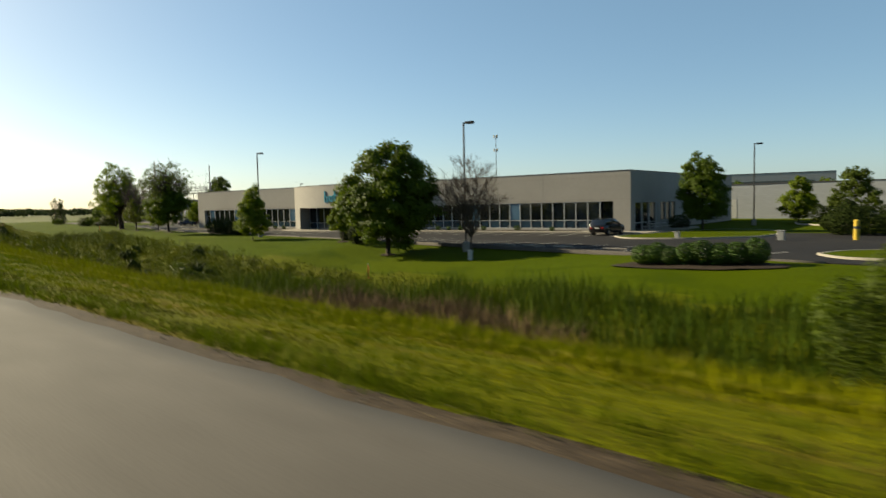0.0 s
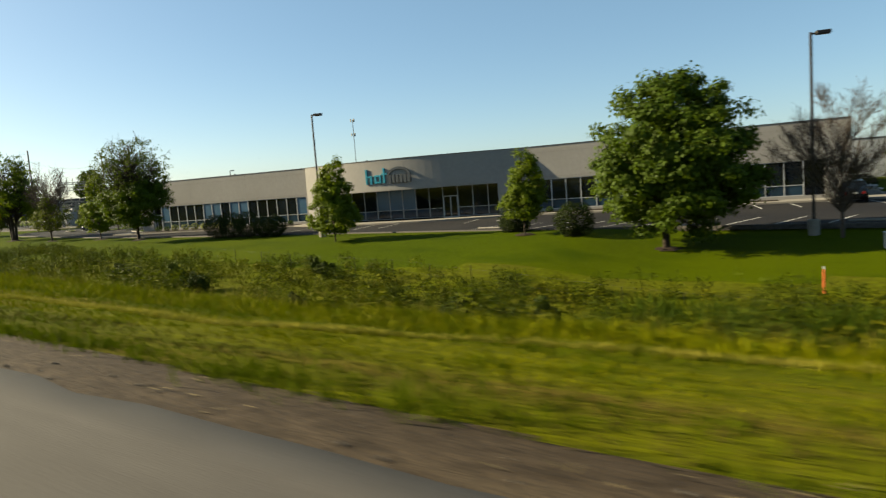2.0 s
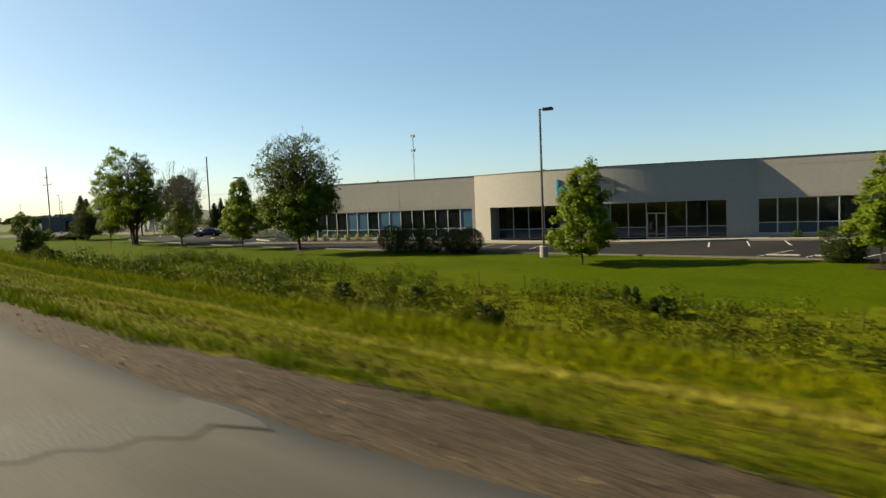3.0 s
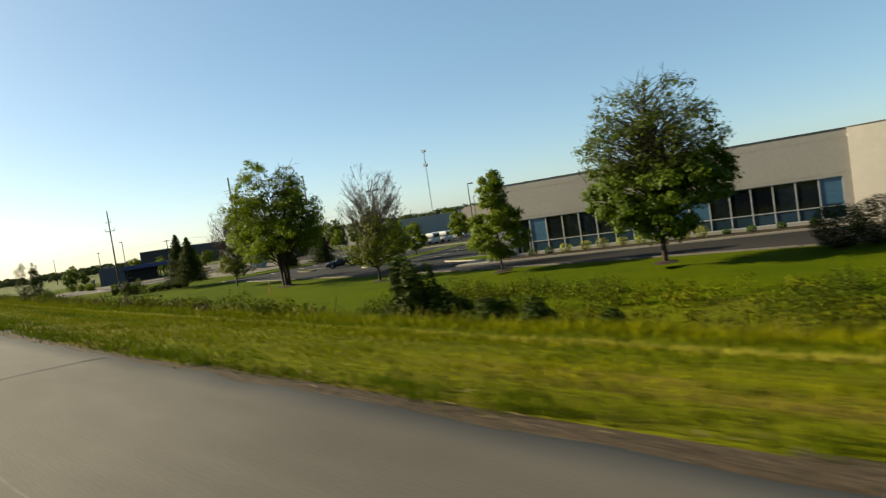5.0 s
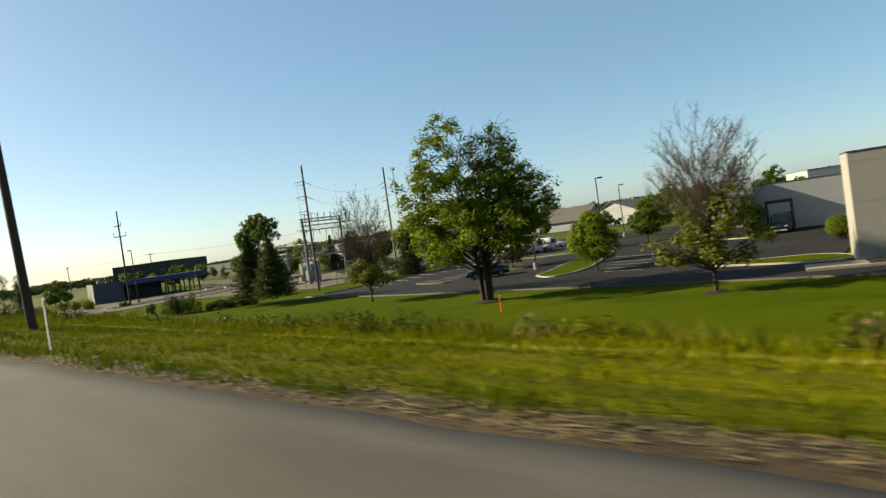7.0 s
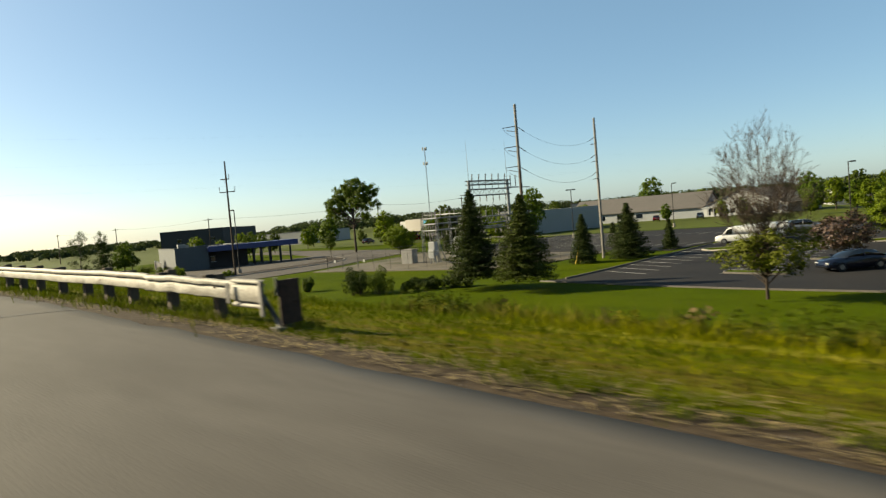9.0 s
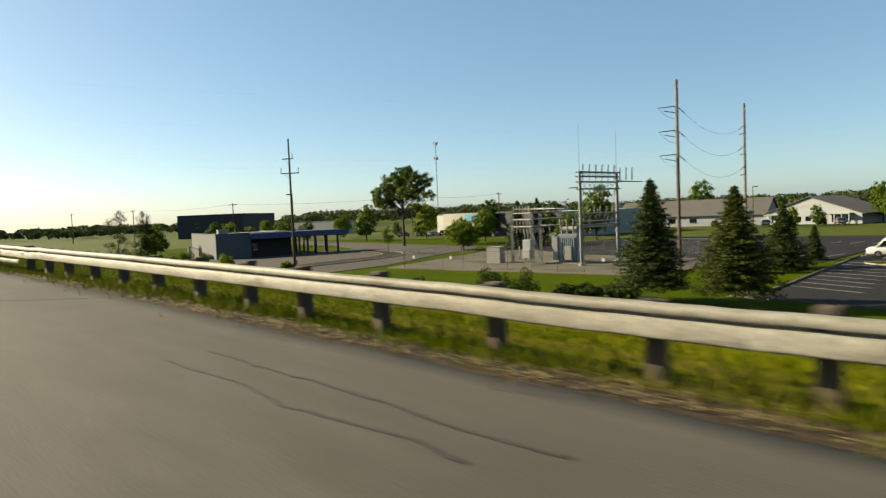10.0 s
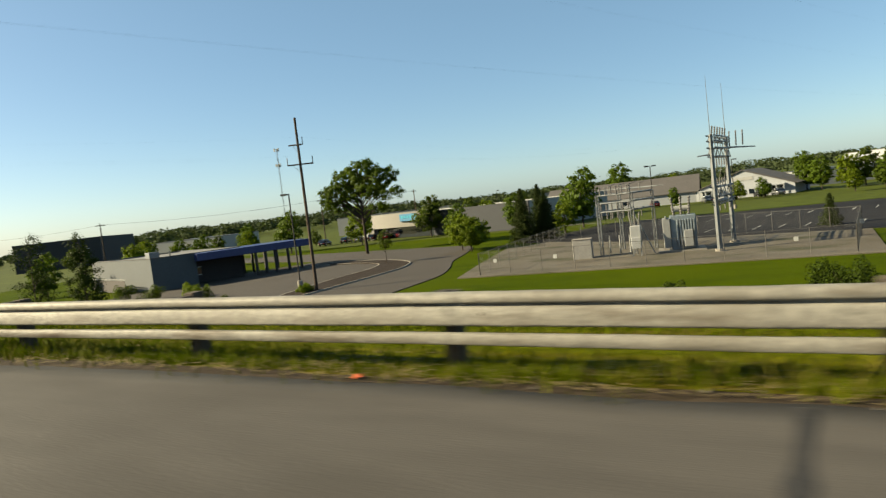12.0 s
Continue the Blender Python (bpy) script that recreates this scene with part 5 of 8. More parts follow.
# rough grass of the ditch
n = 52000
x = vr.uniform(-258, 8, n)
wide = np.interp(x, [-260, -170, -150, -110, -60, 20], [3, 5, 12, 14, 18, 20])
s = 5.9 + wide * vr.random(n)
y = edge_y(x) + s
h = (0.12 + 0.3 * vr.random(n)) * (0.4 + 0.9 * vnoise(x * 0.4, s * 0.4, 50))
tone = vnoise(x * 0.3, s * 0.5, 51) + 0.12 * vr.normal(size=n)
for pick, nm, m_, lb in ((tone > 0.55, "ditch_grass", M_TAWNY, "tawny unmown grass in the roadside ditch"), (tone <= 0.55, "green_ditch_grass", M_WEED, "rank green unmown grass in the roadside ditch")):
    v, f = blades(x[pick], y[pick], h[pick], np.full(pick.sum(), 0.04), vr, 0.6)
    stuff(nm, v, f, m_, lb, "grass")
# long grass running over the crest of the bank
n = 44000
x = vr.uniform(-160, 6, n)
s = np.where(x < -62, 5.4, 4.6) + 3.4 * vr.random(n)
y = edge_y(x) + s
v, f = slivers(x, y, (0.12 + 0.22 * vr.random(n)) * (0.5 + streak(x, s, 60)), np.full(n, 0.035), vr, 0.7)
stuff("crest_grass", v, f, M_BLADE, "long yellow-green grass on the crest of the bank", "grass")
# tawny tall grass on the ditch slope
n = 30000
x = vr.uniform(-164, -20, n)
y = edge_y(x) + 6.2 + 7.5 * vr.random(n) ** 1.1
keep = vr.random(n) < np.clip(1.7 * vnoise(x * 0.25, y * 0.4, 61) - 0.25, 0.05, 1) * np.where(x < -95, 1.0, 0.7)
x, y = x[keep], y[keep]
v, f = blades(x, y, 0.25 + 0.35 * vr.random(len(x)), np.full(len(x), 0.03), vr, 0.5)
stuff("tawny_grass", v, f, M_TAWNY, "tawny uncut grass on the slope of the ditch", "grass")


def reed_bed(name, x0, x1, y0, y1, n, hh, material, label, jag=1.2):
    x = vr.uniform(x0, x1, n)
    y = y0 + (y1 - y0) * vr.random(n) + jag * np.sin(0.5 * x) * 0.6
    keep = vr.random(n) < 0.3 + 0.7 * patchy(x, y, 0.6, 1.9)
    x, y = x[keep], y[keep]
    h = hh * (0.4 + 0.55 * vr.random(len(x)))
    v, f = blades(x, y, h, np.full(len(x), 0.04), vr, 0.42)
    stuff(name, v, f, material, label, "reeds")


reed_bed("cattail_reeds", -46, -30, 12.5, 21.0, 11000, 1.4, M_REED, "dense green cattail reeds in the ditch")
reed_bed("cattail_reeds", -32, 12, 20.0, 26.5, 14000, 1.55, M_REED, "green cattail reeds along the wet ditch")
reed_bed("dry_reeds", -32, -14.5, 11.5, 19.0, 17000, 1.7, M_DRYREED, "brown dry reed stems among the green")
reed_bed("low_reeds", -14, 12, 12.5, 20.0, 7500, 0.9, M_REED, "low green sedge in the ditch bottom")


def weeds(name, pts, material, label, per=70, size=0.15, hh=0.9):
    """Leafy weed plants: loose upright clusters of leaves round stems."""
    c, ou, segs = [], [], []
    for x, y, k in pts:
        z = gz(x, y)
        m = int(per * k)
        r = vr.random(m)
        a = vr.uniform(0, 6.283, m)
        sp = 0.42 * k * (0.35 + 0.65 * np.sqrt(vr.random(m)))
        c.append(np.stack([x + np.cos(a) * sp, y + np.sin(a) * sp, z + hh * k * (0.08 + 0.95 * r ** 0.8 * (1.1 - 0.5 * sp / (0.42 * k)))], -1))
        ou.append(np.stack([np.cos(a) * 0.5, np.sin(a) * 0.5, 0.2 + 0 * a], -1))
        for _ in range(4):
            b = vr.uniform(0, 6.283)
            segs.append([x, y, z, x + 0.25 * k * math.cos(b), y + 0.25 * k * math.sin(b), z + hh * k * vr.uniform(0.7, 1.05), 0.012, 0.004])
    v, f = join_np([leaves(np.concatenate(c), size, vr, np.concatenate(ou)), rods(segs, 4)])
    stuff(name, v, f, material, label, "weeds")


def scatter(n, x0, x1, s0, s1, k0=0.6, k1=1.3, seed=70, sharp=1.6):
    x = vr.uniform(x0, x1, n)
    s = vr.uniform(s0, s1, n)
    y = edge_y(x) + s
    keep = vr.random(n) < np.clip(sharp * vnoise(x * 0.3, s * 0.35, seed) - 0.3 * sharp + 0.2, 0.03, 1)
    keep &= ~((x > -103.5) & (x < -89.5) & (s < 10.5)) & ~((x > -52.5) & (x < -46) & (s < 13))  # the thick bushes stand here
    return [(float(a), float(b), float(vr.uniform(k0, k1))) for a, b in zip(x[keep], y[keep])]


weeds("leafy_weeds", scatter(1700, -116, -32, 6.4, 26.5, 0.5, 1.15, 71), M_WEED, "leafy green weeds and saplings along the ditch", 95, 0.105, 0.95)
weeds("yellow_weeds", scatter(1000, -116, -32, 6.2, 26.5, 0.4, 0.95, 72), M_YELLOWWEED, "yellow-green flowering weeds along the ditch", 70, 0.13, 0.85)
weeds("dark_weeds", scatter(800, -116, -32, 6.8, 26, 0.8, 1.6, 73, 2.2), M_DARKWEED, "dark leafy saplings standing in the ditch weeds", 110, 0.1, 1.0)
weeds("low_weeds", scatter(480, -164, -100, 6.3, 14, 0.4, 0.9, 74), M_YELLOWWEED, "low leafy weeds on the ditch slope", 80, 0.09, 0.7)
weeds("dark_weeds", scatter(170, -164, -100, 6.0, 10, 0.6, 1.2, 75, 2.6), M_DARKWEED, "dark low bushes on the ditch slope", 110, 0.085, 0.75)
weeds("low_weeds", scatter(130, -46, 6, 7, 12, 0.4, 0.8, 76), M_WEED, "low leafy weeds beside the reeds", 100, 0.105, 0.8)
weeds("russet_weeds", scatter(170, -165, -100, 6.2, 13, 0.5, 0.95, 77), M_DRYREED, "brownish dead weeds among the grass", 40, 0.12, 0.75)
weeds("bank_weeds", scatter(70, -255, -168, 6, 12, 0.3, 0.6, 78), M_WEED, "weeds behind the guard rail", 45, 0.14, 0.7)

def wild(k, kz, seed):
    """Loose irregular bush outline of small clumps."""
    rg = random.Random(seed)
    out = [(0, 0, 0.55 * kz, 0.55 * k, 0.55 * k, 0.5 * kz)]
    for _ in range(9):
        a, d = rg.uniform(0, 6.283), rg.uniform(0.25, 0.95) * k
        out.append((d * math.cos(a), d * math.sin(a), rg.uniform(0.3, 1.25 - 0.55 * d / k) * kz, rg.uniform(0.22, 0.4) * k, rg.uniform(0.22, 0.4) * k, rg.uniform(0.25, 0.45) * kz))
    return out


for i, (x, y, k, kz, lf) in enumerate(((-101.2, 8.5, 0.9, 1.75, M_SHRUB), (-100.0, 9.0, 0.85, 1.45, M_SHRUB), (-98.4, 8.7, 0.95, 1.2, M_SHRUB), (-96.8, 8.6, 0.95, 1.2, M_SHRUB), (-94.6, 9.0, 0.95, 1.1, M_SHRUB), (-92.6, 9.4, 0.9, 1.05, M_SHRUB), (-90.8, 9.6, 0.85, 1.05, M_SHRUB), (-89.2, 11.6, 1.0, 1.0, M_LEAF3), (-87.4, 11, 0.8, 0.8, M_WEED), (-71.0, 17.2, 0.8, 0.9, M_SHRUB), (-64.9, 22.2, 0.65, 0.7, M_SHRUB), (-66.8, 22.9, 0.5, 0.8, M_LEAF3), (-48.0, 17.0, 0.9, 1.0, M_LEAF3), (-51.5, 17.5, 0.9, 1.0, M_SHRUB), (-44.6, 15.0, 0.7, 0.8, M_SHRUB), (-77.1, 19.4, 0.65, 0.75, M_LEAF3), (-81.5, 18, 0.7, 0.8, M_SHRUB), (-48.5, 15.4, 1.1, 1.2, M_LEAF3), (-52.5, 13.8, 0.9, 0.8, M_SHRUB), (-50.4, 10.5, 0.9, 1.3, M_SHRUB), (-48.4, 10.4, 0.9, 1.3, M_SHRUB), (-49.3, 9.3, 0.7, 0.95, M_SHRUB), (-47.3, 10.0, 0.8, 1.2, M_SHRUB), (-55.5, 11.5, 0.6, 0.9, M_SHRUB), (-62.5, 13.0, 0.7, 0.9, M_SHRUB), (-58.8, 14.5, 0.6, 1.0, M_SHRUB))):
    shrub(x, y, "wild leafy bush in the overgrown ditch", wild(k * (1.25 if i < 9 else 1.05), kz * 1.1, 40 + i), 40 + i, 7000 if i < 7 else 5000 if i > 18 else 2600, 0.11, M_THICKET if lf is M_SHRUB else M_LEAF3, name="wild_bush", group="ditch bushes", category="bush")
shrub(-5.0, 17.4, "tall grey-green willow bush in the ditch", wild(2.1, 3.7, 70), 70, 14000, 0.11, M_LEAF3, name="willow_bush", category="bush")
shrub(-3.0, 15.6, "spreading grey-green bush in the ditch", wild(1.6, 2.3, 71), 71, 7500, 0.1, M_LEAF3, name="willow_bush", category="bush")
for i, (x, y, k, kz, lf) in enumerate(((-204.3, 38.4, 0.8, 0.95, M_LEAF3), (-195.4, 37.0, 1.15, 1.8, M_THICKET), (-196.8, 38.2, 1.0, 1.6, M_THICKET), (-193.5, 37.9, 1.05, 1.6, M_LEAF3), (-191.6, 40.5, 1.2, 0.8, M_THICKET), (-190.2, 41.5, 1.2, 0.75, M_THICKET), (-188.4, 42.3, 1.2, 0.7, M_THICKET), (-255.0, 52.0, 1.1, 1.1, M_LEAF2), (-259.0, 53.5, 1.2, 1.2, M_LEAF2), (-264.0, 53.0, 1.3, 1.2, M_LEAF3), (-268.5, 52.5, 1.3, 1.5, M_LEAF3), (-241.5, 52.4, 0.8, 0.7, M_LEAF2), (-237.0, 37.2, 1.0, 1.5, M_LEAF3), (-238.6, 38.4, 0.8, 1.3, M_LEAF3), (-252.5, 41.5, 1.5, 1.5, M_THICKET), (-249.5, 40.2, 1.2, 1.35, M_THICKET), (-264.5, 41.2, 1.4, 1.2, M_THICKET), (-270.5, 42.6, 1.4, 1.3, M_THICKET), (-258.0, 40.8, 1.4, 1.3, M_THICKET))):
    shrub(x, y, "loose green shrub on the bank below the guard rail", wild(1.15 * k, 1.25 * kz, 80 + i), 80 + i, 2200, 0.13, lf, name="bank_shrub", group="bank shrubs", category="shrub")

tree(-260.4, 42.2, "tall narrow dark green tree on the bank", [(0, 0, 3.0, 1.6, 1.6, 2.2), (0.3, 0, 5.4, 1.3, 1.3, 1.8), (-0.3, 0.2, 7.4, 0.9, 0.9, 1.3)], 170, clumps=70, per=60, size=0.2, spread=0.4, leaf=M_THICKET, r0=0.1, group="bank trees")
tree(-267.6, 41.6, "thin airy dark tree on the bank", [(0, 0, 4.6, 1.7, 1.7, 1.6), (-0.8, 0, 7.0, 1.3, 1.3, 1.2), (0.9, 0, 8.2, 1.0, 1.0, 1.0), (0.2, 0, 2.6, 1.6, 1.6, 1.4)], 171, clumps=46, per=40, size=0.2, spread=0.42, leaf=M_THICKET, r0=0.09, group="bank trees")

# litter on the shoulder
def litter(x, y, w, m, label, seed):
    rg = random.Random(seed)
    bm = bmesh.new()
    g = [[bm.verts.new(((i - 1.5) * w / 3 + rg.uniform(-0.02, 0.02), (j - 1) * w * 0.28 + rg.uniform(-0.02, 0.02), rg.uniform(0.0, 0.16 * w))) for j in range(3)] for i in range(4)]
    for i in range(3):
        for j in range(2):
            bm.faces.new((g[i][j], g[i + 1][j], g[i + 1][j + 1], g[i][j + 1]))
    ob = solo("litter", bm, m, label, "litter", "roadside litter")
    ob.matrix_world = pose(x, y, gz(x, y) + 0.02, 0, 0, rg.uniform(0, 180))
    sd = ob.modifiers.new("thickness", "SOLIDIFY")
    sd.thickness = 0.006


for i, (x, y, w) in enumerate(((-132.1, 0.95, 0.16), (-130.9, 0.85, 0.09), (-129.7, 1.1, 0.09))):
    litter(x, y, w, M_DELIN, "crumpled white paper litter on the shoulder", 600 + i)
litter(-47.2, -0.75, 0.1, M_STONE, "small pale paper scrap on the gravel shoulder", 630)
litter(-203.0, 5.34, 0.13, M_ORANGE, "bright orange plastic scrap beside the guard rail", 620)
litter(-196.05, 6.05, 0.15, M_ORANGE, "bright orange plastic scrap beside the guard rail", 621)

# ---- office lot: kerbs, lines, planting, cars ----
def strip(points, w, h, z, n=None):
    """A kerb-like band along plan points."""
    p = np.array(points, float)
    d = np.gradient(p, axis=0)
    d /= np.linalg.norm(d, axis=1, keepdims=True)
    q = np.stack([-d[:, 1], d[:, 0]], -1) * w / 2
    a, b = p - q, p + q
    k = len(p)
    v = np.concatenate([np.c_[a, np.full(k, z - 0.25)], np.c_[a, np.full(k, z + h)], np.c_[b, np.full(k, z + h)], np.c_[b, np.full(k, z - 0.25)]])
    f = []
    for i in range(k - 1):
        for u in range(3):
            f.append([u * k + i, u * k + i + 1, (u + 1) * k + i + 1, (u + 1) * k + i])
    f += [[0, k, 2 * k, 3 * k], [k - 1, 4 * k - 1, 3 * k - 1, 2 * k - 1]]
    return np_mesh("kerb", v, f)


def kerb(points, label="pale concrete kerb at the lot edge", w=0.16, h=0.13, z=LOW):
    return tagged(part("kerb", strip(points, w, h, z), M_CONC), label, "kerb", kind="structure")


tagged(part("kerb", strip(near_edge, 0.16, 0.05, LOW), M_KERBDULL), "low worn dark kerb along the lawn edge", "kerb", kind="structure")
lines = np.random.default_rng(4)


def paint(x0, y0, x1, y1, w=0.11, z=LOW + 0.006, m=None, parent=None):
    d = Vector((x1 - x0, y1 - y0, 0)).normalized()
    q = Vector((-d.y, d.x, 0)) * w / 2
    v = [(x0 - q.x, y0 - q.y, z), (x1 - q.x, y1 - q.y, z), (x1 + q.x, y1 + q.y, z), (x0 + q.x, y0 + q.y, z)]
    return part("stall_line", np_mesh("stall_line", v, [[0, 1, 2, 3]]), m or M_PAINT, parent)


lot_ob = next(o for o in scene.objects if o.name == "parking_lot")
for i in range(21):
    xo = 33.0 + 2.75 * i
    if 44 < xo < 50:
        continue
    a = at_office(xo, arc_y(xo) - 3.1 if xo < 55.6 else -3.2)
    b = at_office(xo + 0.6, (arc_y(xo) if xo < 55.6 else 0) - 8.2)
    paint(a[0], a[1], b[0], b[1], parent=lot_ob)
for i in range(18):
    xo = -66 + 2.75 * i
    paint(xo, 38.6, xo + 0.9, 43.6, parent=lot_ob)
for i, xo in enumerate((-64.6, -61.9, -39.4, -36.2, -33.3, -28.5)):
    ws = thing("wheel_stop", "pale concrete wheel stop on the asphalt", "wheel stop", (xo, 39.0 + 0.06 * i, LOW), 3, "wheel stops")
    part("block", chain([(-0.95, 0, 0.06), (0.95, 0, 0.06)], [0.09, 0.09], 6), M_CONC, ws)
for i in range(9):
    yy = 52 + 2.75 * i
    paint(-179.5, yy + 1.4, -174.4, yy - 1.3, parent=lot_ob)
    paint(-168.4, yy - 1.6, -163.8, yy + 0.8, parent=lot_ob)
for i in range(6):
    paint(-150.5 + 1.14 * i, 64.2 - 3.08 * i, -145.1 + 0.8 * i, 62.7 - 2.84 * i, parent=lot_ob)


def island(points, label, top=M_LAWN, z=LOW, edge=None):
    pts = curve_pts(points + points[:1], 5)[:-1]
    ob = thing("traffic_island", label, "traffic island", (0, 0, 0), 0, "grass islands")
    a = sum(x0 * y1 - x1 * y0 for (x0, y0), (x1, y1) in zip(pts, pts[1:] + pts[:1]))
    pts = pts if a > 0 else pts[::-1]
    c = np.mean(pts, axis=0)
    inner = [tuple(c + (np.array(p) - c) * (1 - 0.17 / (np.linalg.norm(np.array(p) - c) + 0.01))) for p in pts]
    part("kerb", strip(pts + pts[:1], 0.17, 0.13, z), edge or M_CONC, ob, "worn concrete kerb")
    part("turf", prism(inner, z - 0.2, z + 0.115), top, ob, "mown green turf")
    return ob


island([(-38.6, 53.2), (-35.2, 51.2), (-30, 54), (-27, 60), (-30, 68), (-36, 70), (-38, 62)], "kerbed grass island beside the office end")
island([(-16, 42), (-13, 40), (-6, 42), (-4, 46), (-9, 49), (-15, 46)], "kerbed grass island by the service drive")
island([(-35, 86), (-28, 84), (-23, 92), (-30, 98), (-38, 94)], "kerbed grass island near the far trees")
island([(-151.8, 49.4), (-152.8, 54.5), (-154.3, 60), (-157.0, 74), (-154.5, 73), (-151.2, 63), (-148.4, 53.8), (-148.3, 49), (-149.6, 47.6)], "teardrop grass island in the lot")
island([(-168.0, 50.6), (-163.8, 49.4), (-163.4, 50.4), (-167.8, 51.9)], "narrow grass island in the lot", edge=M_KERBDULL)
island([(-134.5, 46.2), (-128, 44.6), (-125.5, 46), (-128, 49), (-133, 48.2)], "grass island at the office corner")
island([(-176, 72), (-164, 76), (-152, 80), (-152, 82.5), (-166, 79), (-177, 75)], "long grass strip between the rows")
island([(-143.5, 74.5), (-138, 73), (-137, 75.5), (-142, 77.5)], "small kerbed island by the loading dock")

# kerbed median of the drive, and its planting
island([(-240.0, 50.0), (-239.9, 58.6), (-239.9, 65.0), (-240.4, 70.6), (-242.8, 76.6), (-248.2, 81.5), (-255.5, 84.4), (-262.0, 84.8), (-262.5, 82.6), (-254, 80.6), (-248, 77.0), (-245.5, 70.5), (-245.0, 62), (-243.0, 50.0)], "kerbed median with dark mulch in the drive", top=M_MULCH, z=LOW + 0.02)

# clipped planting
for i, (x, y, k) in enumerate(((-95.2, 35.0, 1.25), (-93.2, 35.4, 1.35), (-91.0, 35.6, 1.35), (-88.6, 35.8, 1.05), (-87.2, 36.1, 1.1))):
    shrub(x, y, "dark clipped evergreen shrub at the lot edge", [(0, 0, 0.95 * k, 1.1 * k, 1.0 * k, 1.0 * k)], 100 + i, 3600, 0.11, M_SHRUB, z=LOW, name="clipped_shrub", group="clipped shrubs")
shrub(-55.0, 34.6, "rounded dark clipped shrub on the lawn", [(0, 0, 1.05, 1.35, 1.3, 1.15)], 106, 4200, 0.11, M_SHRUB, name="clipped_shrub")
shrub(-61.0, 37.0, "low dark clipped shrub by the lot kerb", [(0, 0, 1.0, 1.25, 1.15, 1.12), (0.1, 0, 0.6, 1.2, 1.1, 0.7)], 107, 4200, 0.11, M_SHRUB, name="clipped_shrub")
hp = [(-20.6 + 0.83 * i, 34.2 + 0.26 * i - 0.03 * i * (7 - i), 0.55 + 0.08 * math.sin(2.1 * i) + 0.035 * i, 0.72, 0.78, 0.6 + 0.06 * math.cos(1.7 * i) + 0.02 * i) for i in range(8)]
shrub(-19.6, 34.6, "long bright green clipped hedge in a mulch bed", [(a + 17.7, b - 35.0, c, d, e, g) for a, b, c, d, e, g in hp], 108, 11000, 0.13, M_HEDGE, z=LOW - 0.22, name="hedge", category="hedge")
bed_x, bed_y = np.meshgrid(np.linspace(-1, 1, 17), np.linspace(-1, 1, 9), indexing="ij")
bed_y = bed_y * np.sqrt(np.clip(1 - 0.92 * bed_x**2, 0, 1))
bed_x, bed_y = -19.6 + 4.7 * bed_x, 34.3 + 1.5 * bed_y + 1.0 * bed_x
bed_z = ground_z(bed_x, bed_y) + 0.07
bi, bj = np.meshgrid(np.arange(16), np.arange(8), indexing="ij")
bed_me = np_mesh("mulch_bed", np.stack([bed_x, bed_y, bed_z], -1).reshape(-1, 3), np.stack([bi * 9 + bj, bi * 9 + 9 + bj, bi * 9 + bj + 10, bi * 9 + bj + 1], -1).reshape(-1, 4))
tagged(part("mulch_bed", bed_me, M_MULCH), "dark mulch bed under the hedge", "planting bed", kind="structure")
bed = np.random.default_rng(8)
for i, xo in enumerate((4.2, 5.7, 7.3, 9.0, 10.4, 12.1, 13.6, 15.2, 17.0, 18.4, 20.2, 22.0, 24.0, 26.2, 58.6, 60.3, 62.1, 65.8, 70.5, 75.6)):
    p = at_office(xo, -0.85 + 0.15 * bed.normal())
    k = bed.uniform(0.3, 0.45) * (1.5 if 7 < xo < 19 else 1.0)
    shrub(p[0], p[1], "small yellow-green bedding shrub under the windows" if 7 < xo < 19 else "small green shrub under the windows", [(0, 0, k * 0.8, k * 1.15, k, k * 0.85)], 120 + i, 420, 0.09, mat("bedding_leaf", (0.26, 0.28, 0.012), 0.7, island=0.4, bump=0) if 7 < xo < 19 else M_HEDGE, z=LOW + 0.19, name="bedding_shrub", group="window planting")
shrub(*at_office(86.6, 9.5)[:2], "dark rounded shrub at the office end wall", [(0, 0, 0.8, 1.3, 1.6, 0.95)], 150, 3000, 0.12, M_SHRUB, z=LOW, name="clipped_shrub")
tree(-37.6, 67.6, "full dark green maple beside the office end", [(0, 0, 4.0, 2.5, 2.5, 2.4), (-0.5, 0, 6.6, 1.5, 1.5, 2.0), (0.9, 0, 6.0, 1.4, 1.4, 1.9), (0.2, 0, 2.6, 2.1, 2.1, 1.4)], 151, clumps=230, per=58, size=0.26, spread=0.34, r0=0.14, z=LOW)
for i, (x, y, h, w, lf, lb) in enumerate(((-37.6, 92, 6.2, 4.6, M_LEAF2, "young green tree on a grass island"), (-29.6, 88, 7.2, 5.4, M_LEAF3, "conical olive-green tree by the drive"), (-20.4, 85, 6.5, 5.0, M_LEAF2, "broad green tree by the drive"), (-12, 80, 6.0, 5.0, M_LEAF3, "broad green tree by the drive"))):
    tree(x, y, lb, [(0, 0, h * 0.42, w / 2, w / 2, h * 0.28), (0, 0, h * 0.72, w * 0.3, w * 0.3, h * 0.27)], 152 + i, clumps=120, per=50, size=0.28, spread=0.34, leaf=lf, r0=0.1, z=LOW)
shrub(-22.0, 64.6, "broad dark yew shrub by the drive", [(0, 0, 1.3, 2.4, 1.8, 1.5), (2.2, 0.3, 1.0, 1.8, 1.6, 1.2)], 158, 5200, 0.16, M_SHRUB, z=LOW, name="yew_shrub")


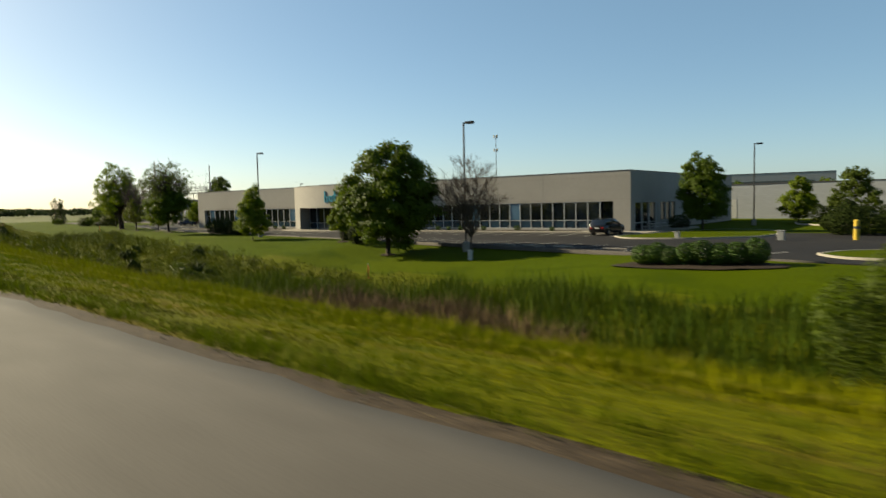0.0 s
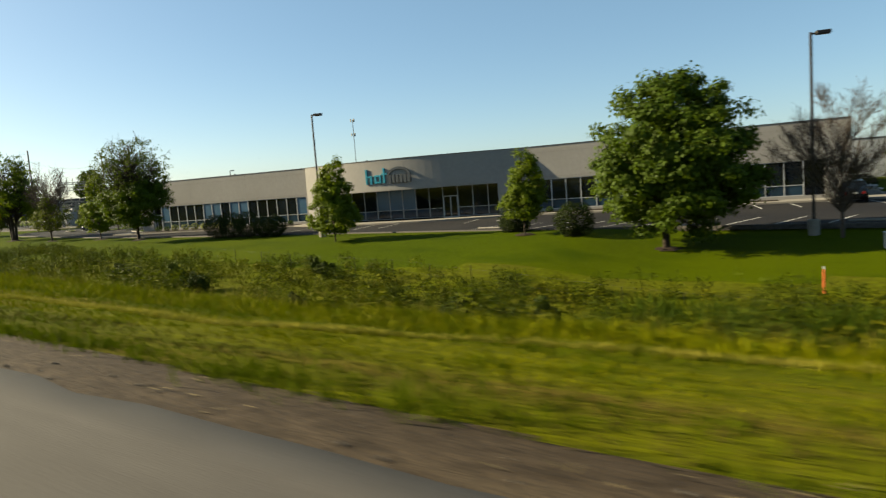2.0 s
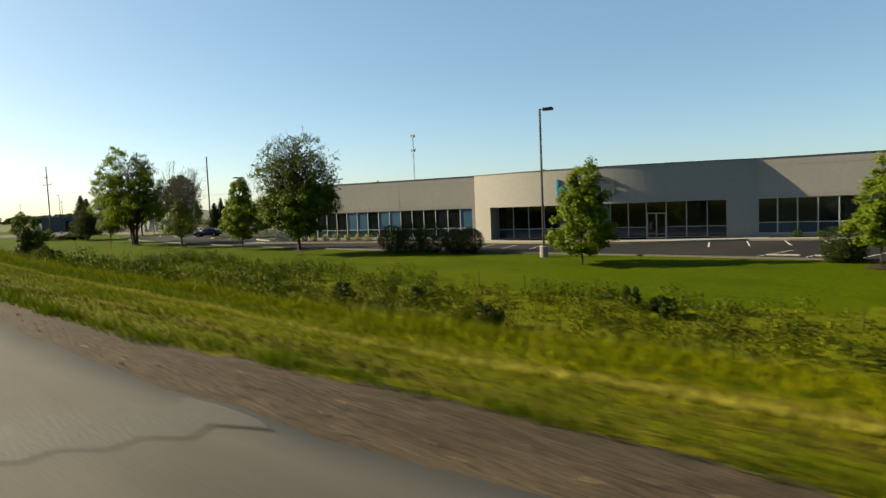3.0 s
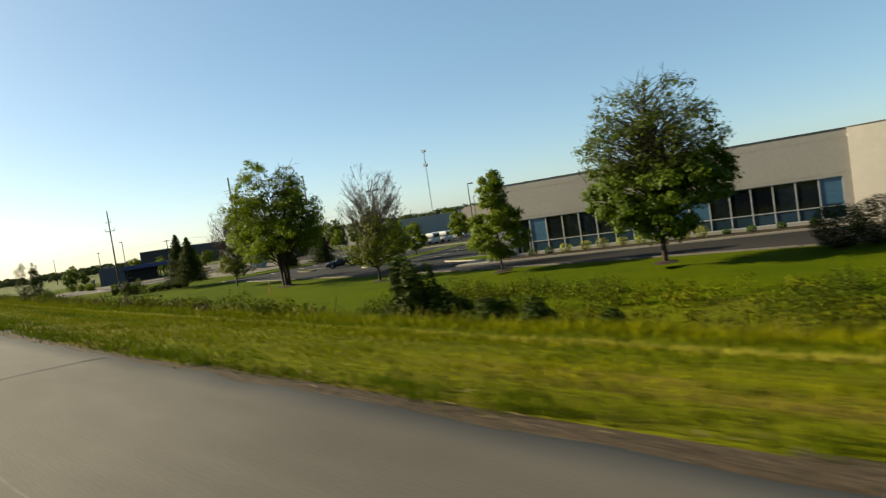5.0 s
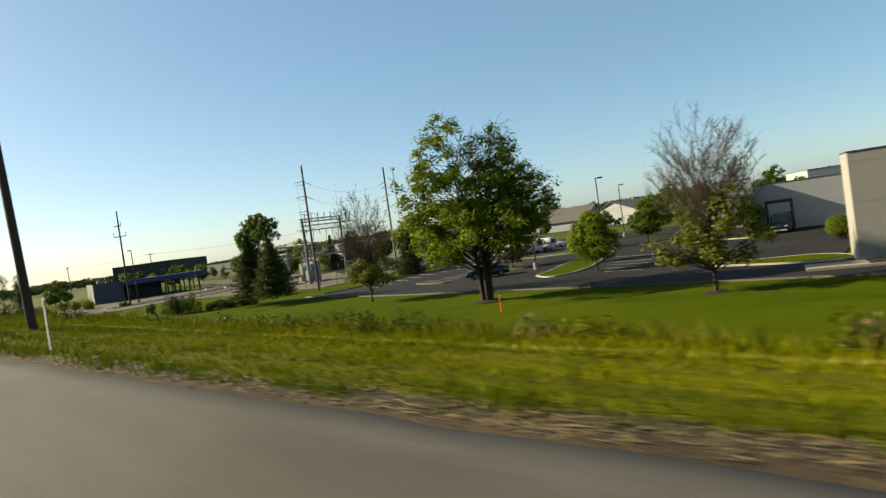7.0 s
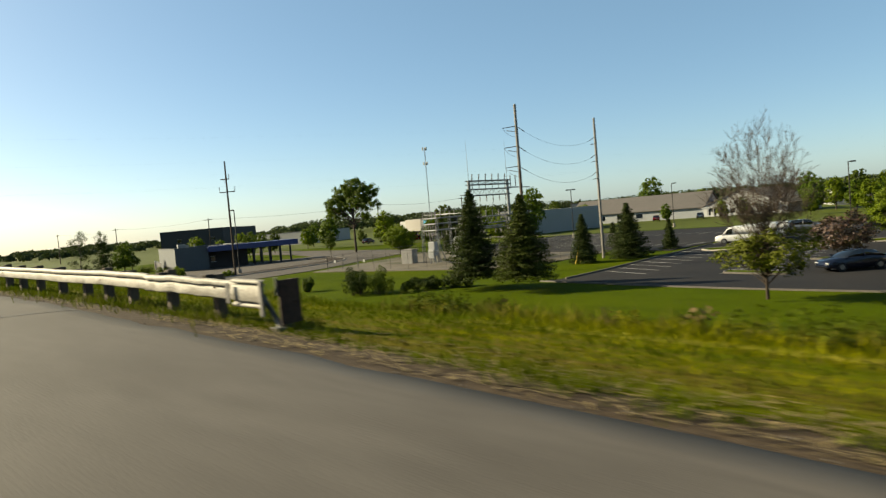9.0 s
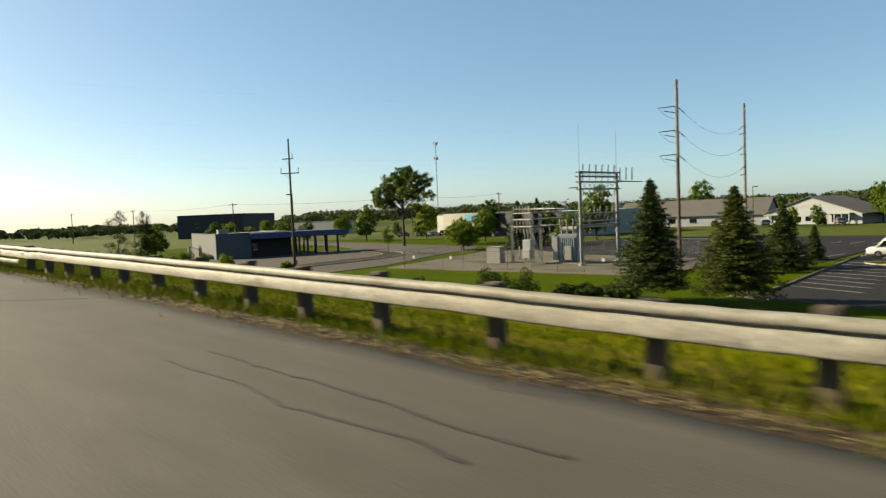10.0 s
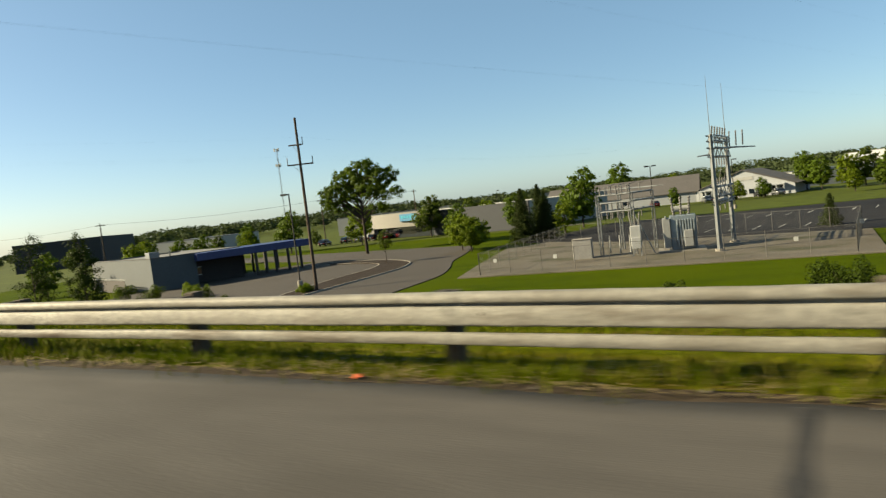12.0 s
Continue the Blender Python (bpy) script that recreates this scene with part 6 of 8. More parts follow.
def small_box(x, y, label, w, d, h, m, name="utility_pedestal", cat="utility box", rz=10, z=None, cap=True):
    ob = thing(name, label, cat, (x, y, gz(x, y) if z is None else z), rz)
    part("cabinet", box(-w / 2, w / 2, -d / 2, d / 2, -0.1, h, 0.02), m, ob)
    if cap:
        part("lid", box(-w / 2 - 0.03, w / 2 + 0.03, -d / 2 - 0.03, d / 2 + 0.03, h, h + 0.05, 0.015), m, ob)
    part("door", box(-w / 2 + 0.03, w / 2 - 0.03, -d / 2 - 0.012, -d / 2 - 0.001, 0.05, h - 0.06), m, ob)
    return ob


small_box(-38.2, 34.0, "slim white utility pedestal at the foot of a tree", 0.3, 0.25, 0.75, M_WHITE)
small_box(-31.8, 52.9, "small grey utility pedestal on the island", 0.4, 0.35, 0.65, M_GREYBOX)
small_box(-23.8, 55.0, "small grey utility pedestal by the drive", 0.5, 0.4, 0.75, M_GREYBOX, z=LOW)


def bollard(x, y, label, h=1.35, r=0.16, group="yellow bollards"):
    ob = thing("bollard", label, "bollard", (x, y, LOW), 0, group)
    part("post", chain([(0, 0, -0.1), (0, 0, h - 0.08), (0, 0, h)], [r, r, r * 0.6], 14), M_YELLOW, ob, smooth=False)
    part("band", chain([(0, 0, h * 0.55), (0, 0, h * 0.68)], [r + 0.008, r + 0.008], 14), M_WIRE, ob, "dark band")
    return ob


bollard(-19.2, 57.6, "stout yellow safety bollard on the drive", 1.6, 0.2)


def picnic_table(x, y, rz):
    ob = thing("picnic_table", "pale grey slatted picnic table on the pavement", "table", (x, y, LOW + 0.15), rz, "picnic tables")
    for k in range(4):
        part("tabletop_board", box(-0.9, 0.9, -0.36 + 0.185 * k, -0.2 + 0.185 * k, 0.72, 0.76), M_WHITE, ob)
    for sy in (-0.75, 0.55):
        part("seat", box(-0.9, 0.9, sy, sy + 0.24, 0.43, 0.47), M_WHITE, ob)
    for sx in (-0.65, 0.65):
        part("leg", chain([(sx, -0.68, 0), (sx, -0.2, 0.72)], [0.035, 0.035], 4), M_GREYBOX, ob)
        part("leg", chain([(sx, 0.68, 0), (sx, 0.2, 0.72)], [0.035, 0.035], 4), M_GREYBOX, ob)
        part("brace", box(sx - 0.03, sx + 0.03, -0.75, 0.79, 0.38, 0.428), M_GREYBOX, ob)


picnic_table(*at_office(86.3, 2.0)[:2], 100)
picnic_table(*at_office(86.3, 5.0)[:2], 96)


def loft(sections, smooth=True):
    """Skin through closed rings of equal count."""
    bm = bmesh.new()
    rings = [[bm.verts.new(p) for p in s] for s in sections]
    n = len(rings[0])
    for a, b in zip(rings, rings[1:]):
        for i in range(n):
            bm.faces.new((a[i], a[(i + 1) % n], b[(i + 1) % n], b[i]))
    bm.faces.new(rings[0][::-1])
    bm.faces.new(rings[-1])
    bmesh.ops.recalc_face_normals(bm, faces=bm.faces)
    return bm


def car(x, y, rz, paint_m, label, kind="sedan", z=LOW, group="parked cars"):
    """Car with its nose along its own +x."""
    ob = thing("car", label, "car", (x, y, z), rz, group)
    if kind == "sedan":
        prof = [(-2.3, 0.55, 0.86, 0.80), (-2.25, 0.32, 0.98, 0.86), (-1.5, 0.22, 1.0, 0.9), (0.8, 0.2, 0.98, 0.9), (1.6, 0.22, 0.9, 0.88), (2.2, 0.3, 0.76, 0.82), (2.33, 0.45, 0.62, 0.68)]
        cab = [(-1.85, 0.95, 1.0, 0.78), (-1.15, 0.96, 1.36, 0.68), (-0.3, 0.96, 1.46, 0.66), (0.35, 0.96, 1.4, 0.66), (1.15, 0.93, 0.97, 0.74)]
        ax, L = (-1.38, 1.38), 2.3
    elif kind == "suv":
        prof = [(-2.25, 0.55, 1.0, 0.82), (-2.2, 0.35, 1.1, 0.9), (-1.4, 0.28, 1.12, 0.93), (0.9, 0.27, 1.1, 0.93), (1.7, 0.3, 1.05, 0.9), (2.2, 0.4, 0.95, 0.84), (2.3, 0.55, 0.8, 0.72)]
        cab = [(-2.15, 1.08, 1.15, 0.82), (-1.9, 1.08, 1.66, 0.74), (-0.4, 1.08, 1.74, 0.72), (0.45, 1.08, 1.68, 0.72), (1.2, 1.04, 1.1, 0.8)]
        ax, L = (-1.38, 1.4), 2.25
    else:
        prof = [(-2.85, 0.5, 1.1, 0.94), (-2.8, 0.38, 1.2, 0.98), (-1.0, 0.32, 1.2, 1.0), (1.7, 0.32, 1.15, 1.0), (2.5, 0.36, 1.05, 0.96), (2.8, 0.45, 0.95, 0.86)]
        cab = [(-2.83, 1.15, 2.05, 0.92), (-2.7, 1.15, 2.12, 0.9), (0.6, 1.15, 2.12, 0.9), (1.2, 1.15, 2.02, 0.88), (2.0, 1.1, 1.15, 0.92)]
        ax, L = (-1.75, 1.75), 2.82
    secs = [[(px, -w, z0 + 0.06), (px, -w * 0.96, z0), (px, w * 0.96, z0), (px, w, z0 + 0.06), (px, w, z1 - 0.14), (px, w * 0.9, z1), (px, -w * 0.9, z1), (px, -w, z1 - 0.14)] for px, z0, z1, w in prof]
    part("body", loft(secs), paint_m, ob, smooth=True)
    van = kind == "van"
    cs = [[(px, -0.88 * (w / 0.72) if not van else -0.98, z0), (px, 0.88 * (w / 0.72) if not van else 0.98, z0), (px, w, z1 - 0.06), (px, w * 0.85, z1), (px, -w * 0.85, z1), (px, -w, z1 - 0.06)] for px, z0, z1, w in cab]
    cabin = part("cabin", loft(cs), paint_m if van else M_CARGLASS, ob, "" if van else "dark tinted windows", smooth=True)
    if van:
        for sy in (-1, 1):
            bm = bmesh.new()
            vs = [bm.verts.new((px, sy * (0.978 - 0.05 * (pz - 1.2)) + sy * 0.012, pz)) for px, pz in ((0.75, 1.22), (1.62, 1.22), (1.28, 1.78), (0.75, 1.85))]
            bm.faces.new(vs if sy < 0 else vs[::-1])
            part("side_window", bm, M_CARGLASS, ob)
        bm = bmesh.new()
        vs = [bm.verts.new(p) for p in ((2.02, -0.8, 1.2), (2.02, 0.8, 1.2), (1.3, 0.78, 1.98), (1.3, -0.78, 1.98))]
        bm.faces.new(vs)
        part("windscreen", bm, M_CARGLASS, ob)
        part("rear_window", box(-2.86, -2.845, -0.75, 0.75, 1.3, 1.85), M_CARGLASS, ob)
    else:
        rf = [[(px, w * 0.86 * sgn, z1 + 0.012) for sgn in (-1, 1)] for px, z0, z1, w in cab[1:4]]
        bm = bmesh.new()
        rows = [[bm.verts.new(p) for p in r] for r in rf]
        for a, b in zip(rows, rows[1:]):
            bm.faces.new((a[0], b[0], b[1], a[1]))
        part("roof", bm, paint_m, ob)
        for sy in (-1, 1):
            part("pillar", chain([(-0.35, sy * 0.87, cab[0][1]), (-0.33, sy * (cab[2][3] + 0.01), cab[2][2] - 0.05)], [0.045, 0.035], 4), paint_m, ob)
            part("mirror", box(0.85, 1.02, sy * 0.98 - 0.08, sy * 0.98 + 0.08, 0.98, 1.12, 0.02), paint_m, ob)
    for px in ax:
        for sy in (-1, 1):
            r = 0.36 if van else 0.33
            wy = sy * (prof[2][3] - 0.09)
            wh = part("wheel", tube((px, wy - 0.11, r), (px, wy + 0.11, r), r, r, 18), M_TYRE, ob)
            part("rim", tube((px, wy + sy * 0.095, r), (px, wy + sy * 0.118, r), r * 0.62, r * 0.55, 14), M_RIM, wh)
    for sy in (-0.62, 0.62):
        hz = 0.62 if not van else 0.82
        part("headlight", box(L - 0.12, L + 0.02, sy - 0.16, sy + 0.16, hz - 0.07, hz + 0.07, 0.02), M_LAMPCLEAR, ob)
        part("tail_light", box(-L - 0.02, -L + 0.1, sy - 0.14, sy + 0.14, hz + 0.08, hz + 0.26, 0.02), M_LAMPRED, ob)
    part("bumper", box(L - 0.06, L + 0.06, -0.7, 0.7, 0.28, 0.44, 0.03), M_CARBLACK if not van else M_GREYBOX, ob)
    part("number_plate", box(-L - 0.03, -L - 0.015, -0.25, 0.25, 0.72, 0.84), M_WHITE, ob)
    return ob


car(-41.9, 56.4, 99, M_CARBLACK, "black estate car parked at the office front", "suv")
car(-159.6, 52.4, 222, M_CARBLUE, "dark blue saloon car parked in the lot")
for i, (dx, dy) in enumerate(((0, 0), (0.7, 2.9), (1.4, 5.8))):
    car(-175.7 + dx, 82.5 + dy, 184, M_CARWHITE, "white cargo van parked in a row of vans", "van", group="white vans")

for i in range(16):
    paint(-212 + 2.7 * i, 88.5 - 0.62 * i, -211 + 2.7 * i, 93.4 - 0.62 * i, parent=lot_ob, z=LOW + 0.02)
    paint(-216 + 2.7 * i, 108 - 0.2 * i, -215 + 2.7 * i, 113 - 0.2 * i, parent=lot_ob, z=LOW + 0.02)
shrub(-24.0, 68.5, "dense dark evergreen bush beside the service drive", wild(2.3, 2.4, 130), 130, 9000, 0.15, M_SHRUB, z=LOW, name="evergreen_bush", category="bush")
shrub(-20.5, 70.0, "dense dark evergreen bush beside the service drive", wild(2.5, 2.1, 131), 131, 9000, 0.15, M_SHRUB, z=LOW, name="evergreen_bush", category="bush")
tagged(part("kerb", strip(curve_pts([(-180.3, 47.6), (-179.9, 54.0), (-179.8, 60.0), (-179.6, 70.0), (-179.3, 83.0)], 6), 0.2, 0.12, LOW), M_KERBDULL), "worn dark kerb beside the grass strip", "kerb", kind="structure")

# ---- loading dock wing and lot trees ----
wing = thing("loading_wing", "pale concrete loading wing with dock doors", "building", (-125.0, 43.0, LOW), OFFICE_RZ)
part("wall", box(-10.5, -9.3, 38.0, 38.3, 0, 6.6), M_WHITEWALL, wing)
part("wall", box(-7.0, -6.0, 38.0, 38.3, 0, 6.6), M_WHITEWALL, wing)
part("wall", box(-9.3, -7.0, 38.0, 38.3, 3.9, 6.6), M_WHITEWALL, wing)
part("wall", box(-10.5, -10.2, 38.3, 70, 0, 6.6), M_WHITEWALL, wing)
part("wall", box(-6.3, -6.0, 38.3, 41.0, 0, 6.6), M_WHITEWALL, wing)
part("wall", box(-6.0, -4.9, 41.0, 41.3, 0, 5.6), M_WHITEWALL, wing)
part("wall", box(-1.9, 40.0, 41.0, 41.3, 0, 5.6), M_WHITEWALL, wing)
part("wall", box(-4.9, -1.9, 41.0, 41.3, 3.6, 5.6), M_WHITEWALL, wing)
part("roof", box(-10.2, -6.3, 38.3, 70, 6.1, 6.3), M_ROOF, wing)
part("roof", box(-6.0, 40, 41.3, 70, 5.1, 5.3), M_ROOF, wing)
part("coping", box(-10.55, -5.95, 37.95, 38.35, 6.6, 6.68), M_CAP, wing)
part("coping", box(-5.95, 40.0, 40.95, 41.35, 5.6, 5.68), M_CAP, wing)
for x0, x1, y, z1 in ((-9.3, -7.0, 38.2, 3.9), (-4.9, -1.9, 41.2, 3.6)):
    dd = part("dock_door", box(x0 + 0.1, x1 - 0.1, y - 0.3, y - 0.24, 1.0, z1 - 0.4), M_WHITE, wing, "white sectional dock door")
    for k in range(5):
        zz = 1.0 + (z1 - 1.4) * (k + 1) / 6
        part("panel_rib", box(x0 + 0.12, x1 - 0.12, y - 0.312, y - 0.301, zz - 0.02, zz + 0.02), M_GREYBOX, dd)
    fs = bmesh.new()
    add_box(fs, x0, x0 + 0.3, y - 0.45, y, 0.9, z1)
    add_box(fs, x1 - 0.3, x1, y - 0.45, y, 0.9, z1)
    add_box(fs, x0 + 0.3, x1 - 0.3, y - 0.45, y, z1 - 0.38, z1)
    part("dock_seal", fs, M_WIRE, wing, "black foam dock seal")
    part("dock_bumper", box(x0 + 0.2, x1 - 0.2, y - 0.4, y - 0.0, 0.0, 0.9), M_SIGNGREY, wing)
part("wall_lamp", box(-8.5, -7.9, 37.75, 37.995, 4.5, 4.7, 0.03), M_POLE, wing)
px, py, _ = at_office(-11.6, 36.2)
shrub(px, py, "rounded clipped shrub by the dock wall", [(0, 0, 1.15, 1.3, 1.3, 1.25)], 200, 3600, 0.13, M_HEDGE, z=LOW, name="clipped_shrub")
px, py, _ = at_office(-13.6, 37.5)
shrub(px, py, "rounded clipped shrub by the dock wall", [(0, 0, 0.95, 1.5, 1.3, 1.0)], 201, 3000, 0.13, M_HEDGE, z=LOW, name="clipped_shrub")
px, py, _ = at_office(-12.2, 34.6)
bollard(px, py, "yellow safety bollard by the loading dock", 1.25)
px, py, _ = at_office(-6.5, 35.4)
tree(px, py, "small olive-brown tree by the dock", [(0, 0, 2.5, 1.4, 1.4, 1.3), (0, 0, 3.8, 0.9, 0.9, 1.0)], 202, clumps=80, per=50, size=0.22, spread=0.26, leaf=M_LEAF3, r0=0.08, z=LOW)
px, py, _ = at_office(0.6, 18.1)
shrub(px, py, "small round tree-like shrub on the grass by the office end", [(0, 0, 1.25, 1.1, 1.1, 0.95), (0.2, 0, 1.7, 0.7, 0.7, 0.5)], 215, 3200, 0.13, M_LEAF2, z=LOW - 0.05, name="shrub")
px, py, _ = at_office(-3.4, 36.6)
car(px, py, OFFICE_RZ + 265, M_CARBLUE, "dark blue van backed to the loading dock", "van", group="")
tree(-145.6, 49.6, "small young tree on the grass island", [(0, 0, 2.6, 2.2, 2.2, 1.3), (0, 0, 4.2, 1.4, 1.4, 1.2)], 203, clumps=110, per=44, size=0.24, spread=0.34, leaf=M_LEAF2, r0=0.08, z=LOW, mulch=0.6)
tree(-151.0, 58.5, "small young tree on the grass island", [(0, 0, 2.4, 1.7, 1.7, 1.2), (0, 0, 3.8, 1.1, 1.1, 1.0)], 204, clumps=90, per=44, size=0.22, spread=0.32, leaf=M_LEAF2, r0=0.07, z=LOW, mulch=0.6)
island([(-163.8, 60.2), (-161.0, 58.9), (-158.9, 60.0), (-161.4, 61.9)], "small grass island under a russet tree", edge=M_KERBDULL)
tree(-161.4, 60.4, "small russet-leaved ornamental tree", [(0, 0, 2.4, 2.3, 2.3, 1.6)], 205, clumps=80, per=44, size=0.22, spread=0.3, leaf=M_RUST, r0=0.07, z=LOW)
tree(-160, 78.6, "young green tree on the lot strip", [(0, 0, 2.8, 1.9, 1.9, 1.5), (0, 0, 4.4, 1.2, 1.2, 1.1)], 206, clumps=100, per=46, size=0.24, spread=0.32, leaf=M_LEAF2, r0=0.08, z=LOW)
tree(-154, 83.5, "young green tree on the lot strip", [(0, 0, 2.9, 2.2, 2.2, 1.6), (0, 0, 4.6, 1.4, 1.4, 1.2)], 207, clumps=110, per=46, size=0.24, spread=0.32, leaf=M_LEAF, r0=0.08, z=LOW)
tree(-150, 92, "full green tree beside the dock wing", [(0, 0, 3.2, 2.6, 2.6, 2.0), (0, 0, 5.2, 1.8, 1.8, 1.5)], 208, clumps=150, per=46, size=0.26, spread=0.34, leaf=M_LEAF, r0=0.1, z=LOW)
tree(-158, 97, "full green tree beyond the lot", [(0, 0, 3.2, 2.6, 2.6, 2.0), (0, 0, 5.2, 1.8, 1.8, 1.5)], 209, clumps=150, per=46, size=0.26, spread=0.34, leaf=M_LEAF2, r0=0.1, z=LOW)
car(-172.0, 99.5, 15, M_CARSILVER, "silver pickup-sized car in the back row", "suv")
car(-176.0, 96.0, 15, M_CARWHITE, "white car in the back row", "sedan")
car(-140.5, 90.0, 100, M_CARBLUE, "dark blue car beyond the dock wing", "sedan")

# ---- spruces, substation, power line ----
spruce(-185.4, 41.4, "tall dark spruce on the bank above the lot", 7.5, 5.4, 300, z=-0.95)
spruce(-179.7, 40.3, "broad yellow-green spruce beside the lot", 6.6, 5.8, 301, M_SPRUCE2, z=-0.9)
spruce(-186.2, 62.0, "slim dark spruce on the grass strip", 5.5, 3.4, 302, z=LOW)
spruce(-183.2, 67.0, "dense spruce on the grass strip", 6.3, 5.4, 303, z=LOW)
spruce(-182.6, 77.5, "small young spruce on the grass strip", 3.7, 2.7, 304, z=LOW)
spruce(-193.2, 84.0, "small dark spruce behind the fence", 3.6, 2.6, 305, z=LOW)
for i, (x, y, h) in enumerate(((-233.5, 97.0, 8.4), (-232.2, 101.5, 8.8), (-230.5, 99.2, 7.6))):
    spruce(x, y, "tall dark spruce behind the substation", h, 5.4, 306 + i, z=LOW)


def wire(p0, p1, sag, r=0.014, n=14, parent=None, name="wire"):
    p0, p1 = np.array(p0, float), np.array(p1, float)
    u = np.linspace(0, 1, n)
    pts = p0 + (p1 - p0) * u[:, None]
    pts[:, 2] -= sag * 4 * u * (1 - u)
    segs = np.c_[pts[:-1], pts[1:], np.full(n - 1, r), np.full(n - 1, r)]
    v, f = rods(segs, 4)
    return part(name, np_mesh(name, v, f), M_WIRE, parent)


def insulator(parent, p0, p1, r=0.05, n=5):
    p0, p1 = Vector(p0), Vector(p1)
    pts, rad = [], []
    for i in range(2 * n + 1):
        pts.append(p0 + (p1 - p0) * i / (2 * n))
        rad.append(r if i % 2 else r * 0.45)
    return part("insulator", chain(pts, rad, 7), M_PORC, parent)


HV = [(-188.05, 53.5, 16.8, -1.9), (-186.8, 67.9, 16.1, -1.9)]
hv_arm = []
for i, (x, y, h, z) in enumerate(HV):
    ob = thing("transmission_pole", "tall brown weathered power pole with side insulators" if i == 0 else "tall pale power pole with side insulators", "utility pole", (x, y, z))
    part("pole", chain([(0, 0, -0.3), (0, 0, h * 0.5), (0, 0, h)], [0.17, 0.15, 0.13], 10), M_STEELPOLE if i == 0 else M_BLEACHED, ob)
    if i == 0:
        part("pole_top", chain([(0, 0, h * 0.62), (0, 0, h + 0.01)], [0.155, 0.135], 10), M_BLEACHED, ob, "bleached grey upper pole")
    part("cap", chain([(0, 0, h), (0, 0, h + 0.12)], [0.15, 0.09], 10), M_GALV, ob)
    lv = []
    for k in range(3):
        zz = h - 2.1 - 2.0 * k
        if i == 0:
            part("arm", chain([(-0.1, -0.1, zz), (-1.35, -0.55, zz - 0.05)], [0.05, 0.03], 6), M_POLE, ob)
            insulator(ob, (-0.12, -0.06, zz - 0.55), (-0.95, -0.4, zz - 0.32))
            insulator(ob, (0.1, 0.1, zz - 0.1), (0.3, 1.0, zz - 0.55))
            wire((-1.3, -0.52, zz - 0.1), (-0.1, -0.1, zz - 1.0), 0.25, 0.012, 8, ob, "jumper")
        else:
            insulator(ob, (-0.05, -0.1, zz - 0.0), (-0.25, -1.0, zz - 0.45))
            insulator(ob, (-0.05, -0.1, zz - 0.75), (-0.2, -0.9, zz - 0.9))
        lv.append(zz)
    hv_arm.append(lv)
line = thing("power_line", "three sagging conductors between the power poles", "power line", (0, 0, 0))
for k in range(3):
    a = (HV[0][0] + 0.3, HV[0][1] + 1.0, HV[0][3] + hv_arm[0][k] - 0.55)
    b = (HV[1][0] - 0.25, HV[1][1] - 1.0, HV[1][3] + hv_arm[1][k] - 0.45)
    wire(a, b, 0.95, 0.011, 14, line)
    wire((HV[0][0] - 1.35, HV[0][1] - 0.55, HV[0][3] + hv_arm[0][k] - 0.1), (-232, -48, 16 - 2 * k), 1.5, 0.001, 20, line)
    wire((HV[1][0], HV[1][1], HV[1][3] + hv_arm[1][k]), (-150, 210, 16 - 2 * k), 1.8, 0.001, 20, line)
for k in range(2):
    gp = part("guy_wire", chain([(HV[1][0] + 0.4, HV[1][1] - 6.5 - k, LOW), (HV[1][0] + 0.1, HV[1][1] - 4.5 - k, LOW + 2.6)], [0.05, 0.05], 6), M_YELLOW, line, "yellow guy guard")

# utility pole with cross-arms
up = thing("utility_pole", "dark wooden utility pole with two cross-arms", "utility pole", (-240.6, 53.2, LOW - 0.1))
part("pole", chain([(0, 0, -0.2), (0, 0, 8), (0, 0, 17.6)], [0.17, 0.15, 0.11], 10), M_UPOLE, up)
for zz, ln in ((14.9, (-0.95, 0.5)), (12.95, (-1.3, 1.3))):
    d = Vector((0.88, 0.47, 0))
    arm = part("cross_arm", chain([d * ln[0] + Vector((0, 0, zz)), d * ln[1] + Vector((0, 0, zz))], [0.07, 0.07], 4), M_UPOLE, up)
    for e in (ln if zz < 14 else (ln[1],)):
        insulator(up, d * (e * 0.97) + Vector((0, 0, zz + 0.05)), d * (e * 0.97) + Vector((0, 0, zz + 0.75)), 0.06, 4)
    part("brace", chain([d * (ln[0] * 0.6) + Vector((0, 0, zz)), Vector((0, 0, zz - 0.9))], [0.02, 0.02], 4), M_GALV, up)
pl2 = thing("power_line", "thin wires running off from the utility pole", "power line", (0, 0, 0))
for e, zz in ((-1.26, 13.6), (1.26, 13.6), (0.48, 15.5)):
    b0 = (-240.6 + 0.88 * e, 53.2 + 0.47 * e, LOW + zz)
    wire(b0, (-212, 115, 11), 1.2, 0.001, 16, pl2)
    wire(b0, (-262, -30, 15), 1.2, 0.001, 16, pl2)


def lattice(ob, x, y, z0, z1, w, m=M_GALV):
    """Square lattice column."""
    segs = []
    for sx in (-w, w):
        for sy in (-w, w):
            segs.append([x + sx, y + sy, z0, x + sx, y + sy, z1, 0.035, 0.035])
    n = max(2, int((z1 - z0) / (2.2 * w)))
    for k in range(n):
        a, b = z0 + (z1 - z0) * k / n, z0 + (z1 - z0) * (k + 1) / n
        for (p, q) in (((-w, -w), (w, -w)), ((w, -w), (w, w)), ((w, w), (-w, w)), ((-w, w), (-w, -w))):
            if k % 2:
                p, q = q, p
            segs.append([x + p[0], y + p[1], a, x + q[0], y + q[1], b, 0.018, 0.018])
    v, f = rods(segs, 4)
    return part("lattice_leg", np_mesh("lattice_leg", v, f), m, ob)


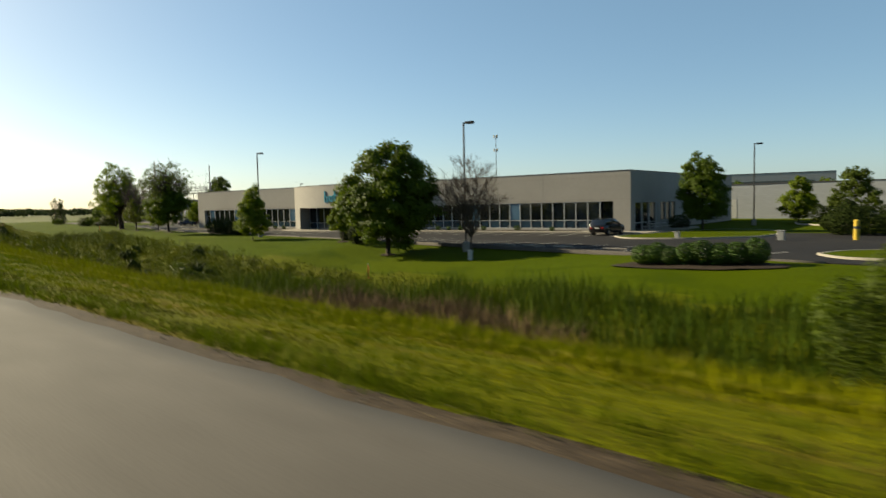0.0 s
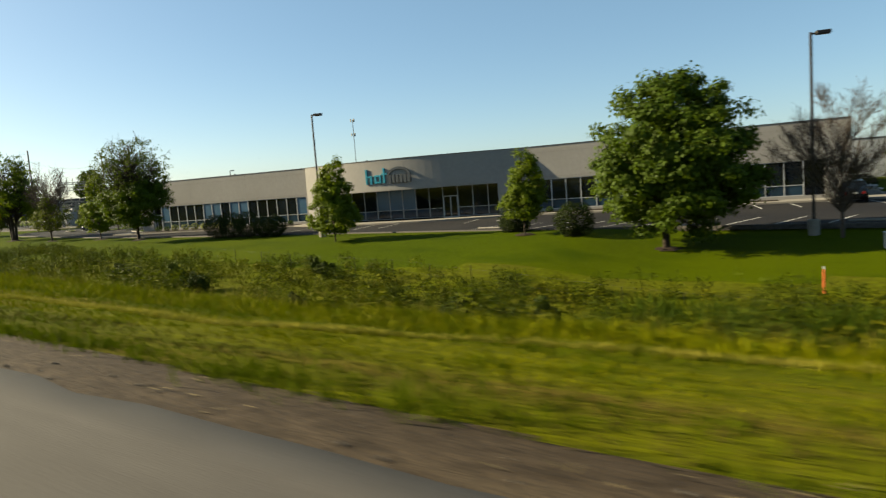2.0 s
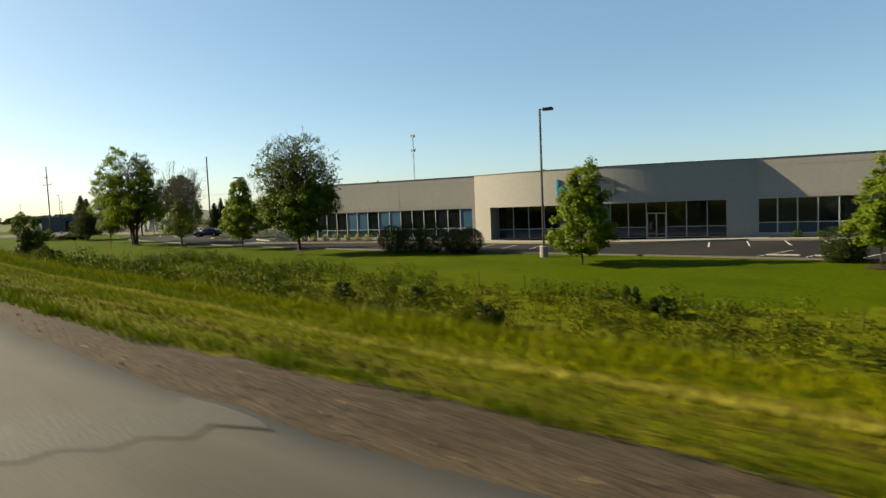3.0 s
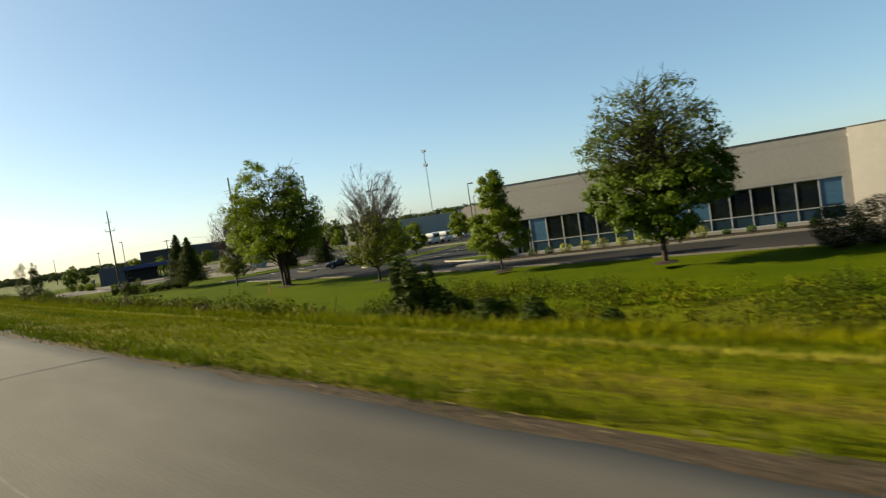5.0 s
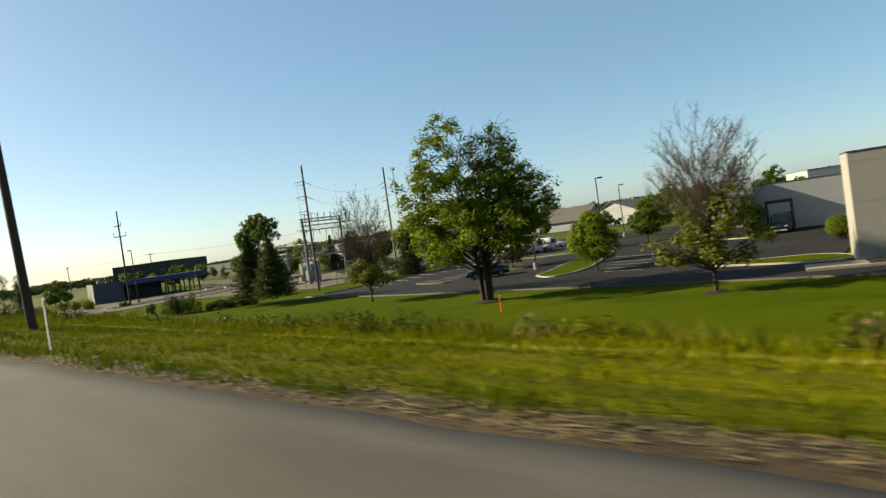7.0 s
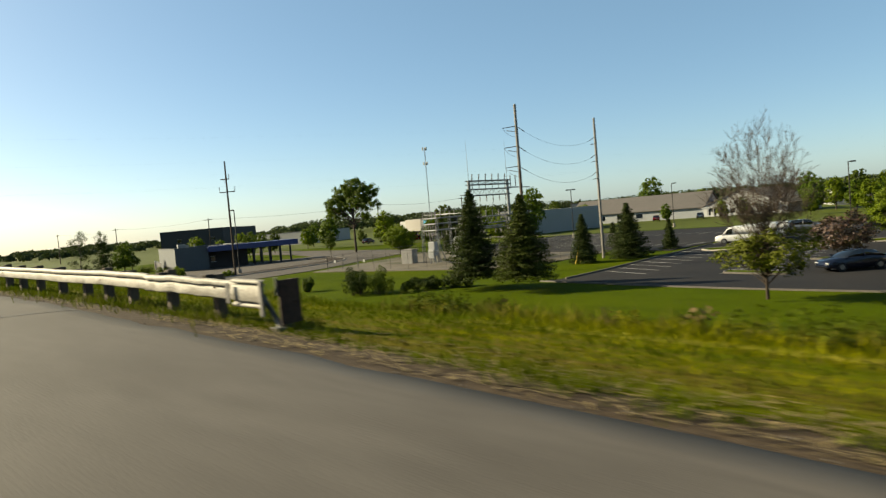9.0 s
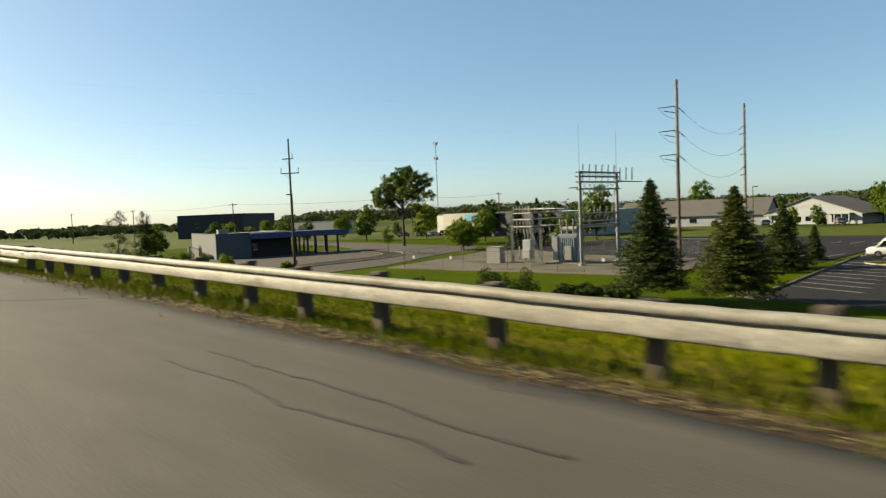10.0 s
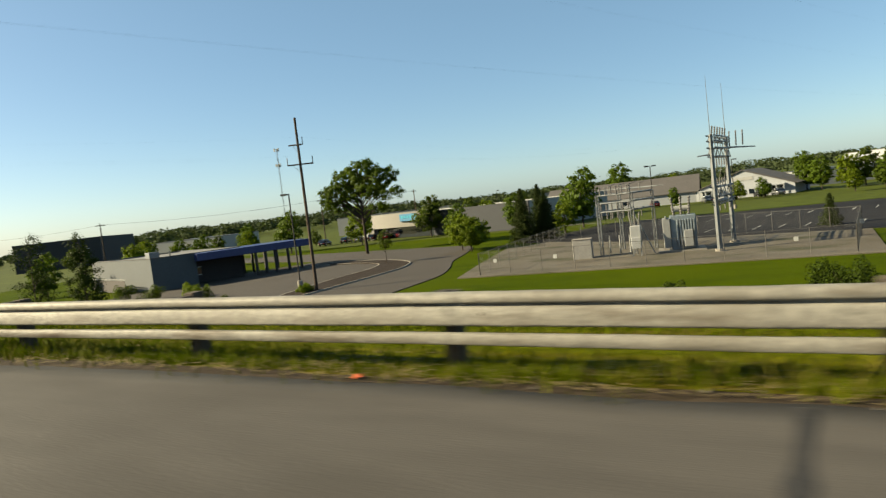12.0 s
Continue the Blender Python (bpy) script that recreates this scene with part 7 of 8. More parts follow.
# dead-end gantry
gl, gr = Vector((-203.5, 65.0, 0)), Vector((-202.6, 72.4, 0))
gan = thing("substation_gantry", "grey steel substation gantry with insulators and lightning rods", "gantry", (0, 0, LOW))
for g in (gl, gr):
    part("leg", chain([(g.x, g.y, 0), (g.x, g.y, 10.7)], [0.23, 0.19], 8), M_GALV, gan)
    part("lightning_rod", chain([(g.x, g.y, 10.7), (g.x, g.y, 16.0)], [0.035, 0.012], 6), M_GALV, gan)
    part("footing", chain([(g.x, g.y, -0.2), (g.x, g.y, 0.25)], [0.45, 0.42], 12), M_CONC, gan)
for zt, hh, bays in ((10.6, 0.5, 6), (9.5, 0.8, 8), (5.9, 0.9, 8), (4.6, 0.25, 4)):
    for dx in (-0.32, 0.32):
        segs = []
        for dz in (0, -hh):
            segs.append([gl.x + dx, gl.y - 0.25, zt + dz, gr.x + dx, gr.y + 0.25, zt + dz, 0.075, 0.075])
        for k in range(bays):
            a, b = gl + (gr - gl) * k / bays, gl + (gr - gl) * (k + 1) / bays
            segs.append([a.x + dx, a.y, zt if k % 2 else zt - hh, b.x + dx, b.y, zt - hh if k % 2 else zt, 0.035, 0.035])
        v, f = rods(segs, 4)
        part("truss", np_mesh("truss", v, f), M_GALV, gan)
for k in range(6):
    p = gl + (gr - gl) * (0.08 + 0.17 * k)
    part("riser", chain([(p.x, p.y, 9.5), (p.x, p.y, 10.6)], [0.05, 0.05], 5), M_GALV, gan)
    insulator(gan, (p.x, p.y, 10.65), (p.x + 0.1, p.y, 11.5), 0.1, 5)
    insulator(gan, (p.x, p.y, 8.7), (p.x, p.y, 7.9), 0.09, 4)
    insulator(gan, (p.x - 0.3, p.y, 5.9), (p.x - 0.3, p.y, 6.7), 0.09, 4)
    if k % 2:
        insulator(gan, (p.x, p.y, 4.6), (p.x, p.y, 3.6), 0.09, 4)
        part("down_lead", chain([(p.x, p.y, 7.9), (p.x - 0.3, p.y, 6.7)], [0.025, 0.025], 5), M_POLE, gan)
for k in range(3):
    insulator(gan, (gr.x + 0.3 + 0.6 * k, gr.y + 0.3 + 0.35 * k, 9.7), (gr.x + 0.35 + 0.6 * k, gr.y + 0.3 + 0.35 * k, 11.2), 0.09, 5)
part("arm", chain([(gr.x, gr.y, 9.6), (gr.x + 2.6, gr.y + 1.6, 9.4)], [0.1, 0.06], 6), M_GALV, gan)
part("arm", chain([(gl.x, gl.y, 8.9), (gl.x - 1.2, gl.y - 0.5, 8.85)], [0.09, 0.05], 6), M_GALV, gan)

# bus structure
bus = thing("bus_structure", "grey steel bus frame with rows of porcelain insulators", "substation frame", (0, 0, LOW))
bx = [(-215.0, 68.1), (-211.4, 67.2), (-213.7, 72.8), (-210.1, 71.9)]
for x, y in bx:
    lattice(bus, x, y, 0, 6.3, 0.14)
segs = []
for zt in (6.2, 5.4, 4.5):
    for a, b in ((0, 1), (2, 3), (0, 2), (1, 3)):
        segs.append([*bx[a], zt, *bx[b], zt, 0.085, 0.085])
for k in range(1, 5):
    u = k / 5
    segs.append([bx[0][0] + (bx[1][0] - bx[0][0]) * u, bx[0][1] + (bx[1][1] - bx[0][1]) * u, 6.2, bx[2][0] + (bx[3][0] - bx[2][0]) * u, bx[2][1] + (bx[3][1] - bx[2][1]) * u, 6.2, 0.04, 0.04])
v, f = rods(segs, 4)
part("bus_beam", np_mesh("bus_beam", v, f), M_GALV, bus)
for zt in (6.2, 5.4, 4.5):
    for k in range(6):
        u = 0.1 + 0.16 * k
        x, y = bx[0][0] + (bx[1][0] - bx[0][0]) * u, bx[0][1] + (bx[1][1] - bx[0][1]) * u
        if zt > 6:
            insulator(bus, (x, y, zt + 0.02), (x, y, zt + 0.9), 0.11, 5)
        else:
            insulator(bus, (x, y, zt - 0.02), (x, y, zt - 0.75), 0.11, 5)
for dy in (1.6, 3.2, 4.8):
    part("bus_bar", chain([(-215.4 + 0.3 * dy, 67.0 + dy, 6.75), (-209.9 + 0.25 * dy, 65.7 + dy, 6.6)], [0.04, 0.04], 6), M_GALV, bus)
for k in range(3):
    for u in (0.25, 0.75):
        x, y = bx[0][0] + (bx[1][0] - bx[0][0]) * (0.2 + 0.3 * k) + 1.3 * u, bx[0][1] + (bx[1][1] - bx[0][1]) * (0.2 + 0.3 * k) + 4.7 * u
        insulator(bus, (x, y, 6.25), (x, y, 7.1), 0.08, 4)
        insulator(bus, (x, y, 4.5), (x, y, 3.6), 0.08, 4)
        part("switch_blade", chain([(x, y, 7.1), (x + 0.5, y + 1.3, 7.25)], [0.03, 0.02], 5), M_POLE, bus)
    x, y = bx[0][0] + 1.1 * k + 0.5, bx[0][1] - 0.4 * k + 0.2
    part("down_lead", chain([(x, y, 4.4), (x + 0.3, y + 0.2, 2.0)], [0.025, 0.025], 5), M_POLE, bus)
    part("arrester", chain([(x + 0.3, y + 0.2, 0.2), (x + 0.3, y + 0.2, 2.0)], [0.09, 0.07], 7), M_GREYBOX, bus)
part("brace", chain([(-211.2, 66.6, 4.2), (-209.4, 66.2, 0.1)], [0.06, 0.06], 6), M_GALV, bus)

# transformer
tf = thing("power_transformer", "large grey power transformer with radiator fins and bushings", "transformer", (-207.2, 68.4, LOW), 8)
part("pad", box(-2.2, 2.2, -1.8, 1.8, -0.2, 0.18), M_CONC, tf, "concrete pad")
part("tank", box(-0.9, 1.5, -0.8, 0.8, 0.18, 3.5, 0.06), M_TANK, tf, "blue-grey steel tank")
for k in range(7):
    part("radiator_fin", box(-0.3 + 0.25 * k, -0.16 + 0.25 * k, -1.35, -0.82, 0.6, 3.1, 0.02), M_TANK, tf)
for k in range(6):
    part("radiator_fin", box(-1.62, -0.92, -0.95 + 0.33 * k, -0.72 + 0.33 * k, 0.4, 3.3, 0.03), M_GREYBOX, tf, "pale grey radiator fin")
part("header_pipe", chain([(-1.3, -1.0, 3.38), (-1.3, 1.0, 3.38)], [0.09, 0.09], 8), M_GREYBOX, tf)
part("conservator", chain([(-0.7, 0.3, 4.1), (1.1, 0.3, 4.1)], [0.3, 0.3], 14), M_GREYBOX, tf)
for sx in (-0.5, 0.9):
    part("bracket", box(sx - 0.06, sx + 0.06, 0.2, 0.4, 3.5, 3.85), M_GREYBOX, tf)
for k in range(3):
    insulator(tf, (-0.5 + 0.7 * k, -0.4, 3.5), (-0.65 + 0.85 * k, -0.65, 5.3), 0.15, 7)
    insulator(tf, (-0.4 + 0.5 * k, 0.62, 3.5), (-0.4 + 0.5 * k, 0.75, 4.3), 0.08, 4)
part("control_cabinet", box(0.3, 1.1, -1.75, -1.4, 0.5, 2.1, 0.03), M_GREYBOX, tf)
cb = thing("circuit_breaker", "white outdoor circuit breaker cabinet on legs", "circuit breaker", (-211.0, 65.6, LOW), 8)
for sx in (-0.4, 0.4):
    for sy in (-0.3, 0.3):
        part("leg", box(sx - 0.05, sx + 0.05, sy - 0.05, sy + 0.05, -0.1, 1.1), M_GREYBOX, cb)
part("cabinet", box(-0.5, 0.5, -0.5, 0.5, 1.1, 3.0, 0.04), M_WHITE, cb)
part("control_box", box(-0.45, 0.45, -0.75, -0.52, 0.8, 1.9, 0.03), M_WHITE, cb)
for k in range(3):
    insulator(cb, (-0.35 + 0.35 * k, 0, 3.0), (-0.5 + 0.5 * k, 0, 4.3), 0.1, 6)
cab = thing("control_cabinet", "pale masonry control enclosure in the gravel yard", "utility box", (-216.6, 66.6, LOW), 8)
part("enclosure", box(-0.95, 0.95, -0.7, 0.7, -0.1, 2.0, 0.03), M_TAN, cab)
part("lid", box(-1.0, 1.0, -0.75, 0.75, 2.0, 2.08, 0.02), M_CONC, cab)
part("door", box(0.952, 0.985, -0.4, 0.4, 0.1, 1.8), M_TAN, cab)
part("notice", box(0.99, 1.0, -0.15, 0.15, 1.2, 1.5), M_WHITE, cab)

# chain-link fence
M_MESH = mat("chain_link_wire", (0.163, 0.163, 0.156), 0.6, metal=0.4, var=0.1, bump=0)
fence = thing("chain_link_fence", "galvanised chain-link fence round the substation yard", "fence", (0, 0, 0))


def fence_run(p, q, h=2.15, gate=()):
    p, q = np.array(p, float), np.array(q, float)
    L = np.linalg.norm(q - p)
    n = max(1, int(round(L / 3.0)))
    d = (q - p) / L
    for k in range(n + 1):
        c = p + d * L * k / n
        z = gz(*c) if c[1] < 57 else LOW
        part("post", chain([(c[0], c[1], z - 0.2), (c[0], c[1], z + h), (c[0], c[1], z + h + 0.04)], [0.032 if 0 < k < n else 0.05] * 2 + [0.02], 7), M_DULLSTEEL, fence)
    part("top_rail", chain([(*p, LOW + h - 0.05), (*q, LOW + h - 0.05)], [0.02, 0.02], 6), M_DULLSTEEL, fence)
    segs = []
    step = 0.3
    for o in np.arange(-h, L, step):
        for sg in (1, -1):
            a0, a1 = (o, 0.02), (o + h, h - 0.06)
            t0 = max(0.0, -o) / h
            t1 = min(1.0, (L - o) / h)
            if t1 <= t0:
                continue
            z0, z1 = (t0, t1) if sg > 0 else (1 - t0, 1 - t1)
            s0, s1 = p + d * (o + h * t0), p + d * (o + h * t1)
            segs.append([*s0, LOW + 0.02 + (h - 0.08) * z0, *s1, LOW + 0.02 + (h - 0.08) * z1, 0.0035, 0.0035])
    v, f = rods(segs, 3)
    part("mesh", np_mesh("mesh", v, f), M_MESH, fence, "thin diamond wire mesh")


FC = [(-224.6, 58.0), (-193.4, 58.4), (-190.8, 79.5), (-226.5, 95.0)]
for a, b in ((0, 1), (1, 2), (2, 3), (3, 0)):
    fence_run(FC[a], FC[b])
for x, y in ((-222.9, 58.0), (-217, 58.05), (-197.5, 58.3), (-191.8, 70)):
    sg = part("sign", box(x - 0.17, x + 0.17, y - 0.045, y - 0.03, LOW + 1.15, LOW + 1.5), M_WHITE, fence, "small blank white notice")
# wire lot fence with thin posts beside the lawn
wf = thing("wire_fence", "low thin-post wire fence along the lawn foot", "fence", (0, 0, 0))
fp = [(-36.3, 20.5), (-44, 21.5), (-52, 22.3), (-60.5, 23.0), (-70, 23.6), (-80, 24.3)]
for (x0, y0), (x1, y1) in zip(fp, fp[1:]):
    for k in range(3):
        x, y = x0 + (x1 - x0) * k / 3, y0 + (y1 - y0) * k / 3
        part("post", chain([(x, y, gz(x, y) - 0.2), (x, y, gz(x, y) + 0.95)], [0.018, 0.018], 5), M_POLE, wf)
    for hh in (0.4, 0.95):
        wire((x0, y0, gz(x0, y0) + hh), (x1, y1, gz(x1, y1) + hh), 0.05, 0.002, 4, wf)

# ---- far buildings, woods and masts ----
def hall(name, label, x, y, rz, L, D, Hh, wall_m, roof_m=None, z=LOW, windows=(), gable=0.0, category="building", doors=()):
    """Plain building: four walls, roof with overhang, and window or door openings told on its front (x0, x1, z0, z1)."""
    ob = thing(name, label, category, (x, y, z), rz)
    part("wall", box(0, L, 0, 0.25, -0.3, Hh), wall_m, ob)
    part("wall", box(0, L, D - 0.25, D, -0.3, Hh), wall_m, ob)
    if gable:
        for x0 in (0.0, L - 0.25):
            bm = bmesh.new()
            pr = [(0.25, -0.3), (D - 0.25, -0.3), (D - 0.25, Hh), (D / 2, Hh + gable), (0.25, Hh)]
            a = [bm.verts.new((x0, p, q)) for p, q in pr]
            b = [bm.verts.new((x0 + 0.25, p, q)) for p, q in pr]
            for i in range(5):
                bm.faces.new((a[i], a[(i + 1) % 5], b[(i + 1) % 5], b[i]))
            bm.faces.new(a[::-1])
            bm.faces.new(b)
            bmesh.ops.recalc_face_normals(bm, faces=bm.faces)
            part("wall", bm, wall_m, ob)
        for sgn in (0, 1):
            bm = bmesh.new()
            e, r = ((-0.5, Hh - 0.15), (D / 2, Hh + gable + 0.05)) if sgn == 0 else ((D + 0.5, Hh - 0.15), (D / 2, Hh + gable + 0.05))
            vs = [bm.verts.new((px, e[0] if k == 0 else r[0], (e[1] if k == 0 else r[1]) + dz)) for dz in (0, 0.18) for px, k in ((-0.5, 0), (L + 0.5, 0), (L + 0.5, 1), (-0.5, 1))]
            for q in ((0, 1, 2, 3), (4, 5, 6, 7), (0, 1, 5, 4), (1, 2, 6, 5), (2, 3, 7, 6), (3, 0, 4, 7)):
                bm.faces.new([vs[i] for i in q])
            bmesh.ops.recalc_face_normals(bm, faces=bm.faces)
            part("roof", bm, roof_m or M_SHINGLE, ob)
    else:
        for x0 in (0.0, L - 0.25):
            part("wall", box(x0, x0 + 0.25, 0.25, D - 0.25, -0.3, Hh), wall_m, ob)
        part("roof", box(-0.05, L + 0.05, -0.05, D + 0.05, Hh, Hh + 0.18), roof_m or M_CAP, ob)
    for x0, x1, z0, z1 in windows:
        w = part("window", box(x0, x1, -0.02, 0.0, z0, z1), M_GLASS, ob)
        part("frame", box(x0 - 0.06, x1 + 0.06, -0.05, -0.022, z1, z1 + 0.07), M_MULLION, w)
        part("sill", box(x0 - 0.06, x1 + 0.06, -0.08, -0.022, z0 - 0.07, z0), M_MULLION, w)
    for x0, x1, z0, z1 in doors:
        part("door", box(x0, x1, -0.03, 0.0, z0, z1), M_WHITE, ob)
    return ob


# blue-grey low building with a blue canopy; its own x runs along the shaded side
db = thing("low_building", "low blue-grey building with a long blue canopy", "building", (-273.5, 61.0, LOW), 70)
part("wall", box(0, 6.2, 0, 0.25, -0.3, 4.5), M_LOWWALL, db)
part("wall", box(0, 0.25, 0.25, 26, -0.3, 4.5), M_LOWWALL, db)
part("wall", box(5.95, 6.2, 0.25, 3.0, -0.3, 4.5), M_LOWWALL, db)
part("recessed_wall", box(5.95, 14.5, 3.0, 3.25, -0.3, 4.5), M_BROWNWALL, db, "dark brown recessed wall")
part("wall", box(14.25, 14.5, 3.25, 26, -0.3, 4.5), M_LOWWALL, db)
part("wall", box(0.25, 14.25, 25.75, 26, -0.3, 4.5), M_LOWWALL, db)
part("roof", box(0.25, 14.25, 3.25, 25.75, 4.1, 4.3), M_ROOF, db)
part("roof", box(0.25, 5.95, 0.25, 3.25, 4.1, 4.3), M_ROOF, db)
part("coping", box(-0.05, 6.25, -0.05, 0.3, 4.5, 4.6), M_CAP, db)
part("coping", box(-0.05, 0.3, 0.3, 26.05, 4.5, 4.6), M_CAP, db)
part("canopy", box(6.0, 24.3, -0.9, 2.9, 3.35, 4.4, 0.03), M_BLUE, db, "flat blue drive-through canopy")
part("canopy", box(14.6, 24.3, 2.9, 7.5, 3.35, 4.4, 0.03), M_BLUE, db, "flat blue drive-through canopy")
part("window", box(7.2, 8.0, 2.97, 2.998, 1.3, 2.3), M_GLASS, db)
part("window_frame", box(7.1, 8.1, 2.98, 2.996, 2.3, 2.4), M_MULLION, db)
part("window_frame", box(7.1, 8.1, 2.98, 2.996, 1.2, 1.3), M_MULLION, db)
for sx in (15.0, 16.6, 18.2, 20.4, 22.6):
    for sy in (-0.5, 6.9):
        part("column", box(sx - 0.16, sx + 0.16, sy - 0.16, sy + 0.16, 0, 3.34, 0.02), M_BROWNWALL, db)
part("rooftop_unit", box(1.2, 2.6, 3.5, 5.2, 4.3, 5.3, 0.04), M_GALV, db)
part("rooftop_unit", box(3.2, 3.9, 8, 8.8, 4.3, 5.1, 0.04), M_GALV, db)
part("vent_pipe", tube((4.4, 4.5, 4.3), (4.4, 4.5, 5.2), 0.12), M_GALV, db)
gate = thing("yard_fence", "dark yard fence with pale upright slats", "fence", (-278.5, 60.6, LOW), 158)
part("back_panel", box(0, 17, 0.06, 0.1, 0.2, 1.9), M_BROWNWALL, gate)
for k in range(24):
    part("slat", box(0.3 + 0.7 * k, 0.42 + 0.7 * k, -0.02, 0.055, 0.1, 2.1), M_WHITE, gate)
part("rail", box(0, 17, -0.05, -0.022, 1.95, 2.1), M_WHITE, gate)

# cream building with a bowed front and a blue sign board
cb2 = thing("store_building", "cream building with a bowed front and blue sign board", "building", (-300.7, 152.7, LOW), -20)
part("wall", box(0, 5, 0, 0.3, 0, 6.0), M_GREYBOX, cb2)
bx2 = np.linspace(5, 30, 20)
bow2 = [(x, -0.6 - 1.6 * math.sin(math.pi * (x - 5) / 25)) for x in bx2]
part("bowed_wall", prism(bow2 + [(x, y + 0.4) for x, y in bow2[::-1]], 2.8, 6.4), M_CREAM, cb2)
part("pier", box(5, 7.4, -0.9, 0.3, 0, 2.8), M_CREAM, cb2)
part("window", box(7.4, 30, 0.6, 0.65, 0, 2.8), M_GLASS, cb2)
part("wall", box(30, 60, 0, 0.3, 0, 6.0), M_DARKWALL, cb2)
part("wall", box(0, 60, 30, 30.3, 0, 6.0), M_GREYBOX, cb2)
part("wall", box(0, 0.3, 0.3, 30, 0, 6.0), M_GREYBOX, cb2)
part("wall", box(59.7, 60, 0.3, 30, 0, 6.0), M_GREYBOX, cb2)
part("roof", box(0.3, 59.7, 0.3, 30, 5.6, 5.8), M_ROOF, cb2)
sb = part("sign_board", box(20.5, 27, -2.5, -2.3, 4.2, 6.0, 0.03), mat("blue_sign_panel", (0.02, 0.16, 0.3), 0.5, var=0.1), cb2, "bright blue sign board")
for k in range(5):
    part("letter_bar", box(21.2 + 1.05 * k, 21.9 + 1.05 * k, -2.53, -2.505, 4.9, 5.6), M_TEAL, sb)

# white gabled building with a long shingle roof
hall("long_building", "long white building under a grey shingle roof", -258, 188, 3, 42, 18, 2.9, M_WHITEWALL, windows=((4, 6, 0.9, 2.2), (10, 12, 0.9, 2.2), (16, 18, 0.9, 2.2), (22, 24, 0.9, 2.2)), gable=4.4)
wg = thing("gabled_building", "white gabled building with small porches", "building", (-216.5, 190, LOW), -12)
bm = prism([(0, 0), (24, 0), (24, 20), (0, 20)], 0, 2.6)
part("body", bm, M_WHITEWALL, wg)
bm = bmesh.new()
pr = [(0, 2.6), (24, 2.6), (12, 6.9)]
a = [bm.verts.new((x, 0.0, z)) for x, z in pr]
b = [bm.verts.new((x, 20.0, z)) for x, z in pr]
for i in range(3):
    bm.faces.new((a[i], a[(i + 1) % 3], b[(i + 1) % 3], b[i]))
bm.faces.new(a[::-1])
bm.faces.new(b)
bmesh.ops.recalc_face_normals(bm, faces=bm.faces)
part("gable", bm, M_WHITEWALL, wg)
for sgn in (-1, 1):
    part("roof", chain([(12 + sgn * 12.6, 10, 2.45), (12, 10, 7.0)], [0.01, 0.01], 4), M_SHINGLE, wg)
    bm = bmesh.new()
    vs = [bm.verts.new((12 + sgn * q, yy, zz)) for yy in (-0.5, 20.5) for q, zz in ((12.8, 2.4), (0, 7.0), (0, 7.18), (12.8, 2.58))]
    for q in ((0, 1, 2, 3), (4, 5, 6, 7), (0, 1, 5, 4), (2, 3, 7, 6), (0, 3, 7, 4)):
        bm.faces.new([vs[i] for i in q])
    bmesh.ops.recalc_face_normals(bm, faces=bm.faces)
    part("roof", bm, M_SHINGLE, wg)
part("louvre", box(9.5, 14.5, -0.08, -0.01, 4.4, 5.2), M_GREYBOX, wg)
for px_ in (1.0, 16.5):
    po = part("porch_roof", prism([(px_, -2.0), (px_ + 5.5, -2.0), (px_ + 5.5, -0.02), (px_, -0.02)], 2.5, 2.75), M_WHITEWALL, wg)
    for k in range(4):
        part("porch_post", box(px_ + 0.2 + 1.65 * k, px_ + 0.42 + 1.65 * k, -1.9, -1.68, 0, 2.5), M_WHITEWALL, wg)
    for k in range(3):
        part("window", box(px_ + 0.7 + 1.65 * k, px_ + 1.6 + 1.65 * k, -0.06, -0.01, 0.5, 2.1), M_GLASS, wg)
for k in range(3):
    part("window", box(8.5 + 2.4 * k, 9.8 + 2.4 * k, -0.06, -0.01, 0.8, 2.0), M_GLASS, wg)

# grey warehouses and plants in the distance
hall("warehouse", "grey metal warehouse in the distance", -445, 144, 35, 30, 40, 10.2, M_DARKWALL, windows=((24, 26, 5, 6.4), (8, 10, 5, 6.4)))
hall("warehouse", "low grey metal shed in the distance", -405, 168, 15, 30, 30, 5.2, M_GREYBOX)
hall("warehouse", "grey-blue warehouse beyond the trees", -262, 196, 15, 40, 30, 7.0, M_BLUEGREY)
hall("warehouse", "low white warehouse wall beyond the lot", -62, 108, 10, 38, 30, 5.6, M_WHITEWALL, doors=((4, 7.5, 0, 3.2),))
hall("warehouse", "grey stepped warehouse in the distance", -34, 128, 8, 40, 40, 9.5, M_GREYBOX)
hall("warehouse", "tall pale warehouse block in the distance", 2, 104, 8, 40, 40, 11.0, M_GREYBOX)
hall("warehouse", "pale low warehouse behind the lot", -188, 222, 18, 50, 30, 4.6, M_GREYBOX)
hall("warehouse", "pale grey warehouse on the rise", -160, 242, 20, 50, 40, 8.6, M_WHITEWALL)
hall("warehouse", "white office block on the rise", -118, 210, 20, 40, 30, 11.0, M_WHITEWALL, windows=((4, 34, 7.2, 8.6), (4, 34, 3.0, 4.6)))
hall("warehouse", "long grey shed beyond the drive", -345, 205, 15, 50, 20, 6.5, M_GREYBOX)

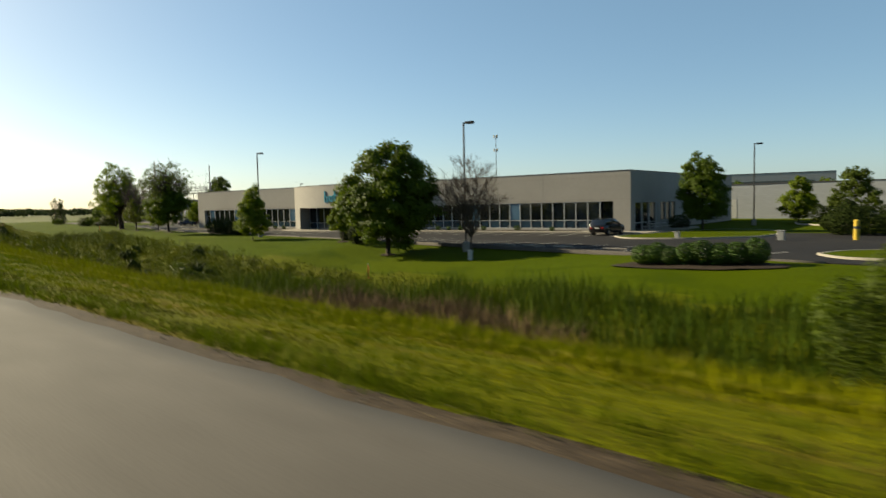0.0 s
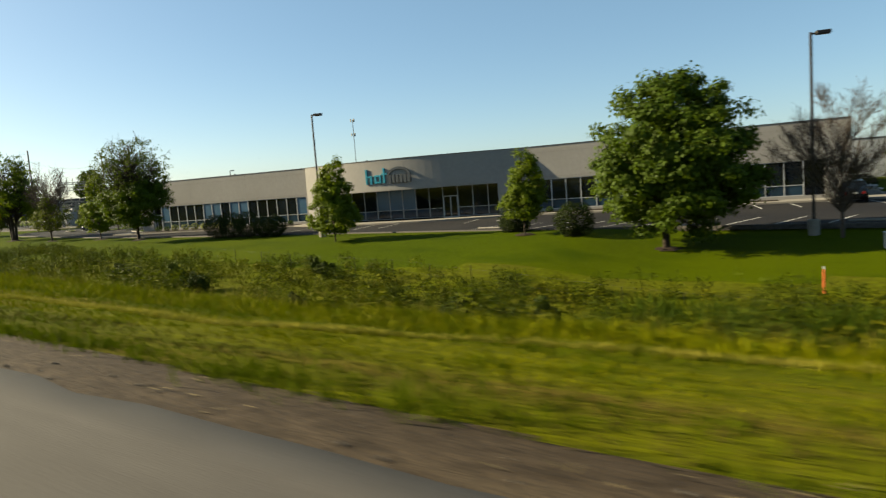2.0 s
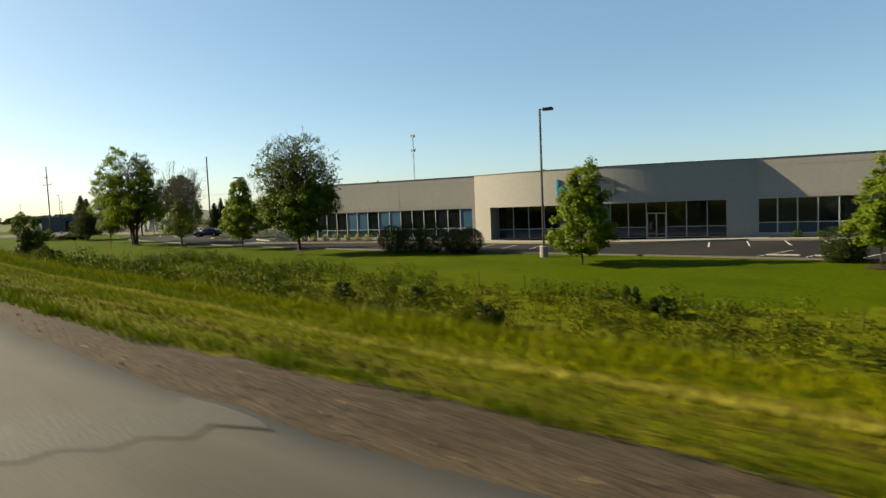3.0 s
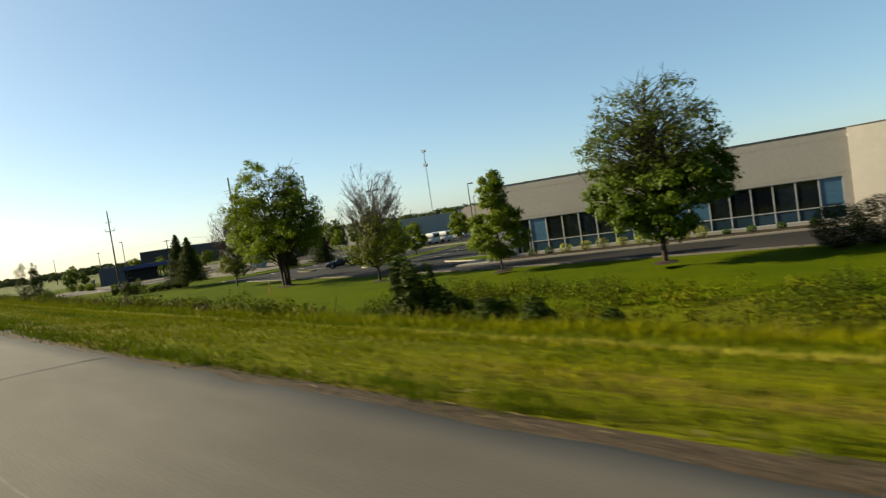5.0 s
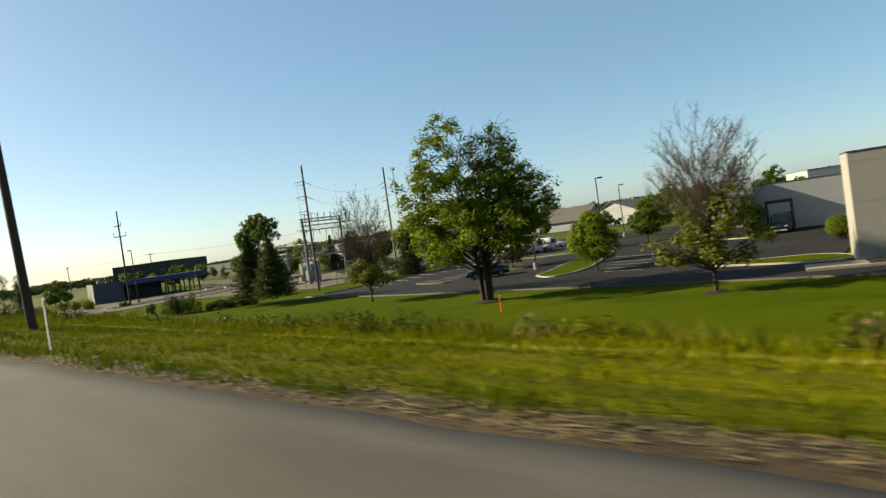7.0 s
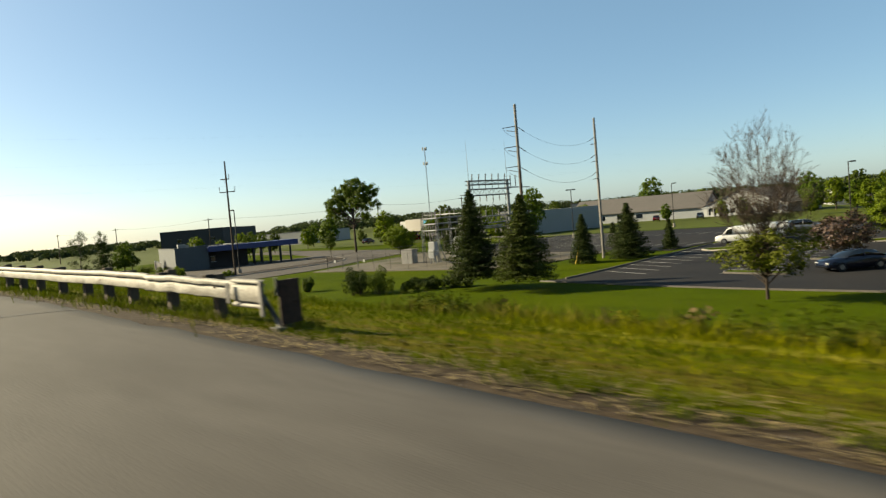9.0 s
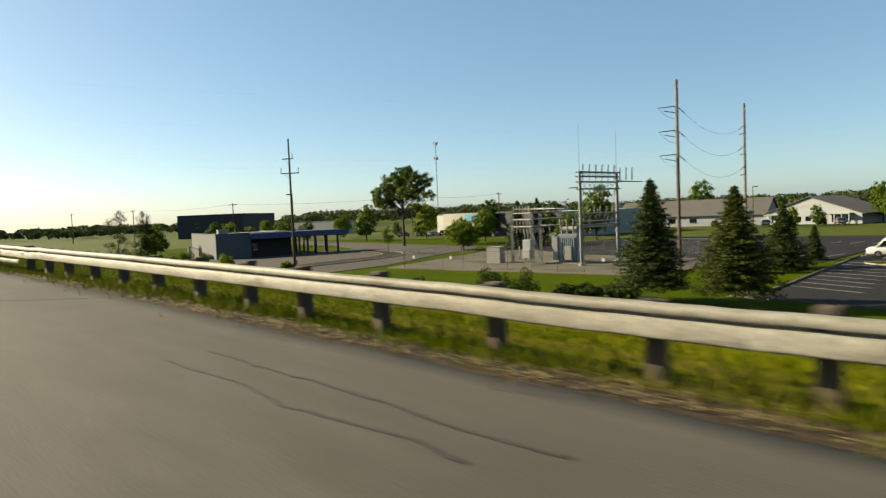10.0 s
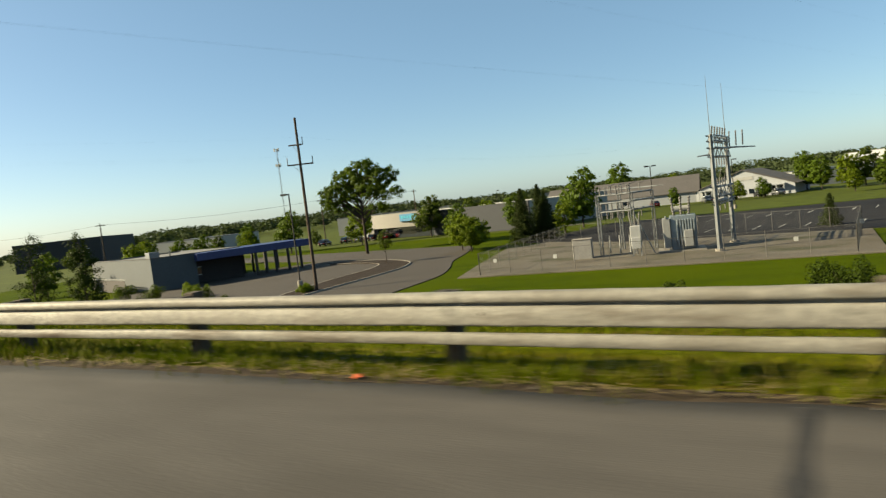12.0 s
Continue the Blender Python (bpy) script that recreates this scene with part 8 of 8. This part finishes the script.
# the radio mast
mast = thing("radio_mast", "slim far red-and-white lattice radio mast", "mast", (-1016, 984, LOW))
segs = []
for k in range(3):
    a = 2 * math.pi * k / 3
    segs.append([0.9 * math.cos(a), 0.9 * math.sin(a), 0, 0.9 * math.cos(a), 0.9 * math.sin(a), 147, 0.28, 0.28])
for k in range(36):
    a, b = 2 * math.pi * (k % 3) / 3, 2 * math.pi * ((k + 1) % 3) / 3
    segs.append([0.6 * math.cos(a), 0.6 * math.sin(a), 4 * k, 0.9 * math.cos(b), 0.9 * math.sin(b), 4 * k + 4, 0.14, 0.14])
v, f = rods(segs, 4)
part("lattice", np_mesh("lattice", v, f), M_GALV, mast)
for zz in (116, 145):
    for k in range(3):
        a = 2 * math.pi * k / 3
        part("antenna_panel", box(4.0 * math.cos(a) - 1, 4.0 * math.cos(a) + 1, 4.0 * math.sin(a) - 1, 4.0 * math.sin(a) + 1, zz - 3, zz + 3), M_GREYBOX, mast)

# distant utility poles with a cable
far_poles = [(-470, 110), (-430, 118), (-369.5, 124.8), (-318, 160), (-300, 185)]
fpl = []
for i, (x, y) in enumerate(far_poles):
    ob = thing("utility_pole", "distant wooden utility pole with a cross-arm", "utility pole", (x, y, LOW), 20 * i, "distant utility poles")
    part("pole", chain([(0, 0, 0), (0, 0, 13.2)], [0.2, 0.14], 7), M_UPOLE, ob)
    part("cross_arm", box(-1.4, 1.4, -0.07, 0.07, 12.5, 12.7), M_UPOLE, ob)
    fpl.append((x, y, LOW + 12.8))
pl3 = thing("power_line", "distant sagging cable between wooden poles", "power line", (0, 0, 0))
for a, b in zip(fpl, fpl[1:]):
    wire(a, b, 0.9, 0.03, 10, pl3)
lot_lamp(-216.5, 114.8, "dark twin-headed lot lamp beyond the substation", 9.7, ((1, 0), (-1, 0)), 20)
lot_lamp(-268, 175, "dark lot lamp near the cream building", 9.5)
lot_lamp(-160.0, 82.3, "dark lot lamp on the grass strip", 10.0, rz=30)
lot_lamp(-167.7, 107.6, "dark lot lamp in the far lot", 9.4, rz=30)
lot_lamp(-205, 138, "dark lot lamp before the white building", 9.5)

# mid-distance trees
tree(-264.5, 99.8, "tall open spreading tree by the drive", [(-5.66, 0, 11.2, 2.91, 2.64, 1.9), (-2.83, 0.5, 13.8, 2.91, 2.64, 2.1), (1.18, -0.4, 14.8, 3.02, 2.75, 2.1), (4.72, 0.3, 13.4, 2.8, 2.53, 2.0), (6.25, 0, 10.9, 2.35, 2.2, 1.5), (-1.65, 0.8, 11.2, 2.24, 2.2, 1.5), (2.24, -0.6, 11.4, 2.46, 2.31, 1.7), (-4.01, 0, 8.9, 1.68, 1.54, 1.0), (3.66, 0, 8.6, 1.68, 1.54, 1.0), (-7.2, 0, 9.4, 1.46, 1.43, 0.9)], 400, clumps=380, per=42, size=0.36, spread=0.42, r0=0.32, stems=1, limbs=110, leaf=M_LEAF, z=LOW)
tree(-238.4, 87.4, "rounded low green tree by the drive", [(0, 0, 3.0, 3.2, 3.0, 1.9), (-0.8, 0, 3.6, 2.2, 2.2, 1.5)], 401, clumps=160, per=50, size=0.28, spread=0.36, leaf=M_LEAF2, r0=0.12, z=LOW)
tree(-247.0, 77.6, "thin sapling with a support stake by the drive", [(0, 0, 3.4, 0.9, 0.9, 1.4)], 402, clumps=26, per=30, size=0.22, spread=0.3, leaf=M_LEAF3, r0=0.05, z=LOW)
proto = [tree(-300 + 14 * i, 122 + 9 * i, "leafy green tree in the middle distance", [(0, 0, 5.0, 3.2 + 0.3 * i, 3.2, 2.8), (0.6, 0, 7.6, 2.2, 2.2, 2.2), (-1.2, 0, 3.6, 2.6, 2.4, 1.8)], 410 + i, clumps=90, per=17, size=0.7, spread=0.55, leaf=lf, r0=0.2, z=LOW, limbs=30, group="mid-distance trees") for i, lf in enumerate((M_LEAF, M_LEAF2, M_LEAF3))]
far_rng = random.Random(9)
spots = [(-345, 130), (-338, 122), (-352, 140), (-330, 140), (-318, 128), (-308, 142), (-268, 158), (-258, 142), (-250, 165), (-247, 150), (-243, 170), (-268, 196), (-220, 172), (-361, 132), (-313, 112), (-187, 190), (-182, 184), (-176, 172), (-170, 178), (-225, 216), (-252, 216), (-160, 190), (-150, 170), (-140, 160), (-150, 132), (-136, 138), (-128, 150), (-120, 125), (-380, 150), (-395, 132), (-300, 95), (-306, 84), (-312, 70), (-298, 62), (-322, 100), (-266, 150), (-282, 176), (-100, 140), (-85, 150), (-70, 142), (-56, 150), (-40, 170), (-20, 170), (-60, 160), (-178, 187), (-190, 196), (-172, 190)]
for i, (x, y) in enumerate(spots):
    k = far_rng.uniform(0.45, 0.85) if y < 180 else far_rng.uniform(0.75, 1.1)
    ob = copy_thing(proto[i % 3], pose(x, y, LOW, 0, 0, far_rng.uniform(0, 360)) @ Matrix.Diagonal((k, k, k, 1)))
for i, (x, y, k) in enumerate(((-230, 120, 1.1), (-230, 108, 0.6), (-241, 214, 1.4), (-205.4, 172, 0.5), (-200.1, 172, 0.5), (-183, 160, 0.5), (-176, 172, 0.7), (-241, 90, 0.6), (-252, 112, 0.7), (-170, 146, 0.7), (-246, 128, 0.8))):
    copy_thing(proto[i % 2], pose(x, y, LOW, 0, 0, 47 * i) @ Matrix.Diagonal((k, k, k, 1)))
for i, (x, y, hh, c) in enumerate(((-286, 150, 1.0, M_CARRED), (-289.5, 148.6, 1.0, M_CARRED), (-293, 147.2, 1.0, M_CARBLACK), (-296.5, 146, 1.0, M_CARSILVER), (-300, 144.8, 1.0, M_CARBLACK), (-281, 151, 1.0, M_CARBLACK), (-305, 142, 1, M_CARBLUE))):
    car(x, y, 100, c, "car parked before the cream building", "sedan" if i % 2 else "suv", group="cars before the store")
for i, (x, y, c) in enumerate(((-213, 178, M_CARSILVER), (-207.5, 179.5, M_CARBLACK), (-201, 180.5, M_CARBLACK), (-226, 180, M_CARRED), (-197, 181, M_CARSILVER))):
    car(x, y, 110, c, "car parked before the white gabled building", "suv", group="cars before the gabled building")

# woods on the skyline, with distance haze put into their leaf colour
wr = np.random.default_rng(21)
cs, ou = [], []
for i in range(1000):
    a = math.radians(wr.uniform(60, 178))
    r = wr.uniform(480, 900)
    x, y = -130 + r * math.cos(a), r * math.sin(a)
    hgt = (12.6 + 1.6 * math.sin(9 * a) + 1.2 * math.sin(23 * a + 1) + wr.uniform(-1.5, 1.5)) * (r / 620)
    if a > math.radians(146):
        hgt *= 0.6
    w_ = hgt * wr.uniform(0.55, 0.9)
    m = 100
    d = wr.normal(size=(m, 3))
    d /= np.linalg.norm(d, axis=1, keepdims=True)
    d[:, 2] = np.abs(d[:, 2]) - 0.25
    cs.append(np.array([x, y, LOW + hgt * 0.45]) + d * np.array([w_, w_, hgt * 0.55]) * wr.uniform(0.75, 1.0, (m, 1)))
    ou.append(d)
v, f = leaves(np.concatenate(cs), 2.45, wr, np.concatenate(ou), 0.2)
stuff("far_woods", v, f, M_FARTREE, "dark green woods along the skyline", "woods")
